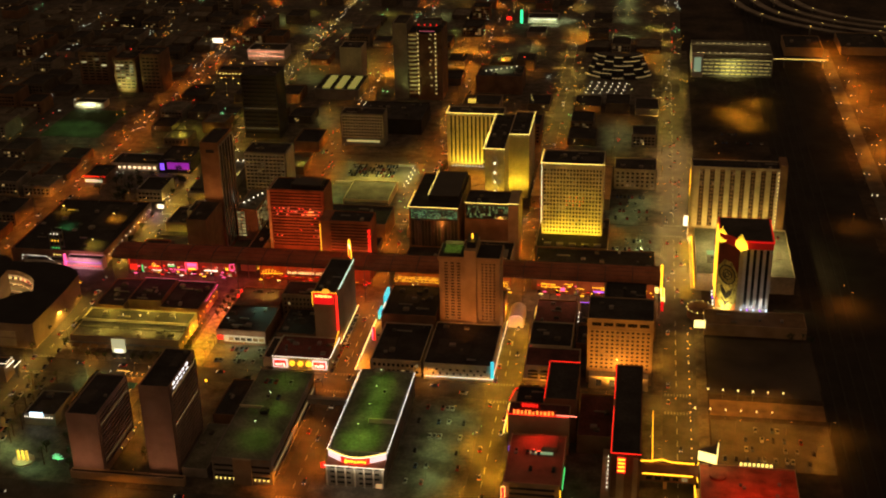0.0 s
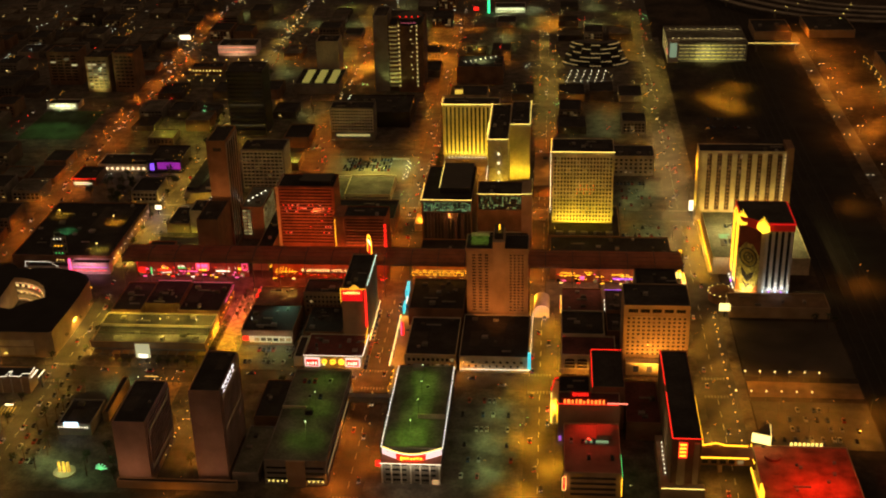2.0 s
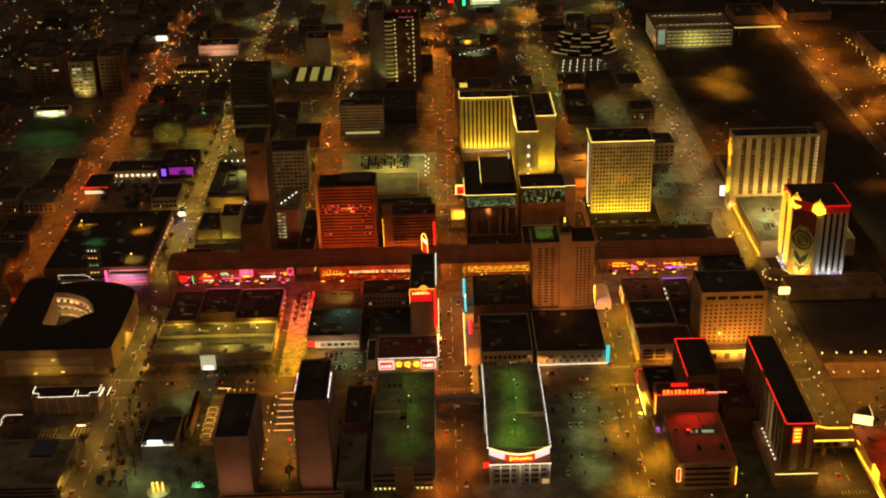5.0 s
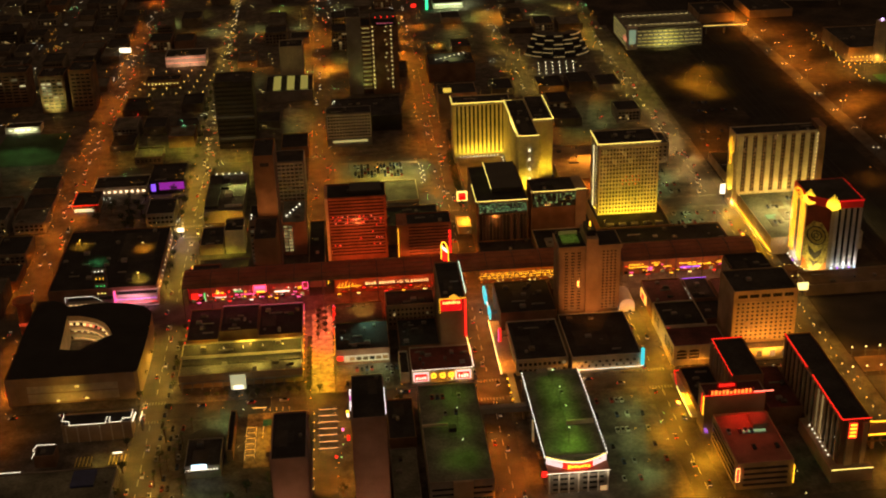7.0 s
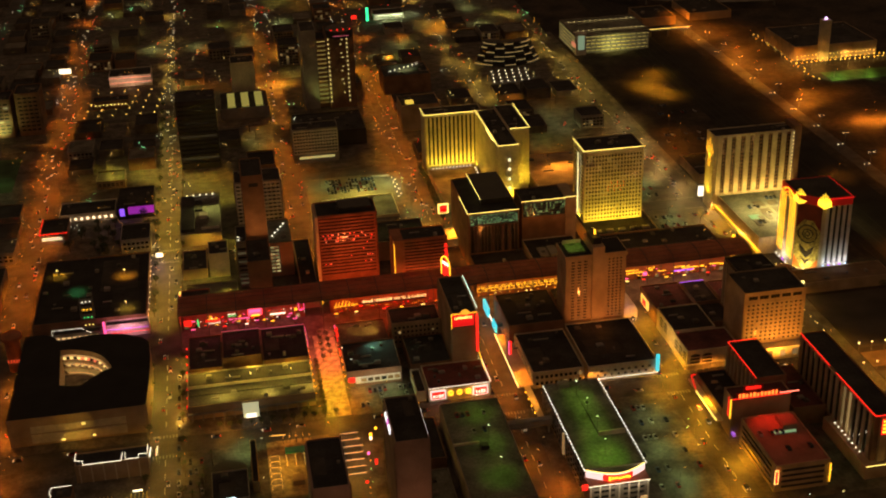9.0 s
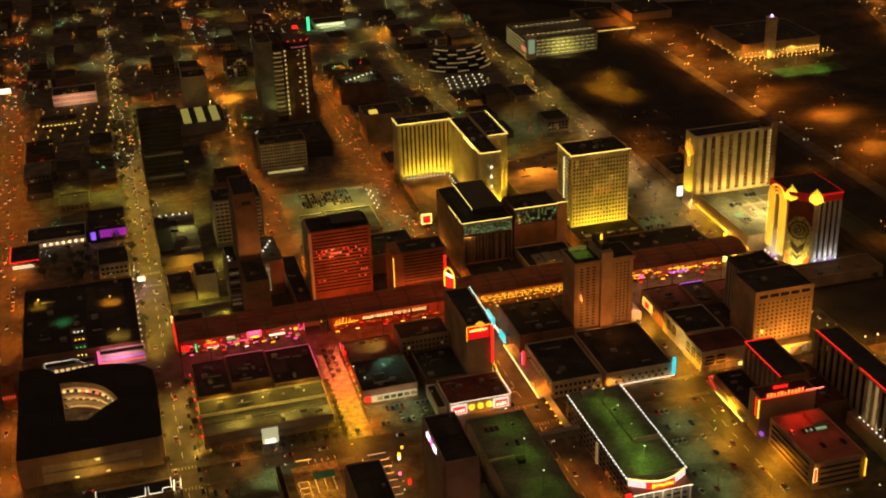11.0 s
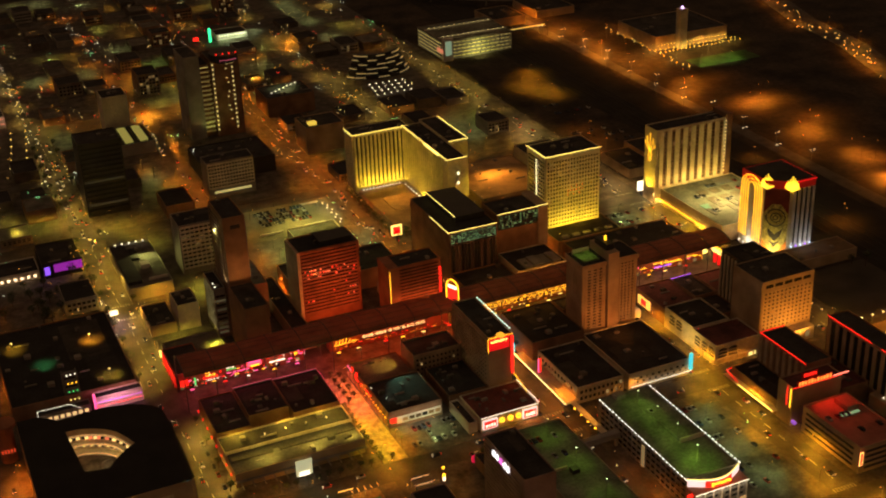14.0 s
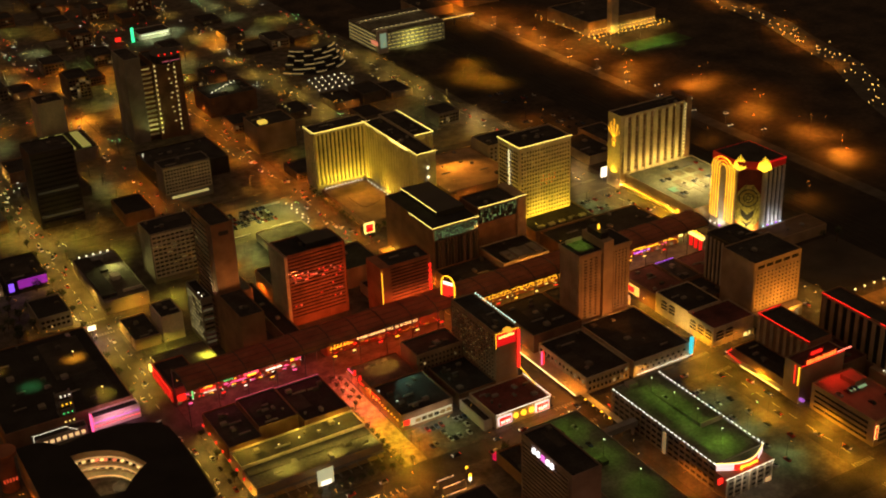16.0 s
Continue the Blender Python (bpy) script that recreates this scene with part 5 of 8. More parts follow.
b2 = building("market_hall", "long low hall with a bright yellow-lit parapet", -357, -284, 698, 714, 9.5, CREAM, ROOF, plant=6)
lit_row("roof_lamp", (-350, 706, 10.4), (-290, 706, 10.4), 5, (0.5, 0.5, 0.5), NEON_WHITE, b2)
s = thing("sign", "square white glowing banner on the hall front", "sign", (-321.5, 671, 0))
panel("screen", s, -326, -317, 670.6, 671.2, 2, 11.5, glow("pale_banner", (0.9, 0.88, 0.5), 0.38))
panel("bright_foot", s, -324.5, -318.5, 670.3, 670.6, 2, 4.5, NEON_WHITE)
panel("post", s, -322, -321, 671.2, 671.8, 0, 11, STEEL)
for k, (x0, x1, y0, y1, h) in enumerate(((-356, -336, 717, 757, 10), (-335.5, -312, 724, 757, 11.5), (-311.5, -284, 717, 757, 10.5))):
    bb = building("casino", "low casino with a dark patched roof beside the mall", x0, x1, y0, y1, h, BROWN, plant=7, category="casino")
    if k:
        line_light("parapet_light", [(x0, y1 - 0.2, h + 1.1), (x1, y1 - 0.2, h + 1.1)], glow("dim_pink", (1.0, 0.2, 0.3), 0.35), bb, 0.2)
lit_row("wall_lamp", (-283.4, 680, 5), (-283.4, 757, 6), 11, (0.4, 0.6, 0.5), NEON_AMBER, b2)
line_light("neon_line", [(-283.4, 730, 10), (-283.4, 757, 10)], NEON_PINK, b2, 0.14)
lit_row("wall_lamp", (-357.6, 680, 5), (-357.6, 757, 6), 8, (0.6, 1.2, 1.0), NEON_RED, b2)

# ---- the mall with its open fan-shaped court ----
b = thing("mall", "dark-roofed mall with an open fan-shaped court", "mall", (-418, 719, 0))
OCC.append((-456, -381, 671, 767))
court = [(-429, 704), (-423, 702.5), (-417, 701.5), (-411, 709), (-405, 715), (-400, 718.5), (-403, 727), (-407, 734.5), (-412.5, 740), (-418.5, 743.5), (-425, 746), (-432, 746.5)]
outer = [(-455, 671.5), (-381, 671.5), (-379, 673), (-378, 701), (-378, 727), (-379, 745), (-383, 751), (-388, 755), (-396, 759), (-404, 761), (-412, 762), (-420, 761.5), (-427, 760), (-434, 759.5), (-438, 765), (-444, 769), (-455, 769)]
bm = bmesh.new()
ring_o = [bm.verts.new((x, y, 18)) for x, y in outer]
ring_i = [bm.verts.new((x, y, 18)) for x, y in court]
low_o = [bm.verts.new((x, y, 0)) for x, y in outer]
low_i = [bm.verts.new((x, y, 0.3)) for x, y in court]
for i in range(len(outer)):
    bm.faces.new((low_o[i], low_o[(i + 1) % len(outer)], ring_o[(i + 1) % len(outer)], ring_o[i]))
for i in range(len(court)):
    bm.faces.new((ring_i[i], ring_i[(i + 1) % len(court)], low_i[(i + 1) % len(court)], low_i[i]))
part("wall", bm, TAN, b)
bm = bmesh.new()
eo = [bm.edges.new((bm.verts.new((outer[i][0], outer[i][1], 18.1)), bm.verts.new((outer[(i + 1) % len(outer)][0], outer[(i + 1) % len(outer)][1], 18.1)))) for i in range(len(outer))]
ei = [bm.edges.new((bm.verts.new((court[i][0], court[i][1], 18.1)), bm.verts.new((court[(i + 1) % len(court)][0], court[(i + 1) % len(court)][1], 18.1)))) for i in range(len(court))]
bmesh.ops.remove_doubles(bm, verts=bm.verts[:], dist=0.01)
bmesh.ops.triangle_fill(bm, use_beauty=True, edges=bm.edges[:])
bmesh.ops.recalc_face_normals(bm, faces=bm.faces[:])
part("roof", bm, mat("black_membrane", (0.012, 0.011, 0.011), 0.85, vary=0.5, scale=0.08), b, "dark flat roof round an open court")
bm = bmesh.new()
prism(bm, court, 0.3, 0.5)
part("court_floor", bm, PAVING, b)
for lvl, d in ((4.6, 7.5), (9.4, 5.0), (14.2, 2.5)):
    bm = bmesh.new()
    rim = [(x, y) for x, y in court[5:]]
    inner = [(x + (-419 - x) * d / 26, y + (724 - y) * d / 26) for x, y in rim]
    prism(bm, (rim + inner[::-1]), lvl, lvl + 0.5)
    bmesh.ops.recalc_face_normals(bm, faces=bm.faces[:])
    part("gallery", bm, CREAM, b)
    for k in range(len(rim) - 1):
        for f in (0.2, 0.5, 0.8):
            x, y = rim[k][0] + (rim[k + 1][0] - rim[k][0]) * f, rim[k][1] + (rim[k + 1][1] - rim[k][1]) * f
            x, y = x + (-419 - x) * 0.03, y + (724 - y) * 0.03
            hue = (k * 3 + int(f * 10) + int(lvl)) % 7
            piece("shop_light", (1.7, 0.5, 1.3), glow("shop_red", (1.0, 0.2, 0.1), 0.9) if hue == 0 else glow("court_glow", (1.0, 0.7, 0.25), 1.2) if hue < 4 else GLASS_DARK, (x, y, lvl - 1.6), b)
    line_light("gallery_light", [(x, y, lvl + 0.9) for x, y in inner], glow("gallery_tube", (1.0, 0.55, 0.2), 0.9), b, 0.16)
for x, y, m_ in ((-423, 712, WHITE_WALL), (-420, 716, CREAM), (-426, 718, WHITE_WALL)):
    panel("stall", b, x - 1.5, x + 1.5, y - 1.2, y + 1.2, 0.5, 3.4, m_)
lit_row("stall_light", (-428, 709, 3.8), (-415, 711, 3.8), 5, (1.1, 0.8, 0.7), glow("stall_lamp", (1.0, 0.92, 0.75), 2.2), b)
panel("teal_sign", b, -428.6, -428.1, 706, 709, 4, 9, glow("teal_sign", (0.1, 0.8, 0.6), 0.8))
bm = bmesh.new()
cyl(bm, -414, 722, 0.5, 7, 4.2, 4.2, 20), cyl(bm, -414, 722, 7, 8.4, 4.8, 2.0, 20)
part("kiosk", bm, DARK, b)
panel("facade_band", b, -443, -391, 670.6, 671.4, 2, 7.2, CREAM)
panel("facade_band", b, -443, -391, 670.9, 671.4, 8.2, 12.4, CREAM)
for x, z in ((-414, 11.5), (-409.5, 3.2), (-426, 2.6)):
    piece("wall_lamp", (2.0, 0.5, 0.5), NEON_GOLD, (x, 670.3, z), b)
line_light("neon_line", [(-380.4, 728, 6), (-380.4, 738, 12), (-380.4, 750, 10)], NEON_AMBER, b, 0.35)
line_light("neon_line", [(-380.4, 700, 7), (-380.4, 706, 11)], NEON_PINK, b, 0.4)
panel("door_light", b, -380.8, -380.3, 684, 686, 3, 8, NEON_CYAN)
panel("side_screen", b, -380.8, -380.2, 690, 720, 3, 6, GLASS_MOST)
bm = bmesh.new()
cyl(bm, -462, 762, 0, 22, 4.5, 4.5, 20), cyl(bm, -462, 762, 22, 24, 6.5, 6.5, 20)
t_ = thing("corner_tower", "round corner tower with a flared cap and red glow", "tower", (-462, 762, 0))
part("shaft", bm, RUST, t_)
lit_row("lamp", (-466, 757.4, 8), (-458, 757.4, 8), 5, (0.8, 0.5, 2), glow("tower_red", (1.0, 0.1, 0.03), 0.5), t_)

# ---- hall east of the mall canopy ----
b = building("casino", "sprawling dark-roofed hall with a pink-lit front", -455, -383, 797, 893, 10, BROWN, plant=16, category="casino")
lit_row("wall_lamp", (-382.4, 800, 6), (-382.4, 892, 6), 11, (0.3, 0.6, 0.6), glow("soft_lamp", (1.0, 0.7, 0.4), 2.5), b)
for x, y in ((-399, 858), (-445, 868), (-396, 809)):
    s = thing("roof_lamp", "short roof lamp glowing amber over a dark roof", "lamp", (x, y, 10.1), "roof lamps")
    panel("post", s, x - 0.1, x + 0.1, y + 0.5, y + 0.7, 10.1, 14.8, STEEL)
    panel("lamp_head", s, x - 0.4, x + 0.4, y - 0.2, y + 0.7, 14.8, 15.1, glow("roof_lamp_head", (1.0, 0.7, 0.2), 3.0))
for x, y in ((-440, 845), (-412, 830), (-432, 805)):
    panel("roof_hatch", b, x, x + 4, y + 7, y + 11, 10.1, 12, GREY)
b = building("shop_row", "two-storey shop row with pink and violet lit balconies", -409, -381.5, 789.5, 796.5, 8, WHITE_WALL, category="shop")
for j in range(3):
    panel("balcony", b, -409, -381.5, 788.3, 789.5, 2.4 + 2.6 * j, 3.0 + 2.6 * j, WHITE_WALL)
line_light("neon_line", [(-409, 788, 3.6), (-382, 788, 3.6)], NEON_RED, b, 0.15)
line_light("neon_line", [(-409, 788, 6.2), (-382, 788, 6.2)], NEON_VIOLET, b, 0.12)
panel("end_sign", b, -410.2, -409, 787.5, 789.5, 1, 12, NEON_PINK)
b = building("shop_row", "open steel frame shop front with white tubes", -442, -412, 789.5, 796.5, 5, GREY, category="shop")
line_light("frame_light", [(-442, 788, 6), (-442, 788, 10), (-424, 788, 10), (-418, 788, 6)], NEON_WHITE, b, 0.12)
lit_row("shop_light", (-441, 789.2, 2.6), (-413, 789.2, 2.6), 8, (2.2, 0.3, 2.2), glow("shop_glow", (1.0, 0.6, 0.25), 0.8), b)
b = thing("scaffold_tower", "steel zip line tower with coloured lamps", "tower", (-418, 800, 0))
for sx in (-424, -416):
    for sy in (797.5, 803):
        panel("leg", b, sx - 0.4, sx + 0.4, sy - 0.4, sy + 0.4, 0, 24, STEEL)
for j in range(4):
    panel("platform", b, -424.5, -415.5, 797, 803.5, 6 + 5.5 * j, 6.4 + 5.5 * j, STEEL)
    lit_row("lamp", (-423, 797, 7.2 + 5.5 * j), (-416, 797, 7.2 + 5.5 * j), 3, (0.7, 0.4, 0.7), (NEON_GOLD, NEON_GREEN, NEON_AMBER, NEON_WHITE)[j], b)

# ---- office group ----
b = building("office_tower", "tall narrow brown office tower with a lit side", -313.5, -299.7, 829, 862, 86, BROWN, category="office", plant=1)
panel("sign_plate", b, -309, -303, 828.6, 829, 79, 81.5, DARK)
facade(b, "L", 836, 861, -313.5, 4, 84, 1, 24, BROWN, GLASS_FEW, pier=0.02, band=0.5, deep=0.4, ribbon=True)
facade(b, "R", 830, 861, -299.7, 4, 84, 5, 1, GREY, GLASS_DARK, pier=0.3, band=0.02, deep=0.4)
building("office_tower", "dark square office block with plain walls", -315, -300, 791, 826, 42, BROWN, category="office", plant=2)
b = building("office_tower", "slim office wing with brightly lit ribbon windows", -321, -314, 841, 868, 34, GREY, category="office", plant=2)
facade(b, "F", -320.8, -314.2, 841, 2, 31, 1, 9, GREY, panes("dim_office_wing", 0.5, (1.0, 0.75, 0.35), 0.1), pier=0.05, band=0.5, deep=0.3, ribbon=True)
lit_row("roof_lamp", (-319.5, 841, 35), (-319.5, 852, 35), 2, (0.7, 0.7, 0.7), NEON_WHITE, b)
facade(b, "L", 842, 866, -321, 4, 33, 8, 9, GREY, panes("office_lit", 0.95, (1.0, 0.8, 0.3), 0.5), pier=0.2, band=0.45, deep=0.3)
b = building("office_tower", "pale office block with ribbon windows", -319, -284, 941, 966, 37, GREY, category="office", plant=3)
facade(b, "F", -318, -285, 941, 5, 36, 10, 10, WHITE_WALL, panes("dim_office", 0.22, (1.0, 0.65, 0.2), 0.08), pier=0.15, band=0.45, deep=0.5)
facade(b, "R", 942, 965, -284, 5, 36, 7, 10, WHITE_WALL, None, pier=0.15, band=0.45, deep=0.5)
b = building("office_tower", "tan office block with a lit roof terrace", -299.2, -283, 853, 894, 25, TAN, DECK, category="office", plant=3)
facade(b, "F", -298.6, -292, 853, 3, 24, 2, 8, TAN, MATS["office_lit"], pier=0.2, band=0.5, deep=0.3)
facade(b, "R", 854, 893, -283, 3, 24, 10, 8, TAN, MATS["office_lit"], pier=0.25, band=0.5, deep=0.3)
lit_row("roof_lamp", (-297, 862, 26.4), (-286, 886, 26.4), 5, (0.9, 0.9, 0.8), NEON_WHITE, b)
b = building("office_block", "plain cream windowless block", -341.5, -327.5, 862, 884, 17.5, CREAM, category="office", plant=3)
building("shop", "low shop with a pale terrace", -358, -323, 800, 840, 6, GREY, ROOF_PALE, plant=5)
b = building("garage", "low garage with bright lamps over its pale roof deck", -361.5, -331.5, 918, 992, 9, GREY, ROOF_PALE, category="garage", plant=5)
lit_row("roof_lamp", (-359, 991, 10.8), (-334, 991, 10.8), 5, (1, 1, 1), NEON_WHITE, b)
panel("raised_roof", b, -361, -351, 924, 988, 9.2, 11.6, ROOF)
panel("raised_roof", b, -350.5, -345, 962, 980, 9.2, 10.8, ROOF)
panel("roof_house", b, -347, -341, 946, 953, 9.2, 12.2, WHITE_WALL)
panel("parapet_wall", b, -346, -333, 926, 927.2, 9.2, 11, WHITE_WALL)
b = building("shop", "low pinkish shop with an orange-lit yard", -360, -343, 862, 894, 7, TAN, plant=4)
b = building("shop", "casino annex with a dark roof near the red hotel", -281, -269.5, 800, 890, 9, TAN, plant=3)
b = building("office_tower", "pale grey county office with a grid of windows", -267, -228, 1065, 1083, 30, GREY, category="office", plant=3)
facade(b, "F", -266, -229, 1065, 9, 29, 15, 7, WHITE_WALL, panes("dim_office", 0.3), pier=0.3, band=0.4, deep=0.5)
panel("lobby", b, -262, -232, 1064, 1065, 4.5, 6, glow("lobby_light", (1.0, 0.85, 0.3), 0.35), "bright lobby strip")
b = building("office_tower", "dark office tower with thin lit floors", -361, -328, 1076, 1104, 60, DARK, category="office", plant=3)
facade(b, "F", -360, -329, 1076, 4, 58, 1, 14, DARK, panes("dim_strip", 0.25, (1.0, 0.75, 0.35), 0.03), pier=0.02, band=0.5, deep=0.3, ribbon=True)
b = building("office_tower", "dim yellowish windowless block over a lit court", -312, -289, 1255, 1280, 36, CREAM, category="office", plant=2)
b = building("court_hall", "low hall with bright glowing bands on its roof", -325, -280, 1195, 1245, 10, GREY, category="office")
# Glowing slabs stand in for brightly lit bands of a terrace.
for k in range(3):
    panel("skylight", b, -318 + 13 * k, -311 + 13 * k, 1200, 1240, 10.1, 11.5, glow("skylight", (0.8, 0.72, 0.16), 0.22))
b = building("office_tower", "tall beige office slab with lit balconies on its edge", -245, -231, 1205, 1240, 76, GREY, category="office", plant=1)
b = building("office_tower", "tall office slab with a curved dark cap and lit windows", -221.5, -196, 1203, 1238, 70, BROWN, category="office", plant=0)
for j in range(15):
    z = 7 + 4.3 * j
    for x, w in ((-202.5, 1.3), (-220, 1.3)):
        piece("lit_window", (w, 0.3, 1.6), glow("landing", (1.0, 0.75, 0.25), 0.6), (x, 1202.9, z), b)
    if j % 3 and j > 1:
        piece("lit_window", (1.5, 0.3, 0.8), MATS["landing"], (-207 - 1.2 * (j % 2), 1202.9, z - 0.6), b)
bm = bmesh.new()
prism(bm, [(-208.7 + 12.5 * math.cos(a), 1206 + 15 * math.sin(a)) for a in [math.pi * 2 * i / 24 for i in range(24)]], 70.3, 77)
part("cap", bm, DARK, b, "dark curved roof cap")
line_light("cap_rim", [(-216, 1190.8, 73.5), (-208.7, 1190.6, 73.2), (-201, 1190.8, 73.5)], glow("dim_pink", (1.0, 0.2, 0.3), 0.35), b, 0.3)
lit_row("warning_lamp", (-220, 1196, 78), (-197, 1196, 78), 4, (1, 1, 1), NEON_RED, b)
b = building("office_wing", "recessed office wing with a lit balcony on each floor", -230.8, -221.7, 1209, 1236, 66, BROWN, category="office", plant=0)
for j in range(14):
    boxes("balcony", [(-230.6, -222, 1205.8, 1209, 5 + 4.3 * j, 5.5 + 4.3 * j), (-230.6, -222, 1205.6, 1205.8, 5 + 4.3 * j, 6.4 + 4.3 * j)], CREAM, b)
    piece("balcony_light", (7.4, 0.3, 0.5), glow("balcony_lamp", (1.0, 0.75, 0.2), 0.45), (-226.3, 1208.7, 8.4 + 4.3 * j), b)
# Added lamp for the brightness in the gap between the slabs.
lamp("SPOT", "floodlight", (-226, 1196, 5), (0.9, 0.95, 0.25), 5000, 0.8, (-226, 1207, 26), angle=100)
b = building("office_block", "low dark office below the tower", -262, -200, 1100, 1150, 14, DARK, category="office", plant=8)
b = building("office_block", "low office with a lit yellow roof hut", -165, -130, 1120, 1150, 24, TAN, category="office", plant=3)
# The whole hut glows, in place of lamplight on its walls.
panel("hut", b, -160, -153, 1125, 1131, 24.1, 26.5, glow("hut_glow", (1.0, 0.66, 0.08), 0.7))
b = thing("county_offices", "terraced curved offices with thin lit floors", "office", (-30, 1285, 0))
OCC.append((-90, 20, 1215, 1330))
for k in range(7):
    a0, a1 = radians(200 + 20 * k), radians(200 + 20 * k + 19.2)
    for j in range(6):
        ri, ro = 14, 36 - 2 * j
        bm = bmesh.new()
        prism(bm, [(-26 + ro * math.cos(a0), 1312 + ro * 0.75 * math.sin(a0)), (-26 + ro * math.cos(a1), 1312 + ro * 0.75 * math.sin(a1)), (-26 + ri * math.cos(a1), 1312 + ri * 0.75 * math.sin(a1)), (-26 + ri * math.cos(a0), 1312 + ri * 0.75 * math.sin(a0))], 4.0 * j, 4.0 * j + 3.8)
        part("storey", bm, DARK, b)
        for q in range(4):
            f = a0 + (a1 - a0) * (q + 0.5) / 4
            if (k * 7 + j * 3 + q * 5) % 5 < 3:
                piece("lit_window", (2.2, 1.0, 0.8), glow("county_light", (1.0, 0.75, 0.3), 0.16), (-26 + ro * math.cos(f), 1312 + ro * 0.75 * math.sin(f), 4.0 * j + 2.1), b)
for k in range(24):
    x, y = -56 + 7 * (k % 6) + 1.5 * (k // 6), 1228 + 11 * (k // 6)
    s = thing("lamp_post", "short lamp post with a white globe in a forecourt", "lamp", (x, y, 0), "white forecourt lamps")
    panel("post", s, x - 0.1, x + 0.1, y - 0.1, y + 0.1, 0.1, 4, STEEL)
    panel("globe", s, x - 0.4, x + 0.4, y - 0.4, y + 0.4, 4, 4.8, glow("globe_white", (1.0, 0.85, 0.5), 2.2))
b = building("garage", "long white-lit parking garage", 49, 131, 1308, 1372, 20, GREY, DECK, category="garage", plant=2)
for j in range(5):
    piece("lit_slot", (78, 0.4, 0.8), glow("garage_light", (0.95, 0.78, 0.25), 0.3), (90, 1307.9, 3 + 3.7 * j), b)
    for k in range(14):
        piece("slot_pier", (1.0, 0.5, 1.2), DARK, (54 + 5.6 * k + 1.2 * (j % 2), 1307.6, 3 + 3.7 * j), b)
    piece("lit_slot", (0.4, 60, 0.8), MATS["garage_light"], (48.9, 1340, 3 + 3.7 * j), b)
panel("stair_tower", b, 49, 60, 1304, 1308.4, 0, 24, WHITE_WALL)
panel("stair_glass", b, 51, 58, 1303.6, 1304, 6, 21, glow("stair_teal", (0.55, 0.8, 0.5), 0.25), "pale teal lit stair window")
panel("stair_glass", b, 48.6, 49, 1306, 1320, 8, 12, glow("stair_red", (1.0, 0.3, 0.15), 0.6), "red lit stair window")
for k in range(2):
    lit_row("roof_lamp", (52, 1318 + 36 * k, 22.5), (128, 1318 + 36 * k, 22.5), 13, (1.6, 0.7, 0.5), glow("garage_lamp", (1.0, 0.8, 0.3), 0.8), b)
    panel("roof_wall", b, 50, 130, 1319 + 36 * k, 1320 + 36 * k, 20.2, 22, WHITE_WALL)
b = thing("footbridge", "yellow-lit bridge from the garage to the railway land", "bridge", (160, 1346, 0))
panel("deck", b, 131.2, 190, 1344, 1350, 8, 9, GREY)
line_light("light_line", [(131.2, 1343.8, 10), (190, 1343.8, 10)], glow("bridge_tube", (1.0, 0.7, 0.15), 1.6), b, 0.35)
for x in (145, 165, 185):
    panel("pier", b, x, x + 1.5, 1346, 1348, 0, 8, GREY)
lamp("SPOT", "floodlight", (90, 1294, 8), (0.9, 0.85, 0.25), 9000, 1.0, (90, 1308, 4), angle=150)
b = building("office_block", "outlet hall with a square clock tower", 258, 348, 1225, 1300, 14, TAN, category="office", plant=6)
panel("clock_tower", b, 283, 292, 1218, 1226, 0, 42, CREAM)
panel("tower_lamp", b, 286.5, 288.5, 1221, 1223, 42, 44.5, glow("lilac", (0.8, 0.5, 1.0), 2))
lit_row("wall_lamp", (259, 1224, 5), (347, 1224, 5), 22, (0.7, 0.5, 0.7), NEON_GOLD, b)
strip("pavement", "lit green lawn before the outlet hall", 266, 340, 1154, 1182, 0.1, mat("lawn", (0.06, 0.12, 0.03), 0.9, vary=0.4, scale=0.1), 0.1)
b = building("mural_building", "dark building with a magenta and violet lit wall", -410, -382, 982, 1018, 11, DARK, category="shop", plant=3)
panel("lit_wall", b, -402, -382.4, 981.4, 981.9, 4, 10, glow("magenta_wall", (0.42, 0.03, 0.5), 0.5))
panel("lit_wall", b, -408.5, -405, 981.4, 981.9, 3, 9, glow("violet_wall", (0.3, 0.1, 1.0), 1.0))
b = building("shop_row", "row of shops with white lit arches", -455, -412, 985, 1010, 6, WHITE_WALL, category="shop", plant=3)
lit_row("arch_light", (-454, 984.6, 3), (-413, 984.6, 3), 9, (1.6, 0.4, 1.4), glow("soft_lamp", (1.0, 0.62, 0.3), 1.2), b)
strip("pavement", "floodlit green sports field", -558, -500, 1062, 1140, 0.25, mat("field", (0.05, 0.11, 0.045), 0.9, vary=0.5, scale=0.06), 0.05)
b = building("colonnade_hall", "two-storey hall with a pink and white lit colonnade", -434, -392, 1326, 1352, 11, WHITE_WALL, ROOF, category="hall", plant=3)
for j in range(2):
    line_light("colonnade_light", [(-434, 1325.4, 4.5 + 5 * j), (-392, 1325.4, 4.5 + 5 * j)], glow("rose_tube", (1.0, 0.4, 0.25), 0.9), b, 0.4)
for k in range(12):
    piece("column", (0.7, 0.7, 10), WHITE_WALL, (-432.5 + 3.6 * k, 1325.2, 5), b)
lamp("SPOT", "floodlight", (-413, 1312, 4), (1.0, 0.5, 0.3), 6000, 1.0, (-413, 1326, 7), angle=140)
s = thing("billboard", "white glowing roadside billboard on a tall post", "billboard", (-480, 1362, 0))
panel("post", s, -480.4, -479.6, 1361.6, 1362.4, 0, 8, STEEL)
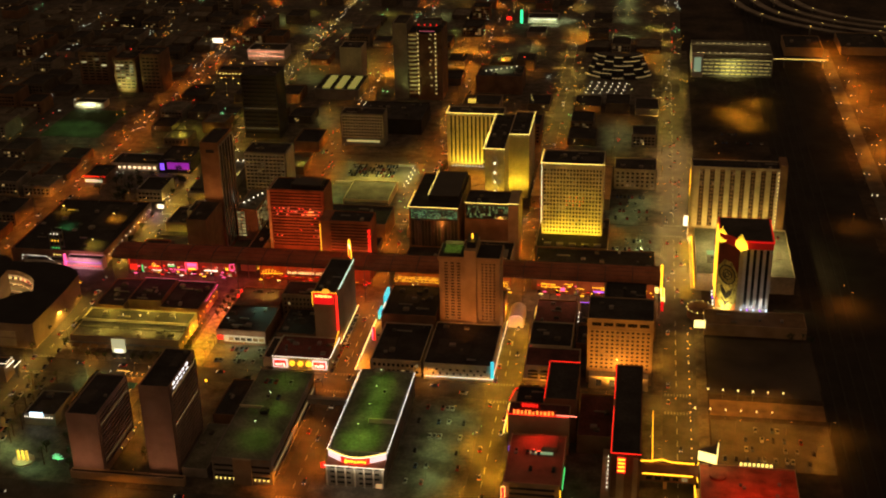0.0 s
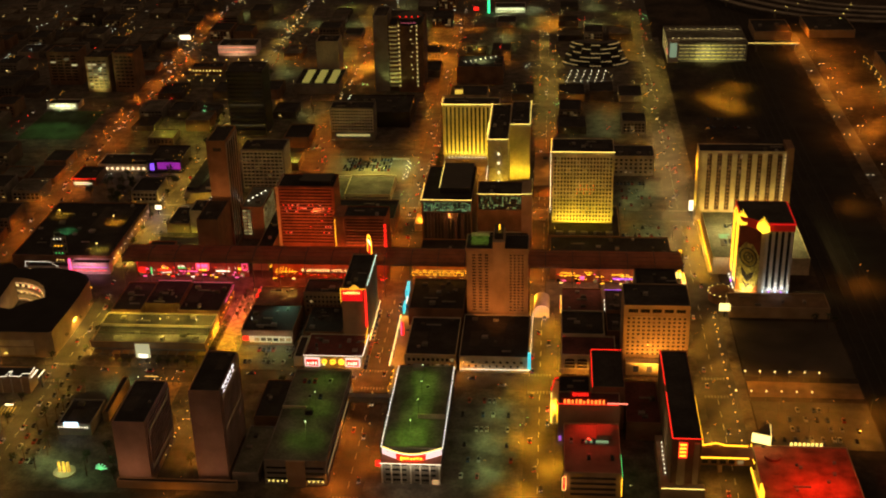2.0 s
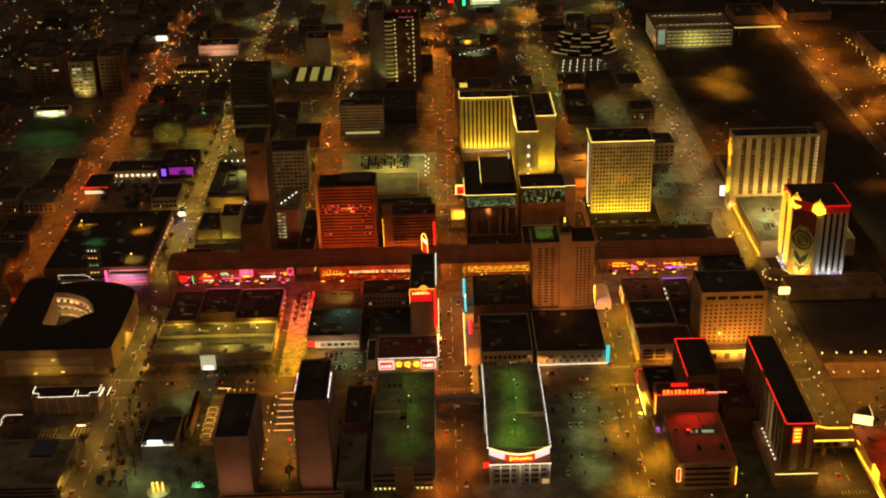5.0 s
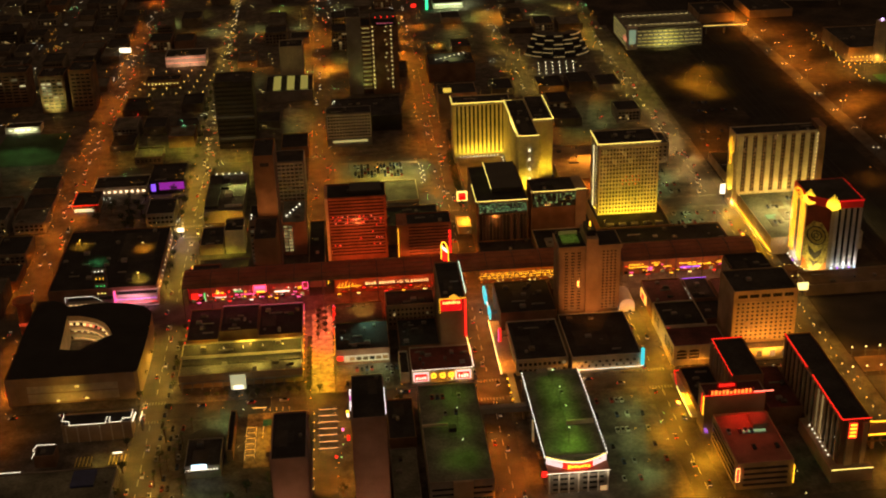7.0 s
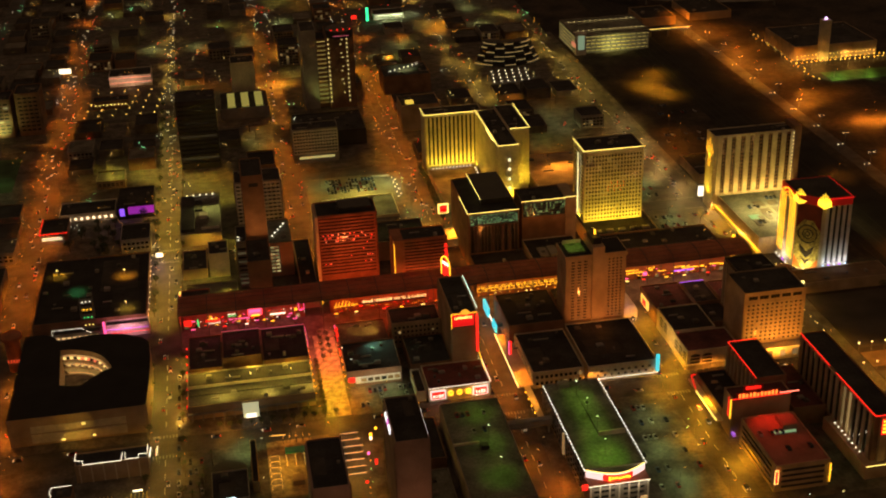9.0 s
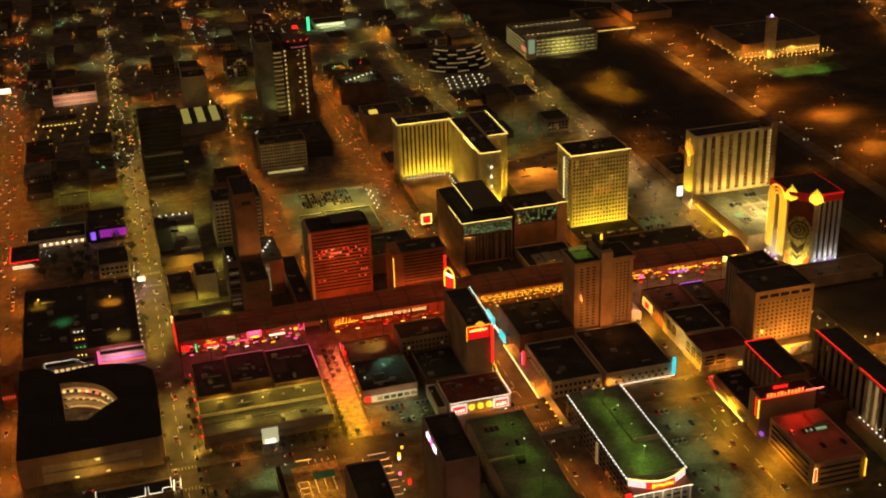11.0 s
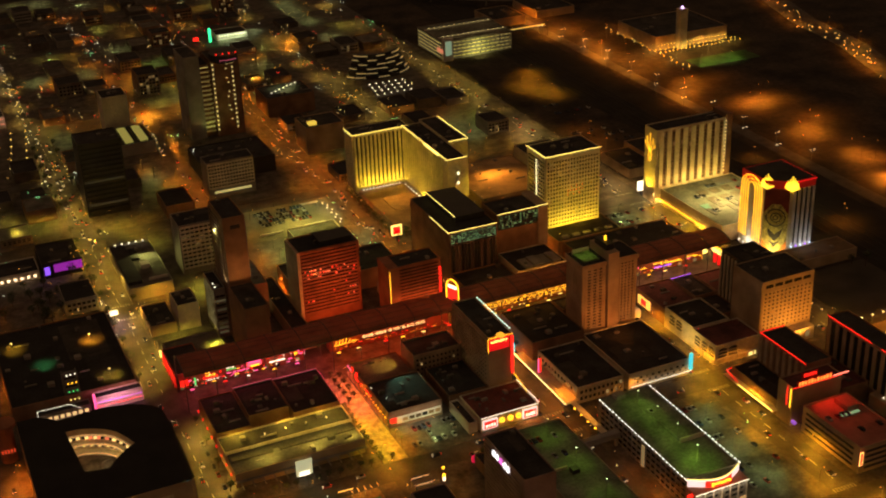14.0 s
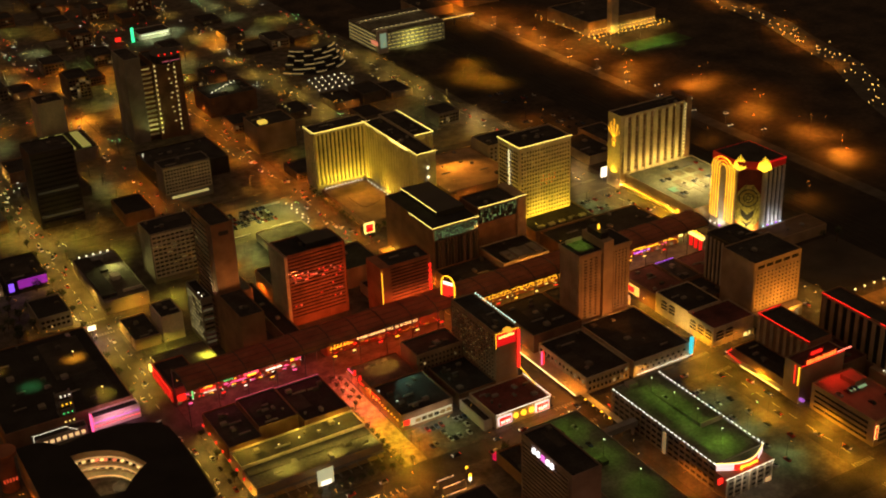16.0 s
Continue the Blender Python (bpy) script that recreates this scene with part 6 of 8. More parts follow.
panel("screen", s, -486, -474, 1361.5, 1362.5, 8, 13, NEON_WHITE)
strip("pavement", "lamp-lit parking lot with amber lamps", -456, -384, 1215, 1312, 0.24, ASPHALT, 0.05)
OCC.append((-456, -384, 1215, 1312))
for k in range(30):
    x, y = -452 + 13 * (k % 6) + 2.2 * (k // 6), 1222 + 18 * (k // 6)
    s = thing("lamp_post", "lamp post with an amber globe in a parking lot", "lamp", (x, y, 0), "amber lot lamps")
    panel("post", s, x - 0.1, x + 0.1, y - 0.1, y + 0.1, 0.2, 5, STEEL)
    panel("globe", s, x - 0.4, x + 0.4, y - 0.4, y + 0.4, 5, 5.8, glow("globe_amber", (1.0, 0.62, 0.12), 2.2))
b = building("office_block", "dark low hall between rows of lot lamps", -446, -412, 1256, 1272, 8, BROWN, plant=2, category="office")
lit_row("wall_lamp", (-445, 1255.6, 5), (-413, 1255.6, 5), 9, (1.2, 0.4, 0.8), NEON_GOLD, b)
for x0, x1, y0, y1, h, lit in ((-584, -551, 1222, 1246, 34, 0.05), (-536, -512, 1198, 1226, 36, 0.4), (-508, -486, 1200, 1228, 40, 0.04)):
    b = building("office_tower", "dark brown office block with a few lit windows", x0, x1, y0, y1, h, BROWN, category="office", plant=3)
    facade(b, "F", x0 + 2, x1 - 2, y0, 4, h - 2, 4, 9, BROWN, panes("office_lit_%d" % int(100 * lit), lit, (1.0, 0.85, 0.4), 0.7), pier=0.25, band=0.55, deep=0.4)
lamp("SPOT", "floodlight", (-524, 1188, 4), (0.8, 0.9, 0.25), 14000, 0.8, (-524, 1198, 12), angle=120)
b = building("pavilion", "low pavilion with a white-lit front beside the field", -560, -528, 1146, 1160, 5, WHITE_WALL, category="pavilion", plant=1)
lit_row("front_lamp", (-558, 1145.6, 3.4), (-530, 1145.6, 3.4), 5, (3.4, 0.4, 0.8), glow("pavilion_lamp", (1.0, 0.95, 0.6), 1.6), b)
lamp("SPOT", "floodlight", (-544, 1138, 5), (0.9, 1.0, 0.5), 6000, 0.8, (-544, 1146, 1), angle=140)
b = building("shop", "small corner shop edged in red neon", -466, -446, 953, 980, 6, BROWN, category="shop", plant=1)
line_light("neon_line", [(-466.4, 982, 6.2), (-466.4, 952.6, 6.2), (-446, 952.6, 6.2)], NEON_RED, b, 0.3)
panel("shop_front", b, -465, -450, 952.4, 952.9, 1, 3.4, glow("pale_front", (0.8, 1.0, 0.7), 0.5))
# Added red lamp stands in for neon spill on the pavement.
lamp("SPOT", "floodlight", (-472, 955, 5), (1.0, 0.04, 0.02), 5000, 0.6, (-470, 962, 0), angle=140)
b = building("office_block", "dark office with a cluttered lamp-lit roof", -166, -120, 1228, 1268, 18, BROWN, category="office", plant=7)
lit_row("roof_lamp", (-160, 1240, 19.6), (-126, 1262, 19.6), 7, (0.9, 0.9, 0.7), NEON_WHITE, b)
lamp("SPOT", "floodlight", (-143, 1248, 28), (0.85, 0.95, 0.35), 9000, 0.8, (-143, 1250, 18), angle=130)
b = building("filling_station", "brightly lit station canopy with a green sign", -140, -104, 1506, 1530, 6, WHITE_WALL, category="station", plant=0)
lit_row("canopy_lamp", (-138, 1505, 5), (-106, 1505, 5), 10, (2.0, 0.6, 0.8), glow("station_lamp", (0.95, 1.0, 0.7), 1.2), b)
panel("green_pylon", b, -149, -146, 1504, 1505, 0, 16, glow("station_green", (0.05, 1.0, 0.35), 1.4), "green glowing pylon sign")
panel("red_board", b, -166, -160, 1507, 1508, 3, 7, NEON_RED, "red glowing board")
for x, y in ((-130, 1498), (-112, 1500), (-95, 1520)):
    lamp("SPOT", "floodlight", (x, y, 10), (0.85, 1.0, 0.5), 6000, 0.8, (x, y + 1, 0), angle=140)
s = thing("billboard", "white glowing billboard facing the avenue", "billboard", (-377, 897, 0))
panel("post", s, -377.4, -376.6, 896.6, 897.4, 0, 4, STEEL)
panel("screen", s, -379.5, -374.5, 896.5, 897.5, 4, 7, NEON_WHITE)
lamp("SPOT", "floodlight", (-377, 893, 6.5), (1.0, 0.45, 0.75), 3500, 0.6, (-377, 890, 0), angle=150)
# bare concrete of the lamp-lit lot with its low pale walls
strip("pavement", "pale worn concrete of a lamp-lit parking lot", -262, -184, 968, 1026, 0.24, mat("lot_concrete", (0.17, 0.15, 0.1), 0.85, vary=0.4, scale=0.06), 0.05)
b = thing("lot_wall", "low white walls across the parking lot", "wall", (-220, 980, 0.2))
for x0, x1, y in ((-252, -234, 976), (-216, -199, 978), (-207, -192, 1018)):
    panel("wall", b, x0, x1, y, y + 1.2, 0.24, 1.5, WHITE_WALL)
b = thing("lamp_row", "row of small white lamps along the lot edge", "lamps", (-190, 990, 0.2))
for k in range(9):
    piece("globe", (0.7, 0.7, 0.7), NEON_WHITE, (-191.5 + 2.4 * (k % 2), 967 + 5 * k, 3.4), b)
    panel("post", b, -191.6 + 2.4 * (k % 2), -191.4 + 2.4 * (k % 2), 966.9 + 5 * k, 967.1 + 5 * k, 0.2, 3.1, STEEL)
b = building("canopy", "small bright yellow lit canopy beside the casino", -172, -158, 871, 892, 5, CREAM, mat("sandy_deck", (0.5, 0.33, 0.16)), category="canopy")
lamp("SPOT", "floodlight", (-167, 882, 12), (1.0, 0.72, 0.08), 9000, 0.6, (-165, 882, 5), angle=110)
b = thing("arcade", "covered walk with yellow lamps along the street", "arcade", (-161, 660, 0))
panel("roof", b, -163.2, -159.5, 626, 690, 3.6, 4.0, CREAM)
for k in range(9):
    panel("post", b, -163, -162.7, 627 + 7.5 * k, 627.3 + 7.5 * k, 0.1, 3.6, STEEL)
    piece("lamp", (0.6, 0.9, 0.4), glow("awning_lamp", AMBER, 5), (-163.5, 629 + 7.5 * k, 3.4), b)
b = thing("lamp_row", "string of white bollard lamps along the railway street", "lamps", (40, 660, 0))
for k in range(16):
    panel("post", b, 35.4, 35.6, 594 + 9.4 * k, 594.2 + 9.4 * k, 0.03, 3.0, STEEL)
    piece("globe", (0.5, 0.5, 0.5), glow("globe_gold", (1.0, 0.68, 0.2), 2.0), (35.5, 594.1 + 9.4 * k, 3.3), b)
# curved ramps of the far interchange
for k in range(4):
    bm = bmesh.new()
    r0, rows_ = 150 + 24 * k, []
    for i in range(15):
        a = radians(185 + 6.5 * i)
        rows_.append([bm.verts.new((330 + r * math.cos(a), 1640 + r * 0.9 * math.sin(a), z)) for r, z in ((r0, 7), (r0 + 9, 7), (r0 + 9, 8), (r0, 8))])
    for lo_, hi_ in zip(rows_, rows_[1:]):
        for q in range(4):
            bm.faces.new((lo_[q], lo_[(q + 1) % 4], hi_[(q + 1) % 4], hi_[q]))
    bm.faces.new(rows_[0]), bm.faces.new(rows_[-1][::-1])
    bmesh.ops.recalc_face_normals(bm, faces=bm.faces[:])
    road_ = thing("ramp", "curved concrete freeway ramp on piers", "ramp", (330, 1640, 0), "freeway ramps", "structure")
    part("deck", bm, GREY, road_)
    for i in range(1, 15, 3):
        a = radians(185 + 6.5 * i)
        x, y = 330 + (r0 + 4.5) * math.cos(a), 1640 + (r0 + 4.5) * 0.9 * math.sin(a)
        panel("pier", road_, x - 1, x + 1, y - 1, y + 1, 0, 7, GREY)
        piece("lamp", (0.8, 0.8, 0.6), NEON_GOLD, (x, y, 9), road_)
# pale-walled ramp building in the lamp-lit lot
b = building("garage", "curved pale ramp wall in a lamp-lit parking lot", -234, -197, 925, 966, 6, CREAM, ROOF_PALE, category="garage")
bm = bmesh.new()
prism(bm, [(-215 + 18 * math.cos(a), 925 + 9 * math.sin(a)) for a in [math.pi + math.pi * i / 14 for i in range(15)]], 0, 5)
part("apron", bm, ROOF_PALE, b)

# ---- the vaulted canopy over the pedestrian mall ----
CX0, CX1, CY, CW, CZ, CR = -361.0, 17.0, 775.0, 12.5, 24.0, 3.8
b = thing("mall_canopy", "long vaulted steel canopy over the pedestrian mall", "canopy", ((CX0 + CX1) / 2, CY, 0))
ARC = [(CY - CW * math.cos(math.pi * i / 14), CZ + CR * math.sin(math.pi * i / 14)) for i in range(15)]
for k in range(21):
    x0 = CX0 + 18 * k
    bm = bmesh.new()
    rows = []
    for x in (x0 + 0.25, x0 + 17.75):
        rows.append(([bm.verts.new((x, y, z)) for y, z in ARC], [bm.verts.new((x, y, z - 0.35)) for y, z in ARC]))
    for i in range(14):
        bm.faces.new((rows[0][0][i], rows[1][0][i], rows[1][0][i + 1], rows[0][0][i + 1]))
        bm.faces.new((rows[0][1][i + 1], rows[1][1][i + 1], rows[1][1][i], rows[0][1][i]))
    for r_ in rows:
        for i in range(14):
            bm.faces.new((r_[0][i], r_[0][i + 1], r_[1][i + 1], r_[1][i]))
    for i in (0, 14):
        bm.faces.new((rows[0][0][i], rows[0][1][i], rows[1][1][i], rows[1][0][i]))
    bmesh.ops.recalc_face_normals(bm, faces=bm.faces[:])
    part("vault_panel", bm, TIN, b)
for k in range(22):
    x = CX0 + 18 * k
    bm = bmesh.new()
    for (y0, z0), (y1, z1) in zip(ARC, ARC[1:]):
        tube(bm, (x, y0, z0 + 0.3), (x, y1, z1 + 0.3), 0.22)
    part("rib", bm, STEEL, b)
    for y in (CY - CW + 0.4, CY + CW - 0.4):
        panel("column", b, x - 0.22, x + 0.22, y - 0.22, y + 0.22, 0.1, CZ + 0.1, STEEL)
for y in (CY - CW, CY + CW):
    line_light("edge_truss", [(CX0, y, CZ), (CX1, y, CZ)], STEEL, b, 0.5)
for i in (2, 4, 6, 8, 10, 12):
    line_light("purlin", [(CX0, ARC[i][0], ARC[i][1] + 0.15), (CX1, ARC[i][0], ARC[i][1] + 0.15)], STEEL, b, 0.13)
rnd = random.Random(11)
DIM_RED, DIM_AMBER = glow("dim_red", (1.0, 0.06, 0.02), 0.5), glow("dim_amber", (1.0, 0.4, 0.03), 0.6)
# shop fronts along the far side of the mall, seen under the canopy edge
SIGNS = ((-360, -281, 7.5, 60, (NEON_RED, NEON_PINK, NEON_WHITE, NEON_RED, NEON_AMBER, NEON_PINK, DIM_RED)), (-263, -183, 3.6, 34, (NEON_RED, DIM_RED, DIM_AMBER)), (-165, -84, 2.6, 16, (DIM_AMBER, NEON_GOLD)), (-66, 14, 6.5, 34, (NEON_PINK, NEON_AMBER, NEON_AMBER, DIM_AMBER, DIM_RED)))
for x0, x1, top, count, cols in SIGNS:
    row = building("shop_row", "row of mall shop fronts with neon signs", x0, x1, 789.2, 790.4, 10.5, RUST, category="shop", rim=0.3, t=0.3)
    for k in range(count):
        x, z0 = x0 + (x1 - x0) * (k + rnd.random()) / count, rnd.uniform(0.6, top)
        w = rnd.choice((0.5, 0.8, 1.3, 2.4))
        panel("neon_sign", row, x, min(x + w, x1), 788.6, 788.9, z0, z0 + rnd.uniform(0.2, 0.65), rnd.choice(cols))
        if k % 5 == 0 and top > 5:
            panel("shop_window", row, x, min(x + 2.4, x1), 788.95, 789.15, 0.4, 2.6, GLASS_MOST)


def mall_sign(x, w, z, h, m_, label, n=0, y=787.6):
    s = thing("sign", label, "sign", (x, y, z), "mall signs")
    panel("bracket", s, x - 0.2, x + 0.2, y + 0.3, 789.3, z, z + 0.4, STEEL)
    if n:
        bars(s, (x - w / 2, y, 0), (x + w / 2, y, 0), z, z + h, n, m_, int(abs(x)))
    else:
        panel("face", s, x - w / 2, x + w / 2, y, y + 0.3, z, z + h, m_)
    return s


s = mall_sign(-313.5, 9, 5.5, 5, glow("pink_screen", (1.0, 0.08, 0.12), 1.6), "pink and white video screen over the mall")
panel("bright_field", s, -317, -310, 787.3, 787.6, 8, 10, NEON_PINK)
panel("amber_foot", s, -316, -310.5, 787.3, 787.6, 5.2, 6.2, NEON_AMBER)
mall_sign(-341, 9, 4.4, 1.4, NEON_RED, "red sign board over the mall shops")
mall_sign(-341, 6, 6.0, 1.0, NEON_AMBER, "amber lettered sign of plain bars", 5)
mall_sign(-340, 8, 3.0, 0.7, NEON_WHITE, "white lettered sign of plain bars", 7)
mall_sign(-328, 6, 6.5, 1.3, NEON_GREEN, "green lettered sign of plain bars", 5)
mall_sign(-328.5, 5, 8.0, 0.8, NEON_WHITE, "white lettered sign of plain bars", 5)
mall_sign(-299, 10, 4.5, 0.9, NEON_WHITE, "long white light strip over the shops")
mall_sign(-322, 10, 4.2, 0.5, NEON_PINK, "thin pink light strip over the shops")
mall_sign(-287, 2.2, 6.0, 1.8, NEON_AMBER, "small amber sign of plain bars", 3)
s = thing("sign", "pink neon loop sign over the corner", "sign", (-283, 787.6, 6))
line_light("loop", [(-285, 787.6, 6), (-285, 787.6, 10.5), (-281.5, 787.6, 11), (-281.5, 787.6, 6.5), (-285, 787.6, 6)], NEON_PINK, s, 0.22)
panel("bracket", s, -283.4, -283, 787.7, 789.3, 7, 7.5, STEEL)
mall_sign(-357, 5, 3, 4, glow("red_banner", RED, 1.0), "dim red banner at the mall entrance")
mall_sign(-350.5, 0.8, 2, 5, NEON_GREEN, "thin green upright tube")
s = thing("sign", "golden neon crest beside the letter sign", "sign", (-255, 787.6, 5), "mall signs")
for k in range(6):
    line_light("crest_tube", [(-261 + 2.2 * k, 787.5, 5.2), (-260 + 2.2 * k, 787.5, 9.4 - abs(k - 2) * 0.8)], NEON_AMBER, s, 0.2)
line_light("crest_tube", [(-262, 787.5, 5), (-246, 787.5, 5.6)], NEON_AMBER, s, 0.2)
panel("bracket", s, -255.2, -254.8, 787.7, 789.3, 6, 6.5, STEEL)
s = thing("sign", "long golden letter sign on the hotel front", "sign", (-222, 787.4, 6), "mall signs")
panel("bracket", s, -244, -201, 788.0, 789.3, 5.2, 5.5, STEEL)
PALE_GOLD = glow("pale_gold", (1.0, 0.66, 0.22), 1.3)
bars(s, (-243, 787.4, 0), (-223, 787.4, 0), 6, 7.8, 11, PALE_GOLD, 21)
cu = bpy.data.curves.new("letters", "FONT")
cu.body, cu.size, cu.extrude, cu.align_x = "HOTEL & CASINO", 2.7, 0.15, "CENTER"
cu.materials.append(PALE_GOLD)
tx = new("letters", cu)
tx.parent = s
tx.matrix_local = Matrix.Translation(Vector((-211, 787.3, 6)) - base_of(s)) @ pose(0, 0, 0, 90, 0, 0)
s = thing("light_garland", "golden garland of ring lamps along the casino front", "light", (-125, 787.6, 4))
for z in (4.4, 8.2):
    line_light("garland_line", [(-165, 787.6, z), (-85, 787.6, z)], glow("garland", (1.0, 0.55, 0.06), 0.8), s, 0.12)
panel("rail", s, -165, -85, 788, 789.2, 6, 6.2, STEEL)
for k in range(33):
    bm = bmesh.new()
    x = -164 + 2.4 * k
    ring(bm, (x, 787.5, 7.2 if k % 2 else 5.6), (1, 0, 0), (0, 0, 1), 0.9 if k % 4 else 1.4, 0.1, 12)
    part("ring_lamp", bm, NEON_AMBER, s)
for x, w, z, n in ((-58, 10, 7.5, 9), (-56, 14, 5.5, 12), (-44, 6, 8, 5), (-22, 12, 6.5, 10), (-14, 16, 5.2, 13), (2, 8, 6, 6), (-36, 6, 5, 5)):
    mall_sign(x, w, z, 0.8, NEON_AMBER, "small amber lettered sign of plain bars", n)
mall_sign(-20, 14, 3.4, 0.8, NEON_VIOLET, "violet light strip over the shops")
mall_sign(-48, 3, 3, 2.4, NEON_PINK, "small pink lit screen over the shops")
for k in range(24):
    x = -350 + 15 * k + rnd.uniform(-4, 4)
    if min(abs(x - c) for c in (-272, -174, -75)) < 8:
        continue
    c = (NEON_PINK, NEON_RED, NEON_WHITE, NEON_AMBER)[k % 4] if x < -270 else (NEON_AMBER, NEON_GOLD, NEON_RED)[k % 3]
    s = thing("kiosk", "small mall kiosk with a glowing sign board", "kiosk", (x, 783, 0.1), "mall kiosks")
    panel("stall", s, x - 1.2, x + 1.2, 782.4, 784, 0.1, 2.6, GREY)
    panel("board", s, x - 1.2, x + 1.2, 782.1, 782.4, 2.6, 3.2, c)
b = building("casino", "corner casino with red-lit walls at the mall entrance", -361, -342, 791, 826, 9, RUST, plant=4, category="casino")
panel("lit_wall", b, -361.6, -361.1, 791, 826, 1.5, 7.5, glow("red_wall", (0.8, 0.02, 0.01), 0.35), "red glowing wall panels")
line_light("neon_line", [(-361.8, 790.6, 8.8), (-361.8, 826, 8.8)], NEON_RED, b, 0.25)
for k in range(7):
    line_light("neon_line", [(-361.9, 793 + 5 * k, 1), (-361.9, 793 + 5 * k, 8.6)], NEON_RED, b, 0.12)
panel("corner_lamp", b, -362.4, -361.2, 827, 829, 4, 8, NEON_GOLD)

# ---- street lamps ----
proto = thing("street_lamp", "tall grey steel street lamp with a glowing head", "street lamp", (0, 0, 0), "street lamps")
bm = bmesh.new()
cyl(bm, 0, 0, 0, 9, 0.14, 0.08, 6)
tube(bm, (0, 0, 8.9), (2.2, 0, 9.3), 0.07)
box(bm, 1.65, 2.75, -0.34, 0.34, 9.36, 9.5)
post_ = part("pole", bm, STEEL, proto)
bm = bmesh.new()
box(bm, 1.7, 2.7, -0.3, 0.3, 9.22, 9.36)
part("lamp_head", bm, glow("sodium_head", (1.0, 0.5, 0.1), 2.0), post_)
LIGHTS = {}
N_LAMP = [0]
FAR_POSTS = []


def street_light(x, y, rz, colour, power, key, z=9.0, post=True):
    if key not in LIGHTS:
        d = bpy.data.lights.new(key, "SPOT")
        d.color, d.energy, d.shadow_soft_size = colour, power, 0.5
        d.spot_size, d.spot_blend = radians(148 if key.split("_")[0] == "far" else 136 if key.split("_")[0] in ("green", "lawn") else 164), 0.9 if key.split("_")[0] == "green" else 0.5
        LIGHTS[key] = d
    c, s_ = math.cos(radians(rz)), math.sin(radians(rz))
    if post and y > 1130:
        FAR_POSTS.append((x, y, c, s_))
    elif post:
        if N_LAMP[0]:
            copy_thing(proto, pose(x, y, 0.0, 0, 0, rz))
        else:
            proto.matrix_basis = pose(x, y, 0.0, 0, 0, rz)
        N_LAMP[0] += 1
    l = new("street_light", LIGHTS[key])
    l.location = (x + 2.1 * c, y + 2.1 * s_, z)


for x in NS[3:]:
    for n in range(52):
        y = 440 + n * 26 + (x % 3) * 4
        if 754 < y < 796 or y > 1740 or x < -470 and (y < 600 or y > 900):
            continue
        side = 1 if n % 2 else -1
        far = y > 1100
        if x == 28:
            key, c, p = ("pale", (1.0, 0.56, 0.16), 11000) if y > 760 else ("pale_dim", (1.0, 0.42, 0.04), 8000)
        elif x == -370:
            key, c, p = ("warm", (1.0, 0.55, 0.07), 12500) if y > 665 else ("warm_dim", (1.0, 0.5, 0.07), 7000)
        elif x == -75 and y < 760:
            key, c, p = "amber", (1.0, 0.42, 0.015), 16000
        elif x == -174 and y < 760:
            key, c, p = "orange", (1.0, 0.22, 0.012), 11500
        elif x == -272 and y < 660:
            key, c, p = "sodium_dim", (1.0, 0.3, 0.02), 8500
        else:
            key, c, p = "sodium", (1.0, 0.22, 0.012), 15000
        if key == "sodium" and 790 < y < 1100:
            key, p = "sodium_bare", 11000
        if far:
            key, c, p = ("far_pale", (1.0, 0.6, 0.1), 9500) if x in (28, -370, -75) else ("far", (1.0, 0.25, 0.012), 13500) if x > -400 else ("far_east", (1.0, 0.22, 0.01), 14500)
        if y > 1330 and n % 2 or y > 1500 and n % 4:
            continue
        if far and n % 5 == 2:
            key, p = key + "_dim", p * 0.35
        street_light(x + side * 9, y, 180 if side > 0 else 0, c, p, key)
for y in (654, 905, 1035, 1165, 1300):
    for n in range(15):
        x = -520 + 36 * n + (y % 7)
        if min(abs(x - c) for c in NS) < 12 or x > 20 or -300 < x < -230 and 530 < y < 600:
            continue
        street_light(x, y + (9 if n % 2 else -9), -90 if n % 2 else 90, (1.0, 0.33, 0.03), (4500 if y < 800 else 4600) if x > -372 else 1300, ("cross" if y < 800 else "cross_far") if x > -372 else "cross_dim")
for n in range(6):
    street_light(-272 + (6.5 if n % 2 else -6.5), 668 + 17 * n, 180 if n % 2 else 0, (0.92, 0.68, 0.02) if n < 3 else (1.0, 0.13, 0.07), 6000 if n < 3 else 13000, "yellow" if n < 3 else "pinkish")
# lot lamps: green-white over the car parks
for x, y, z in ((-145, 570, 26), (-143, 591, 26), (-143, 610, 26), (-144, 628, 26), (-201, 566, 26), (-201, 596, 26), (-201, 626, 26)):
    street_light(x, y, 0, (0.5, 1.0, 0.08), (4700 if y < 580 else 1800) if x > -160 else 1300, ("green_front" if y < 580 else "green_lot") if x > -160 else "green_dim", z, False)
    s = thing("deck_lamp", "slim pole lamp on a parking deck", "lamp", (x + 2.1, y, z - 6), "deck lamps")
    panel("pole", s, x + 2.0, x + 2.2, y - 0.1, y + 0.1, (16.1 if x > -160 else 15.1), z + 0.2, STEEL)
    panel("lamp_head", s, x + 1.8, x + 2.4, y - 0.25, y + 0.25, z + 0.3, z + 0.5, glow("green_head", (0.8, 1.0, 0.5), 3))
for x, y in ((-244, 680), (-8, 858), (2, 882), (-10, 930), (4, 958), (-105, 560), (-105, 590), (-100, 622), (-250, 1010), (-215, 1012), (-190, 1005), (-250, 950), (-185, 940), (-345, 560), (-330, 640)):
    street_light(x, y, 0, (0.66, 0.9, 0.3), 3600, "lot", 9.0)
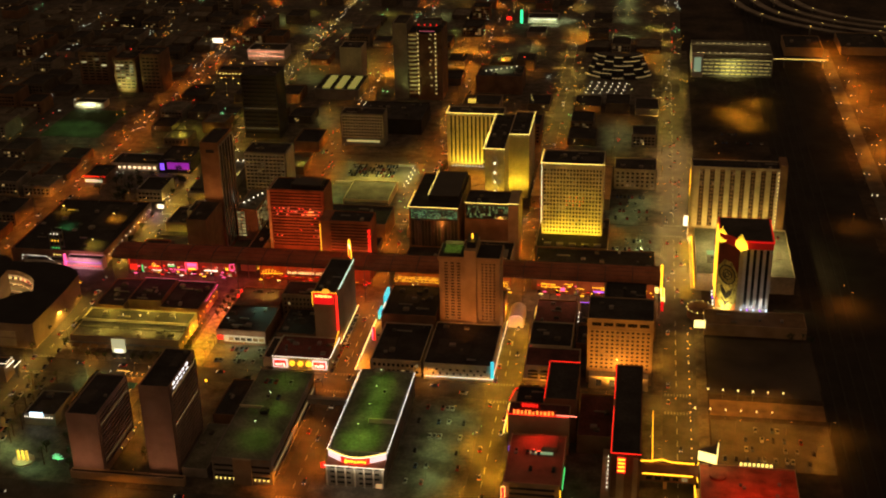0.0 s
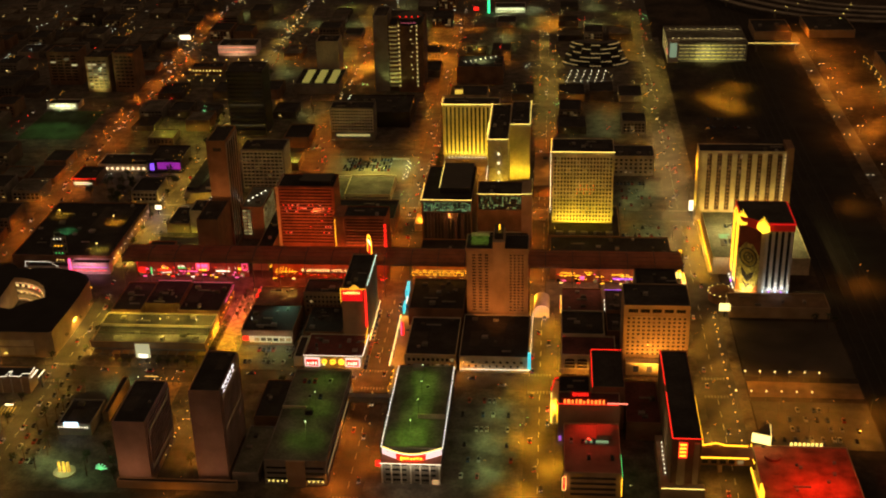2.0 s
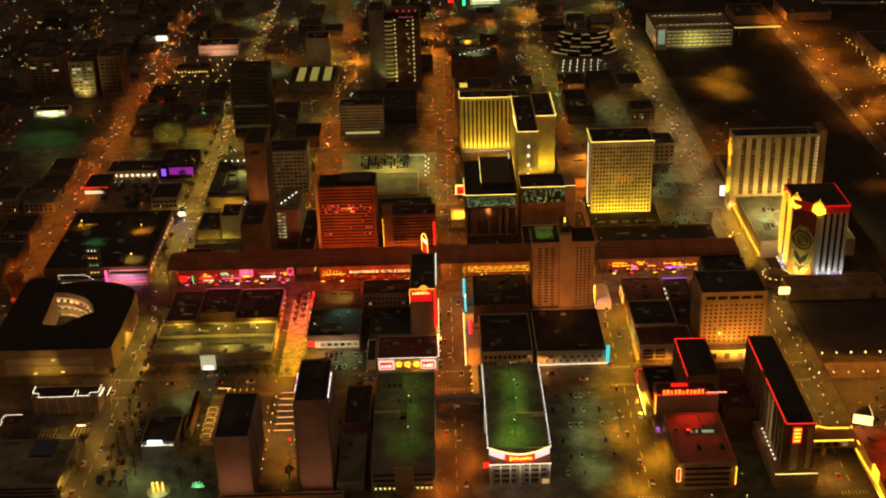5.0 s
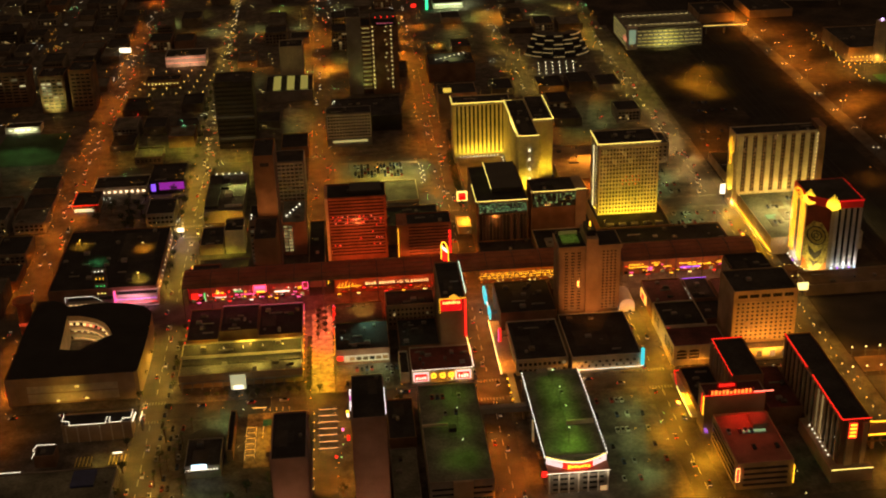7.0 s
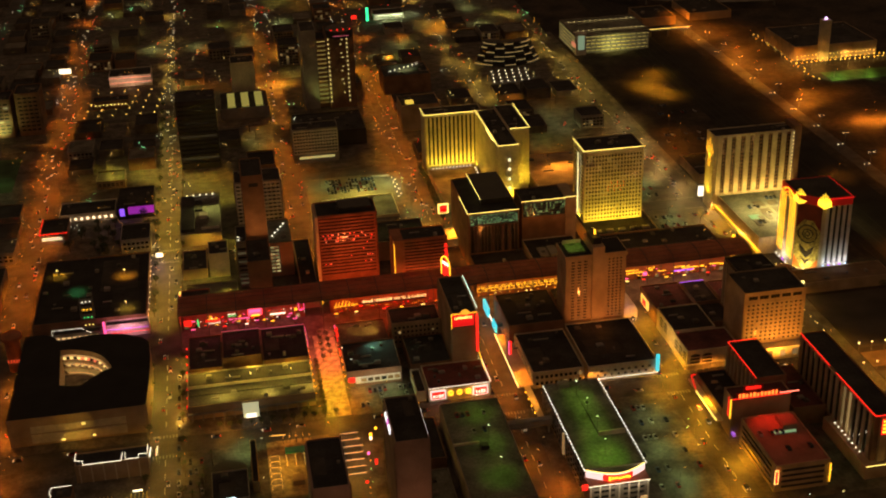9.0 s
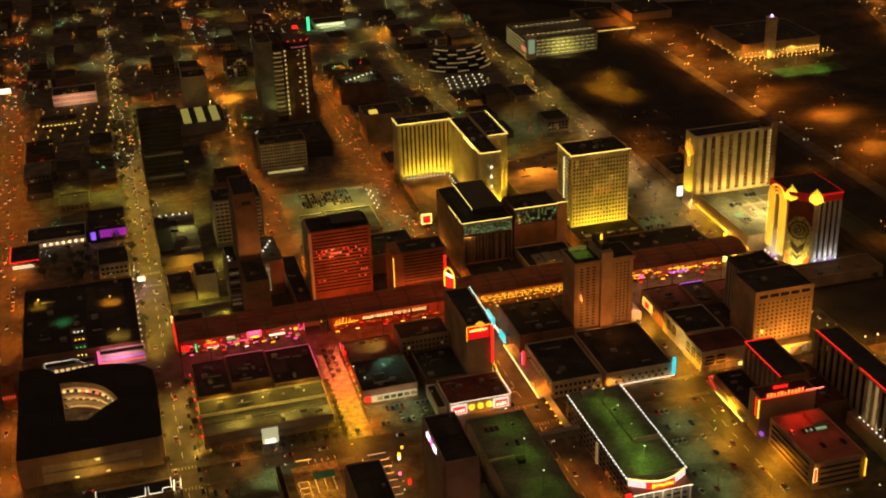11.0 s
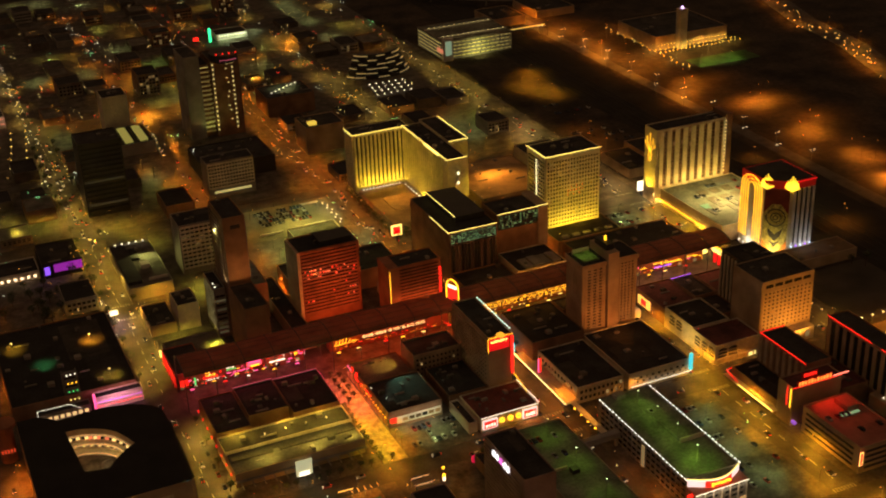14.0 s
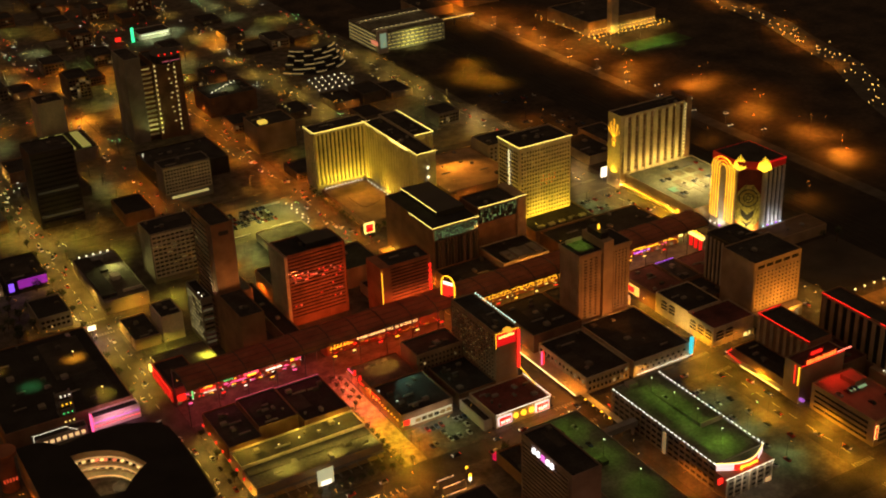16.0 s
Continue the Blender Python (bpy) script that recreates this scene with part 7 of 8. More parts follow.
for n in range(6):
    for y in (641, 663):
        x = (46 if y > 650 else 38) + 8.6 * n
        street_light(x - 2.1, y, 0, (1.0, 0.36, 0.03), 2600, "rail_lot", 6, False)
        s = thing("lot_lamp", "short lamp post with a warm globe beside the car park", "lamp", (x, y, 0), "rail lot lamps")
        panel("post", s, x - 0.08, x + 0.08, y - 0.08, y + 0.08, 0, 6, STEEL)
        panel("globe", s, x - 0.35, x + 0.35, y - 0.35, y + 0.35, 6.1, 6.8, glow("lot_globe", (1.0, 0.75, 0.25), 3.0))
for x, y in ((48, 604), (60, 626), (74, 608), (88, 628), (102, 606), (112, 630)):
    street_light(x, y, 0, (1.0, 0.33, 0.02), 7000, "rail_front", 9)
# yard and freeway lamps over the railway land
ry = random.Random(77)


def yard_lamp(x, y, power, z):
    key = "yard_%d" % int(power)
    street_light(x - 2.1, y, 0, (1.0, 0.30, 0.018), power, key, z, False)
    LIGHTS[key].spot_size, LIGHTS[key].spot_blend = radians(168), 1.0
    s = thing("mast_lamp", "slim mast lamp over the railway land", "street lamp", (x, y, 0), "mast lamps")
    panel("mast", s, x - 0.08, x + 0.08, y - 0.08, y + 0.08, 0, z + 0.2, DARK)
    panel("lamp_head", s, x - 0.3, x + 0.3, y - 0.3, y + 0.3, z + 0.2, z + 0.4, glow("yard_head", SODIUM, 1.5))


# lamp groups: centre, spread, direction of the group, count, strength
for x, y, sx, sy, n, k in ((244, 1043, 26, 6, 4, 0.4), (238, 956, 9, 8, 4, 0.45), (242, 893, 5, 12, 3, 0.35), (232, 835, 6, 6, 3, 0.55), (185, 923, 14, 18, 2, 0.12), (135, 790, 10, 14, 2, 0.1), (215, 1180, 12, 30, 5, 0.35), (205, 1270, 12, 40, 5, 0.4), (211, 1380, 14, 40, 4, 0.4), (205, 1100, 12, 25, 4, 0.4), (70, 1048, 8, 10, 2, 0.12), (60, 985, 5, 16, 2, 0.25)):
    for _ in range(n):
        yard_lamp(x + ry.gauss(0, sx), y + ry.gauss(0, sy), k * ry.choice((50000, 75000, 125000)), ry.choice((10, 13, 17)))
for x, y, p in ((84, 1192, 20000), (98, 1160, 16000), (108, 1222, 15000), (92, 1176, 11000)):
    street_light(x - 2.1, y, 0, (1.0, 0.42, 0.015), p, "gold_lot_%d" % (p // 1000), 8)
# Added lamps without masts, scattered for the wide orange glow of the land.
for n in range(11):
    street_light(192 + (n * 37) % 85, 1400 - 46 * n, 0, (1.0, 0.26, 0.012), 15000, "service_road", 16, False)
for n in range(9):
    street_light(-330 + 42 * n, 1421 if n % 2 else 1439, 90 if n % 2 else -90, (1.0, 0.26, 0.012), 15000, "far_cross", 9)
# elevated freeway with its lamps
WAY = [(520, 1420), (462, 1240), (446, 1139), (420, 1062), (402, 999), (356, 921), (322, 845), (300, 760)]
for (xa, ya), (xb, yb) in zip(WAY, WAY[1:]):
    bm = bmesh.new()
    d = Vector((yb - ya, xa - xb)).normalized() * 15
    prism(bm, [(xa - d.x, ya - d.y), (xb - d.x, yb - d.y), (xb + d.x, yb + d.y), (xa + d.x, ya + d.y)], 0.02, 0.3)
    bmesh.ops.recalc_face_normals(bm, faces=bm.faces[:])
    tagged(part("road", bm, ASPHALT), "worn asphalt freeway past the railway land", "road", kind="structure")
    for q in range(max(2, int((Vector((xb, yb)) - Vector((xa, ya))).length / 26))):
        f = (q + ry.random()) / max(2, int((Vector((xb, yb)) - Vector((xa, ya))).length / 26))
        if yb < 980:
            break
        yard_lamp(xa + (xb - xa) * f + ry.choice((-12, 12)), ya + (yb - ya) * f, ry.choice((10000, 20000)), 11)
specks = []
for (xa, ya), (xb, yb) in zip(WAY, WAY[1:-1]):
    for q in range(16):
        f = (q + ry.random()) / 16
        x, y = xa + (xb - xa) * f + ry.gauss(0, 9), ya + (yb - ya) * f + ry.gauss(0, 6)
        specks.append((x - 0.35, x + 0.35, y - 0.35, y + 0.35, 0.3, 1.0))
tagged(boxes("distant_traffic", specks, glow("distant_lamp", (1.0, 0.55, 0.12), 2.0)), "distant amber lights of traffic on the freeway", "lights", kind="stuff")
# forecourt of the outlet hall
for x, y in ((250, 1222), (280, 1216), (312, 1222), (338, 1216), (262, 1192), (300, 1190)):
    street_light(x, y, 0, (1.0, 0.5, 0.08), 14000, "forecourt", 9)
for x, y in ((272, 1163), (305, 1160)):
    street_light(x, y, 0, (0.8, 1.0, 0.25), 6500, "lawn_light", 9)
for k in range(60):
    x, y = ((252 + 5.2 * (k % 20), 1214 - 9 * (k // 20) + ry.uniform(-1.5, 1.5)) if k < 40 else (250 + ry.uniform(-3, 3), 1152 + 8.5 * (k - 40)))
    s = thing("lamp_post", "short lamp post with a warm globe", "lamp", (x, y, 0), "forecourt lamps")
    panel("post", s, x - 0.1, x + 0.1, y - 0.1, y + 0.1, 0, 4, STEEL)
    panel("globe", s, x - 0.35, x + 0.35, y - 0.35, y + 0.35, 4, 4.7, NEON_GOLD if k % 3 else NEON_AMBER)
strip("road", "dark service road along the railway land", 186, 199, 700, 1420, 0.06, ASPHALT, 0.06)
for n in range(20):
    x, y = (200.0 if n % 2 else 184.0), 1342 - 23.2 * n
    s = thing("twin_lamp", "tall twin-headed white lamp beside the service road", "street lamp", (x, y, 0), "twin lamps")
    panel("post", s, x - 0.12, x + 0.12, y - 0.12, y + 0.12, 0, 9, STEEL)
    panel("arm", s, x - 2, x + 2, y - 0.08, y + 0.08, 9, 9.2, STEEL)
    for d in (-2, 2):
        panel("lamp_head", s, x + d - 0.3, x + d + 0.3, y - 0.3, y + 0.3, 9.2, 9.5, glow("twin_head", (1.0, 0.8, 0.45), 3.0))
# Black band of the unlit rail corridor, put into the ballast colour.
strip("rail_bed", "dark railway ballast with the unlit gloom in its colour", 113, 176, 300, 1700, 0.04, mat("shaded_ballast", (0.022, 0.018, 0.014), 0.95, vary=0.5, scale=0.05), 0.04)
for n in range(5):
    tagged(boxes("rail_track", [(118 + 7 * n, 119.2 + 7 * n, 300, 1700, 0.045, 0.25)], mat("rail_bed", (0.03, 0.026, 0.022), 0.9)), "dark railway track bed", "track", kind="structure")

# ---- floodlights that wash the hotels, with added fill lamps after them ----
lamp("AREA", "floodlight", (-137.5, 1005.5, 8), GOLD, 9500, 45, (-137.5, 1011.8, 30), 0.8)
lamp("AREA", "floodlight", (-124.6, 972, 8), GOLD, 10200, 0.8, (-119.3, 972, 28), 74)
lamp("AREA", "floodlight", (-111, 921, 10), GOLD, 3969, 14, (-111, 925.5, 26), 0.8)
lamp("AREA", "floodlight", (-96, 950, 10), GOLD, 3600, 13, (-96, 957.5, 26), 0.8)
lamp("AREA", "floodlight", (-47, 861.5, 11.2), GOLD, 5200, 43, (-47, 865.8, 28), 0.8)
lamp("AREA", "floodlight", (-47, 846, 12), GOLD, 6500, 43, (-47, 866, 48), 1.0)
lamp("AREA", "floodlight", (-73, 880, 11.2), GOLD, 4536, 0.8, (-70, 880, 26), 24)
lamp("AREA", "floodlight", (71, 880, 12.8), (1.0, 0.62, 0.12), 9000, 60, (71, 887.5, 38), 0.8)
lamp("AREA", "floodlight", (34, 896, 13), GOLD, 3500, 0.8, (38, 896, 34), 14)
for y in (808, 832, 856, 880):
    street_light(33, y, 0, (1.0, 0.45, 0.012), 7000, "awning_light", 6, False)
# Added lamp in mid-air for the bright deck; it has no mast.
lamp("SPOT", "floodlight", (75, 845, 34), (1.0, 0.72, 0.22), 125000, 1.0, (75, 845, 12), angle=150)
lamp("AREA", "floodlight", (78, 760.5, 8), (0.85, 0.85, 0.85), 1100, 16, (78, 764.6, 24), 0.8)
lamp("AREA", "floodlight", (57, 767, 4), (1.0, 0.72, 0.2), 4200, 10, (60, 770.5, 18), 1.0)
lamp("AREA", "floodlight", (51.5, 790, 4), (0.9, 0.9, 0.75), 2600, 1.0, (53.8, 790, 14), 22)
# Added lamps throw orange onto the towers; no fixtures stand there.
lamp("SPOT", "floodlight", (-104, 688, 13), (1.0, 0.30, 0.05), 26000, 1.0, (-104, 722, 30), angle=90)
lamp("SPOT", "floodlight", (-8, 652, 4), (1.0, 0.34, 0.03), 42000, 1.0, (-6, 673, 24), angle=110)
lamp("AREA", "floodlight", (-6, 662, 9), (1.0, 0.4, 0.06), 2200, 30, (-6, 672, 20), 1.0)
# Added lamp above the terrace; no fixture stands there.
lamp("SPOT", "floodlight", (-114.5, 730, 66), (0.75, 1.0, 0.2), 800, 0.6, (-114.5, 733, 57), angle=100)
# Added uplights over the lower roofs for the lit tower faces.
lamp("SPOT", "floodlight", (-306, 812, 44), (1.0, 0.4, 0.1), 7000, 0.8, (-306, 829, 62), angle=110)
lamp("SPOT", "floodlight", (-317.5, 838, 36), (1.0, 0.8, 0.4), 5000, 0.4, (-313.5, 833, 60), angle=80)
# Added red lamp stands in for the neon sign's glow on the deck.
lamp("SPOT", "floodlight", (-48, 586, 27), (1.0, 0.03, 0.012), 6500, 1.5, (-46, 578, 15), angle=120)
# Added red lamp over the hall roof; no fixture stands there.
lamp("SPOT", "floodlight", (66, 540, 26), (1.0, 0.05, 0.01), 20000, 1.5, (66, 545, 9), angle=140)
# Added lamps hung over the pool deck and annex, without fixtures.
lamp("SPOT", "floodlight", (-140, 985, 22), (1.0, 0.45, 0.06), 14000, 1.0, (-140, 970, 6), angle=140)
lamp("SPOT", "floodlight", (-55, 985, 22), (1.0, 0.42, 0.05), 26000, 1.0, (-55, 975, 9), angle=150)
# Added lamps in mid-air for the yellow on the hall roofs.
for x in (-345, -318, -295):
    lamp("SPOT", "floodlight", (x, 716, 15), (1.0, 0.62, 0.06), 16000, 0.8, (x, 704, 9.5), angle=150)
    lamp("SPOT", "floodlight", (x + 8, 684, 15), (1.0, 0.74, 0.12), 4500, 0.8, (x + 8, 690, 8), angle=150)
# Added red lamps stand in for canopy glow on the hotel slabs.
lamp("SPOT", "floodlight", (-246, 800, 18), (1.0, 0.17, 0.03), 28000, 2.0, (-246, 834, 26), angle=110)
lamp("SPOT", "floodlight", (-200, 780, 23), (1.0, 0.22, 0.04), 15000, 2.0, (-200, 798, 30), angle=120)
for x, y, c, p in ((-399, 858, (1.0, 0.4, 0.02), 11000), (-445, 868, (1.0, 0.5, 0.03), 6000), (-396, 809, (1.0, 0.6, 0.06), 9000), (-430, 840, (0.2, 1.0, 0.3), 1600)):
    lamp("SPOT", "floodlight", (x, y, 14.7), c, p, 0.4, (x, y + 0.3, 10), angle=140)
# Added fill lamps without fixtures, for bright patches round the city.
lamp("SPOT", "floodlight", (-75, 728, 12), (1.0, 0.35, 0.25), 4000, 1.0, (-75, 745, 2), angle=140)
lamp("SPOT", "floodlight", (-287, 528, 9), (1.0, 0.40, 0.18), 3000, 1.0, (-287, 542, 20), angle=140)
lamp("SPOT", "floodlight", (-246, 528, 9), (1.0, 0.40, 0.18), 3800, 1.0, (-246, 547, 26), angle=140)
lamp("SPOT", "floodlight", (-330, 545, 10), (0.6, 1.0, 0.4), 5000, 1.0, (-320, 552, 0), angle=140)
lamp("SPOT", "floodlight", (-244, 730, 16), (0.5, 1.0, 0.6), 4000, 0.8, (-240, 715, 10), angle=120)
lamp("SPOT", "floodlight", (-242, 742, 16), (1.0, 0.5, 0.08), 5000, 0.8, (-245, 745, 9), angle=120)
lamp("SPOT", "floodlight", (-340, 972, 15), (0.95, 0.85, 0.22), 12000, 0.8, (-340, 958, 9), angle=140)
lamp("SPOT", "floodlight", (-345, 908, 8), (1.0, 0.5, 0.03), 6000, 0.5, (-345, 914, 1), angle=150)
lamp("SPOT", "floodlight", (-530, 1095, 30), (0.6, 1.0, 0.35), 7000, 1.0, (-535, 1075, 0), angle=130)
lamp("SPOT", "floodlight", (-216, 985, 24), (1.0, 0.84, 0.16), 60000, 1.0, (-216, 970, 0), angle=150)
for x, y, k in ((-203, 1385, 1), (-257, 1399, 0.8), (-268, 1290, 1.2), (-150, 1330, 1), (-72, 1462, 0.7), (0, 1364, 0.7), (-300, 1290, 0.8), (-225, 1300, 1), (-190, 1300, 1)):
    street_light(x, y, 0, (1.0, 0.36, 0.02), 40000 * k, "plaza_%d" % (10 * k), 9)
for x, y in ((-345, 850), (-318, 915), (-330, 822), (-290, 905), (-290, 1000), (-330, 1010), (-345, 1045), (-300, 1050), (-225, 908), (-400, 1110), (-425, 1090), (-395, 1075), (-440, 1125), (-420, 1060)):
    street_light(x, y, 0, (0.95, 0.8, 0.08), 6500, "lime", 9)
# Added fill lamps over the mall court, arcade and side street.
lamp("SPOT", "floodlight", (-420, 716, 15), (1.0, 0.62, 0.25), 9000, 1.0, (-418, 725, 0), angle=140)
lamp("SPOT", "floodlight", (-418, 661, 6), (1.0, 0.5, 0.06), 1800, 1.0, (-422, 671, 8), angle=140)
lamp("SPOT", "floodlight", (-306, 618, 12), (1.0, 0.5, 0.04), 7000, 0.8, (-308, 615, 0), angle=150)
lamp("SPOT", "floodlight", (-270, 600, 11), (1.0, 0.5, 0.08), 3200, 0.8, (-270, 600, 0), angle=150)
# Added lamps stand in for canopy glow on the walls behind it.
for x, c, p in ((-303, (1.0, 0.28, 0.08), 4000), (-245, (1.0, 0.2, 0.05), 9000), (-200, (1.0, 0.25, 0.06), 9000), (-145, (1.0, 0.3, 0.05), 11000), (-103, (1.0, 0.36, 0.06), 8000), (-48, (1.0, 0.35, 0.08), 8000), (-5, (1.0, 0.35, 0.08), 8000)):
    lamp("SPOT", "floodlight", (x, 789.8, 12.5), c, p, 0.8, (x, 812, 30), angle=140)
# the lit underside of the canopy
for x0, x1, c, p in ((-360, -275, (1.0, 0.09, 0.12), 8500), (-270, -178, (1.0, 0.07, 0.01), 17000), (-172, -80, (1.0, 0.38, 0.04), 12000), (-74, 14, (1.0, 0.36, 0.16), 10000)):
    lamp("AREA", "canopy_screen", ((x0 + x1) / 2, CY, CZ - 0.4), c, p, x1 - x0, ((x0 + x1) / 2, CY + 0.01, 0), 22)
    # This one faces up, added to make the vault glow through.
    lamp("AREA", "canopy_screen", ((x0 + x1) / 2, CY, CZ - 0.6), c, p * 0.18, x1 - x0, ((x0 + x1) / 2, CY + 0.01, 40), 19)
# Added pink lamp for the colour on the shop row.
lamp("SPOT", "floodlight", (-396, 780, 12), (1.0, 0.35, 0.5), 9000, 1.0, (-396, 790, 3), angle=120)

# ---- cars ----
PAINTS = [mat(n, c, 0.35, metal=0.2, vary=0.08) for n, c in (("car_white", (0.6, 0.6, 0.58)), ("car_black", (0.02, 0.02, 0.022)), ("car_silver", (0.35, 0.35, 0.36)), ("car_red", (0.3, 0.03, 0.025)), ("car_blue", (0.04, 0.07, 0.16)))]
HEAD, TAIL = glow("headlamp", (1.0, 0.82, 0.5), 1.5), glow("tail_lamp", (1.0, 0.04, 0.01), 1.3)
LABELS = ("white parked car", "black parked car", "silver parked car", "dark red parked car", "dark blue parked car")


def car_body(bm):
    pts = [(-2.2, 0.0), (2.2, 0.0), (2.25, 0.75), (1.2, 0.95), (-2.1, 1.0), (-2.25, 0.6)]
    side = [[bm.verts.new((x, y, z)) for x, z in pts] for y in (-0.9, 0.9)]
    bm.faces.new(side[0]), bm.faces.new(side[1][::-1])
    for i in range(6):
        bm.faces.new((side[0][(i + 1) % 6], side[0][i], side[1][i], side[1][(i + 1) % 6]))


def make_car(k, lit):
    name = ("driving" if lit else "parked")
    c = thing("car", "%s car %s on the asphalt" % (LABELS[k].split(" parked")[0], "with its lights on" if lit else "parked"), "car", (0, 0, 0), "cars in the street" if lit else "parked cars")
    bm = bmesh.new()
    car_body(bm)
    shell = part("body", bm, PAINTS[k], c)
    bm = bmesh.new()
    lo = [bm.verts.new(p) for p in ((-1.8, -0.8, 0.98), (1.0, -0.8, 0.93), (1.0, 0.8, 0.93), (-1.8, 0.8, 0.98))]
    hi = [bm.verts.new(p) for p in ((-1.2, -0.65, 1.48), (0.3, -0.65, 1.48), (0.3, 0.65, 1.48), (-1.2, 0.65, 1.48))]
    bm.faces.new(lo[::-1]), bm.faces.new(hi)
    for i in range(4):
        bm.faces.new((lo[i], lo[(i + 1) % 4], hi[(i + 1) % 4], hi[i]))
    part("cabin", bm, GLASS_DARK, c)
    if lit:
        for y in (-0.65, 0.65):
            bm = bmesh.new()
            box(bm, 2.15, 2.4, y - 0.2, y + 0.2, 0.55, 0.85)
            part("headlight", bm, HEAD, shell)
            bm = bmesh.new()
            box(bm, -2.4, -2.15, y - 0.2, y + 0.2, 0.65, 0.9)
            part("tail_light", bm, TAIL, shell)
    return c


PROTO = {}


def car(x, y, rz, k, lit, z=0.04):
    if (k, lit) not in PROTO:
        PROTO[k, lit] = make_car(k, lit)
        PROTO[k, lit].matrix_basis = pose(x, y, z, 0, 0, rz)
    else:
        copy_thing(PROTO[k, lit], pose(x, y, z, 0, 0, rz))


rnd = random.Random(4)
for x, n, y0, y1 in ((-370, 32, 545, 1250), (-174, 26, 545, 1200), (-75, 12, 545, 760), (28, 18, 500, 1250), (-469, 16, 680, 1200), (-272, 6, 800, 1050)):
    for i in range(n):
        y = y0 + (y1 - y0) * (i + rnd.uniform(0.1, 0.9)) / n
        if 752 < y < 796 and x not in (-370, 28, -469):
            continue
        lane = rnd.choice((-4.8, -1.8, 1.8, 4.8))
        car(x + lane, y, 90 if lane < 0 else -90, rnd.randrange(5), True)
for y, n in ((654, 22), (905, 8), (525, 8)):
    for i in range(n):
        x = -455 + 470 * (i + rnd.uniform(0.1, 0.9)) / n
        if min(abs(x - c) for c in NS) < 10:
            continue
        lane = rnd.choice((-3.5, 3.5))
        car(x, y + lane, 0 if lane < 0 else 180, rnd.randrange(5), True)


def lot(x0, x1, y0, y1, rows, pitch, fill, z, turn=90):
    for r_ in range(rows):
        yy = y0 + (y1 - y0) * (r_ + 0.5) / rows
        for i in range(int((x1 - x0) / pitch)):
            if rnd.random() < fill:
                car(x0 + pitch * (i + 0.5), yy, turn + rnd.choice((0, 180)), rnd.randrange(5), False, z)


lot(-120, -86, 550, 640, 6, 2.9, 0.38, 0.18)
lot(-262, -224, 668, 690, 3, 3.0, 0.6, 0.2)
lot(-246, -205, 990, 1020, 4, 2.7, 0.75, 0.25)
lot(52, 104, 812, 880, 5, 3.2, 0.3, 12.13)
lot(-215, -188, 600, 634, 2, 3.0, 0.35, 15.13)
lot(-155, -128, 600, 640, 1, 3.0, 0.15, 16.13)
lot(52, 108, 596, 636, 4, 3.0, 0.35, 0.1)
lot(-235, -222, 646, 650, 1, 3, 0.3, 0.05)
lot(-18, 14, 845, 890, 3, 3.0, 0.5, 0.18)
lot(-18, 14, 918, 976, 4, 3.0, 0.5, 0.18)
lot(-59, -35, 548, 578, 2, 3.0, 0.4, 15.63)
lot(52, 104, 1012, 1060, 3, 3.1, 0.35, 0.0)
lot(62, 110, 1095, 1140, 2, 3.1, 0.3, 0.0)
lot(-358, -347, 545, 640, 10, 3.0, 0.5, 0.18)
lot(-210, -180, 647, 662, 1, 4.0, 0.25, 0.05, 0)
for i in range(16):
    car(-362.6, 560 + 11 * i + rnd.uniform(0, 3), 90, rnd.randrange(5), False, 0.18)
    car(-181.6, 668 + 6 * i, 90, rnd.randrange(5), False, 0.18) if i < 13 else None

# distant traffic on the long streets
TRAFFIC = (PAINTS[2], GLASS_DARK, HEAD, TAIL)
verts, faces, slots = [], [], []


def far_box(x0, x1, y0, y1, z0, z1, slot):
    n = len(verts)
    verts.extend([(x0, y0, z0), (x1, y0, z0), (x1, y1, z0), (x0, y1, z0), (x0, y0, z1), (x1, y0, z1), (x1, y1, z1), (x0, y1, z1)])
    faces.extend([[n + i for i in f] for f in ((3, 2, 1, 0), (4, 5, 6, 7), (0, 1, 5, 4), (1, 2, 6, 5), (2, 3, 7, 6), (3, 0, 4, 7))])
    slots.extend([slot] * 6)


def far_car(x, y, way):
    """A small car body with its cabin and lights; way is 1 when it drives away to the far end of the street."""
    far_box(x - 0.9, x + 0.9, y - 2.2, y + 2.2, 0.2, 0.95, 0)
    far_box(x - 0.7, x + 0.7, y - 1.4, y + 1.0, 0.95, 1.5, 1)
    for sx in (-0.55, 0.55):
        far_box(x + sx - 0.22, x + sx + 0.22, y - 2.35, y - 2.2, 0.5, 0.95, 3 if way > 0 else 2)
        far_box(x + sx - 0.22, x + sx + 0.22, y + 2.2, y + 2.35, 0.5, 0.95, 2 if way > 0 else 3)


for x, n, y0, y1 in ((-370, 64, 1000, 1700), (-469, 70, 860, 1700), (-272, 36, 960, 1700), (-174, 40, 880, 1700), (-75, 16, 1040, 1700), (28, 44, 800, 1700), (-568, 18, 900, 1700)):
    for k in range(n):
        y = y0 + (y1 - y0) * (k + rnd.random()) / n
        lane = rnd.choice((-4.8, -1.8, 1.8, 4.8))
        far_car(x + lane + rnd.uniform(-0.3, 0.3), y, 1 if lane > 0 else -1)
me = bpy.data.meshes.new("distant_cars")
me.from_pydata(verts, [], faces)
for m_ in TRAFFIC:
    me.materials.append(m_)
me.polygons.foreach_set("material_index", slots)
tagged(new("distant_cars", me), "distant cars with headlights and red tail lights on the streets", "cars", kind="stuff")

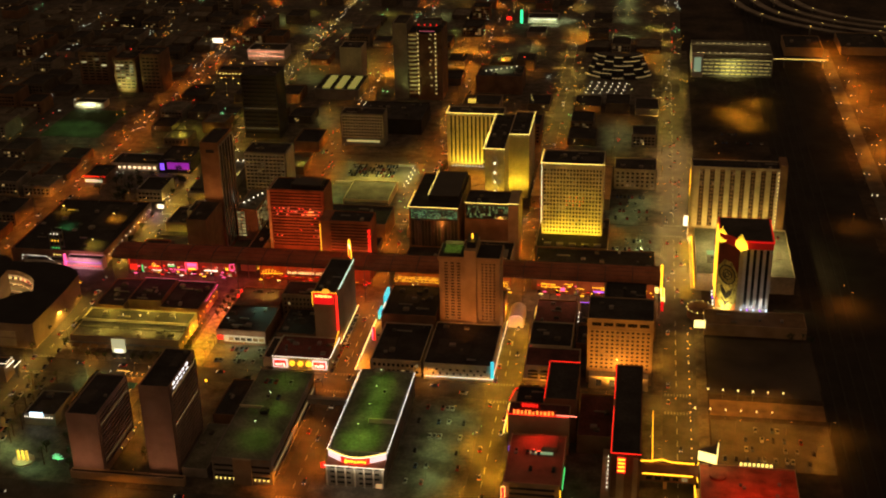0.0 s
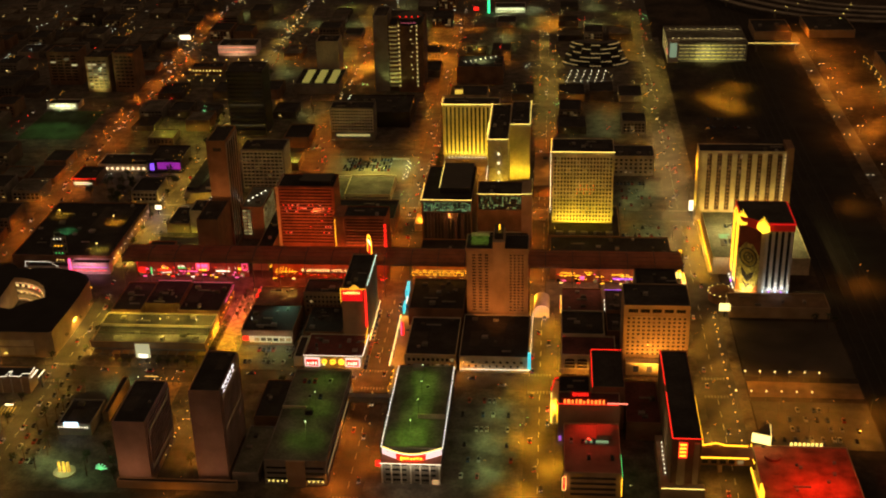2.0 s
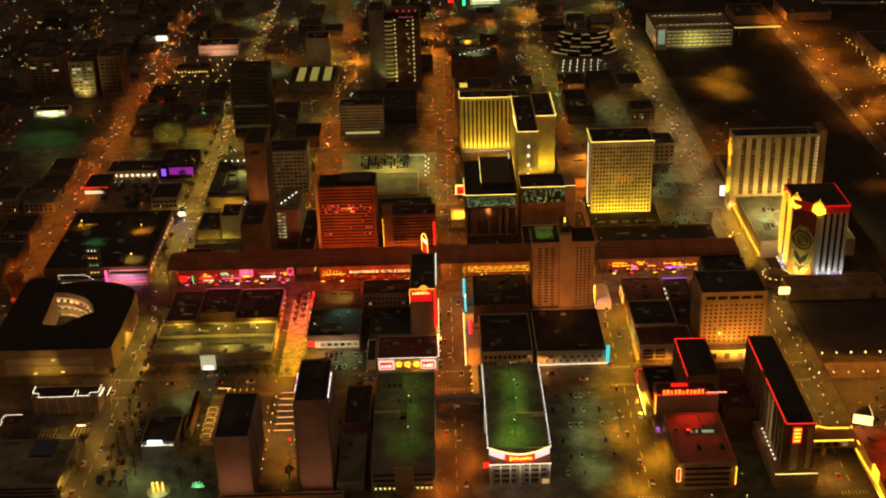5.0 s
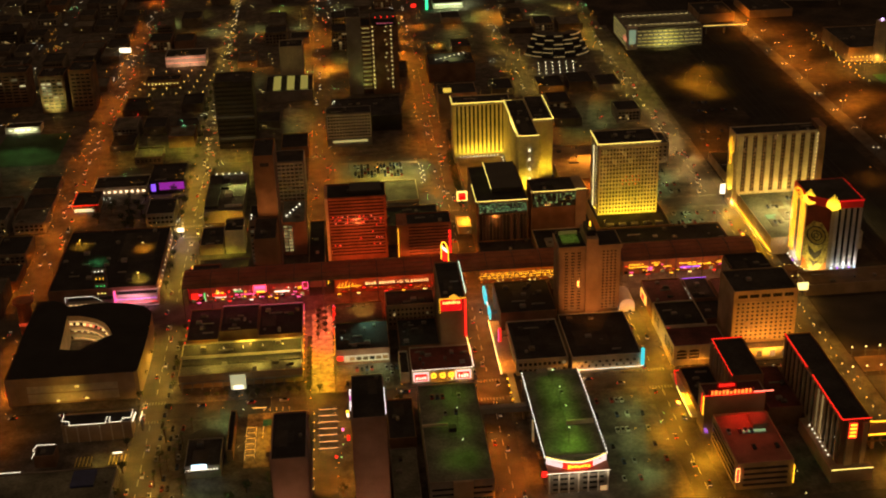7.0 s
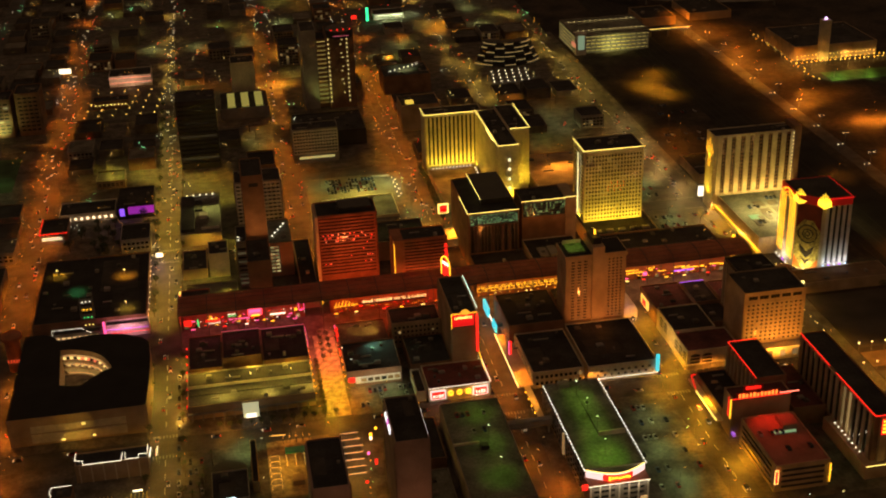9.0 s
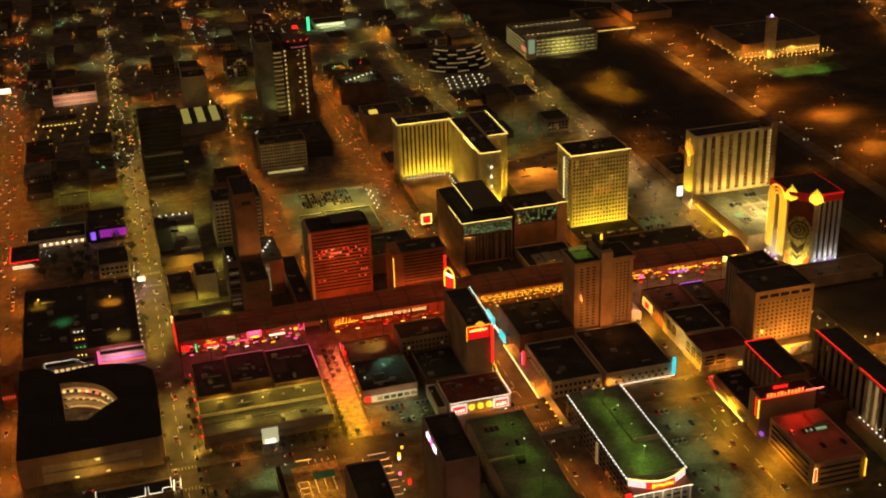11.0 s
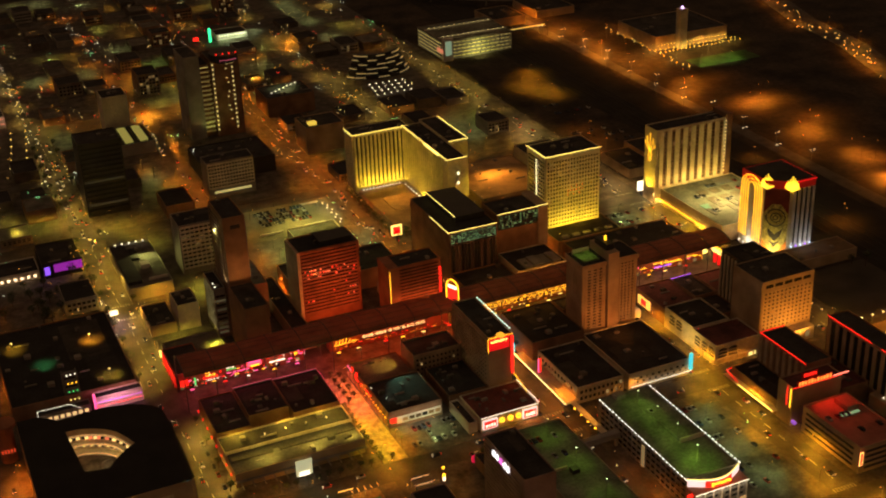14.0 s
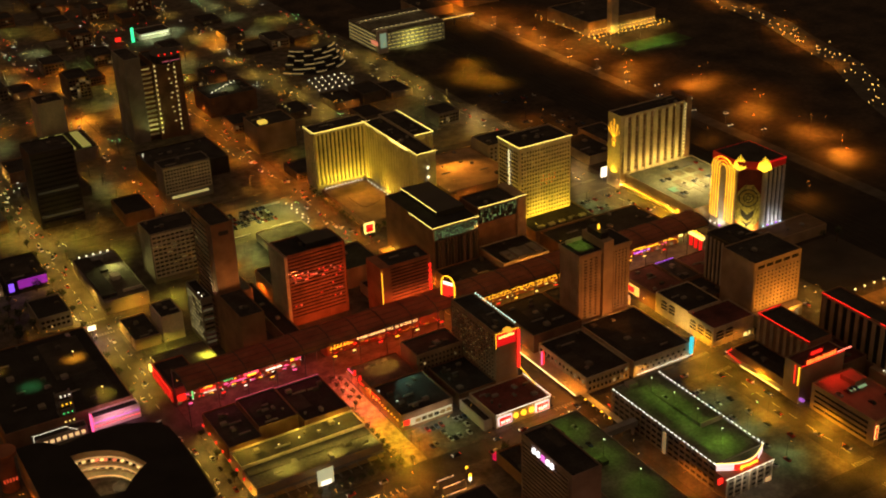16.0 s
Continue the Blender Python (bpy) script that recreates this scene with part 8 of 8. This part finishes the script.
# ---- trees ----
LEAF = mat("foliage", (0.05, 0.075, 0.03), 0.8, vary=0.4, scale=0.8)
BARK = mat("bark", (0.12, 0.08, 0.05), 0.9)


def make_tree(seed, palm):
    rt = random.Random(seed)
    t_ = thing("palm_tree" if palm else "tree", "slender palm with drooping dark fronds" if palm else "small dark street tree with an uneven crown", "tree", (0, 0, 0), "palms" if palm else "street trees")
    bm = bmesh.new()
    hgt = 9.5 if palm else 3.2
    cyl(bm, 0, 0, 0, hgt, 0.28, 0.16, 7)
    if not palm:
        for k in range(4):
            a = 1.6 * k + rt.random()
            tube(bm, (0, 0, 2.4), (1.4 * math.cos(a), 1.4 * math.sin(a), 4.3 + rt.random()), 0.08)
    part("trunk", bm, BARK, t_)
    bm = bmesh.new()
    if palm:
        for k in range(13):
            a = 2 * math.pi * k / 13 + rt.uniform(-0.2, 0.2)
            up = rt.uniform(-0.1, 0.9)
            prev = Vector((0, 0, hgt))
            for q in range(1, 5):
                d = 0.75 * q
                p = Vector((d * math.cos(a), d * math.sin(a), hgt + up * d - 0.2 * d * d))
                n_ = Vector((-math.sin(a), math.cos(a), 0)) * (0.36 - 0.07 * q)
                bm.faces.new([bm.verts.new(v_) for v_ in (prev - n_, prev + n_, p + n_ * 0.7, p - n_ * 0.7)])
                prev = p
    else:
        for k in range(170):
            u = Vector((rt.gauss(0, 1), rt.gauss(0, 1), rt.gauss(0, 0.8))).normalized() * rt.uniform(0.9, 2.4)
            c = Vector((u.x, u.y, 4.9 + u.z)) + Vector((0.7 * math.sin(seed + u.z), 0.4, 0))
            e1, e2 = Vector((rt.gauss(0, 1), rt.gauss(0, 1), rt.gauss(0, 1))).normalized() * 0.32, Vector((rt.gauss(0, 1), rt.gauss(0, 1), rt.gauss(0, 1))).normalized() * 0.32
            bm.faces.new([bm.verts.new(v_) for v_ in (c - e1, c + e2, c + e1, c - e2)])
    part("crown", bm, LEAF, t_)
    return t_


TREES = [make_tree(1, False), make_tree(2, False), make_tree(3, True)]
used = set()


def tree(k, x, y, s_=1.0, z=0.15):
    m = pose(x, y, z, 0, 0, (x * 37) % 360) @ Matrix.Scale(s_, 4)
    if k not in used:
        used.add(k)
        TREES[k].matrix_basis = m
    else:
        t_ = copy_thing(TREES[k], pose(x, y, z, 0, 0, (x * 37) % 360))
        t_.scale = (s_, s_, s_)


for i in range(30):
    y = 548 + 24 * i
    if 755 < y < 795:
        continue
    tree(rnd.choice((0, 1)), -379.5 + rnd.uniform(-0.5, 0.5), y, rnd.uniform(0.8, 1.2))
    tree(rnd.choice((0, 1, 2)), -360.5, y + 9, rnd.uniform(0.8, 1.1))
for i in range(9):
    tree(rnd.choice((0, 1)), -275 + 5 * (i % 2), 728 + 4 * i, 0.8)
for i in range(10):
    tree(rnd.choice((0, 1)), -279.5, 668 + 6 * i, 0.8), tree(2, -264.8, 672 + 9 * i, 0.8)
for i in range(14):
    tree(0 if i % 2 else 1, -165.5, 915 + 8 * i, 1.2)
for i in range(12):
    tree(2, -351 + rnd.uniform(-8, 8), 552 + 7 * i, 1.0)
    tree(rnd.choice((0, 1)), -340 + 6 * i, 664, 0.8)
for x, y in ((-300, 545), (-304, 556), (-316, 548), (-320, 560), (-312, 570), (-300, 575), (100, 735), (106, 728), (112, 733), (-262, 560), (-228, 644), (-80, 925), (-84, 935), (-86, 905), (-155, 925), (-148, 928), (-140, 930)):
    tree(rnd.choice((0, 1, 2)), x, y, 1.15, 0.15 if x < 40 else 0.05)
for i in range(24):
    tree(rnd.choice((0, 1)), -455 + rnd.uniform(0, 75), 910 + rnd.uniform(2, 70), rnd.uniform(1.0, 1.5))

# ---- the rest of the city: low houses, shops and offices block by block ----
rnd = random.Random(9)
DIM_WALL = mat("weathered_render", (0.15, 0.125, 0.095), 0.9, vary=0.4, scale=0.1, per_object=0.5)
WALLS = (DIM_WALL, DIM_WALL, GREY, BROWN, DIM_WALL)
YARDS, WALL_LAMPS = 0, []
KINDS = ("shop", "office_block", "warehouse")
DESC = {"shop": "low dark-roofed shop on a city block", "office_block": "small office block with rows of windows", "warehouse": "flat-roofed warehouse with a few wall lamps"}
for i in range(len(NS) - 1):
    for j in range(1, len(EW) - 1):
        bx0, bx1, by0, by1 = NS[i] + 10, NS[i + 1] - 10, EW[j] + 10, EW[j + 1] - 10
        if j < 3 and i >= 4:
            continue
        for a in range(3):
            for c in range(3):
                x0 = bx0 + (bx1 - bx0) * a / 3 + rnd.uniform(0, 3)
                x1 = bx0 + (bx1 - bx0) * (a + 1) / 3 - rnd.uniform(1, 6)
                y0 = by0 + (by1 - by0) * c / 3 + rnd.uniform(0, 5)
                y1 = by0 + (by1 - by0) * (c + 1) / 3 - rnd.uniform(2, 9)
                clash = any(x0 < o[1] + 2 and x1 > o[0] - 2 and y0 < o[3] + 2 and y1 > o[2] - 2 for o in OCC)
                if not clash and YARDS < 70 and y0 > 790 and x0 > -470 and rnd.random() < 0.3:
                    YARDS += 1
                    c_ = rnd.choice(((0.9, 0.82, 0.12), (0.7, 0.95, 0.2), (0.8, 0.85, 0.3), (1.0, 0.85, 0.35), (1.0, 0.5, 0.04)))
                    street_light((x0 + x1) / 2, (y0 + y1) / 2, 0, c_, rnd.choice((2000, 3600)), "yard_c%d" % int(100 * c_[1]), 8)
                    continue
                if rnd.random() < (0.12 if y0 < 1250 else 0.4) or any(x0 < o[1] + 2 and x1 > o[0] - 2 and y0 < o[3] + 2 and y1 > o[2] - 2 for o in OCC):
                    continue
                if -265 < x0 < -180 and 900 < y0 < 1032 or -410 > x0 > -470 and 900 < y0 < 980 or -565 < x1 and x0 < -490 and 1045 < y1 and y0 < 1160:
                    continue
                kind = rnd.choice(KINDS)
                h = {"shop": rnd.uniform(4, 7), "office_block": rnd.uniform(6, 14) if rnd.random() < 0.85 else rnd.uniform(14, 24), "warehouse": rnd.uniform(6, 10)}[kind]
                wall = rnd.choice(WALLS)
                o = building(kind, DESC[kind], x0, x1, y0, y1, h, wall, rnd.choice((ROOF, ROOF, ROOF_PALE)), category="shop" if kind == "shop" else "building", plant=rnd.randrange(0, 2) if y0 < 1100 else 0)
                if kind == "office_block":
                    facade(o, "F", x0 + 1, x1 - 1, y0, 2, h - 1, 6, max(2, int(h / 3.6)), wall, rnd.choice((GLASS_FEW, GLASS_FEW, GLASS_SOME)), pier=0, band=0, joined=True)
                for q in range(rnd.randrange(0, 3)):
                    if rnd.random() < 0.6:
                        WALL_LAMPS.append((rnd.uniform(x0 + 1, x1 - 1), y0 - 0.2, rnd.uniform(2.5, min(h - 1, 5))))
                    else:
                        WALL_LAMPS.append((x0 - 0.2, rnd.uniform(y0 + 1, y1 - 1), rnd.uniform(2.5, min(h - 1, 5))))
for x0, x1, y0, y1, h in ((48, 75, 940, 985, 7), (80, 105, 950, 1000, 6), (150, 190, 1390, 1440, 9), (210, 260, 1400, 1460, 8)):
    building("warehouse", "low dark warehouse beside the railway", x0, x1, y0, y1, h, TAN, plant=3)

tagged(boxes("wall_lamps", [(x - 0.25, x + 0.25, y - 0.25, y + 0.25, z - 0.2, z + 0.2) for x, y, z in WALL_LAMPS], glow("house_lamp", (1.0, 0.66, 0.2), 2.4)), "small warm lamps on the walls of low buildings", "lamps", kind="stuff")

# ---- small lamps of doors, shop fronts and yards along the streets ----
rnd = random.Random(31)
TINY = ((glow("tiny_amber", (1.0, 0.42, 0.04), 1.6), 760), (glow("tiny_warm", (1.0, 0.78, 0.25), 1.5), 440), (glow("tiny_white", (0.95, 1.0, 0.75), 1.8), 240), (glow("tiny_red", (1.0, 0.04, 0.02), 2.0), 150), (glow("tiny_green", (0.35, 1.0, 0.4), 2.0), 130))
for m_, count in TINY:
    verts, faces, slots = [], [], []
    x = y = 0
    for k in range(count):
        q = rnd.random()
        if k % 4:
            x, y = x + rnd.gauss(0, 3), y + rnd.gauss(0, 11)
        elif q < 0.45:
            x, y = rnd.choice(NS[2:]) + rnd.choice((-1, 1)) * rnd.uniform(7.6, 11), rnd.uniform(540, 1640)
        elif q < 0.6:
            x, y = rnd.uniform(-700, 20), rnd.choice(EW[1:10]) + rnd.choice((-1, 1)) * rnd.uniform(7.6, 11)
        else:
            x, y = rnd.uniform(-820, 20), rnd.uniform(900, 1760)
        if y < 900 and k % 2 or 752 < y < 795 or y < 660 and any(o[0] - 1 < x < o[1] + 1 and o[2] - 1 < y < o[3] + 1 for o in OCC):
            continue
        on = max((h_ for x0_, x1_, y0_, y1_, h_ in TOPS if x0_ - 0.6 < x < x1_ + 0.6 and y0_ - 0.6 < y < y1_ + 0.6), default=0.0)
        if on > 16:
            continue
        z, e = on + rnd.uniform(0.9, 3.8), rnd.uniform(0.1, 0.24) * (1.3 if y > 1100 else 1.0)
        n = len(verts)
        verts += [(x + sx * e, y + sy * e, z + sz * e) for sx, sy, sz in ((-1, -1, -1), (1, -1, -1), (1, 1, -1), (-1, 1, -1), (-1, -1, 1), (1, -1, 1), (1, 1, 1), (-1, 1, 1))]
        verts += [(x - 0.06, y, 0.0), (x + 0.06, y, 0.0), (x + 0.06, y, z), (x - 0.06, y, z)]
        faces += [[n + i for i in f] for f in ((3, 2, 1, 0), (4, 5, 6, 7), (0, 1, 5, 4), (1, 2, 6, 5), (2, 3, 7, 6), (3, 0, 4, 7), (8, 9, 10, 11))]
        slots += [0] * 6 + [1]
    me = bpy.data.meshes.new("door_lamps")
    me.from_pydata(verts, [], faces)
    me.materials.append(m_), me.materials.append(STEEL)
    me.polygons.foreach_set("material_index", slots)
    tagged(new("door_lamps", me), "scattered small lamps of doors and shop fronts", "lamps", kind="stuff")

verts, faces, slots = [], [], []
for x, y, c, s_ in FAR_POSTS:
    hx, hy = x + 2.2 * c, y + 2.2 * s_
    for (x0, x1, y0, y1, z0, z1), m_ in (((x - 0.12, x + 0.12, y - 0.12, y + 0.12, 0.02, 9.1), 0), ((min(x, hx) - 0.06, max(x, hx) + 0.06, min(y, hy) - 0.06, max(y, hy) + 0.06, 9.05, 9.2), 0), ((hx - 0.4, hx + 0.4, hy - 0.3, hy + 0.3, 9.2, 9.3), 1), ((hx - 0.45, hx + 0.45, hy - 0.35, hy + 0.35, 9.3, 9.42), 0)):
        n = len(verts)
        verts += [(x0, y0, z0), (x1, y0, z0), (x1, y1, z0), (x0, y1, z0), (x0, y0, z1), (x1, y0, z1), (x1, y1, z1), (x0, y1, z1)]
        faces += [[n + i for i in f] for f in ((3, 2, 1, 0), (4, 5, 6, 7), (0, 1, 5, 4), (1, 2, 6, 5), (2, 3, 7, 6), (3, 0, 4, 7))]
        slots += [m_] * 6
me = bpy.data.meshes.new("far_street_lamps")
me.from_pydata(verts, [], faces)
me.materials.append(STEEL), me.materials.append(MATS["sodium_head"])
me.polygons.foreach_set("material_index", slots)
tagged(new("far_street_lamps", me), "distant steel street lamps with glowing heads", "street lamps", kind="stuff")
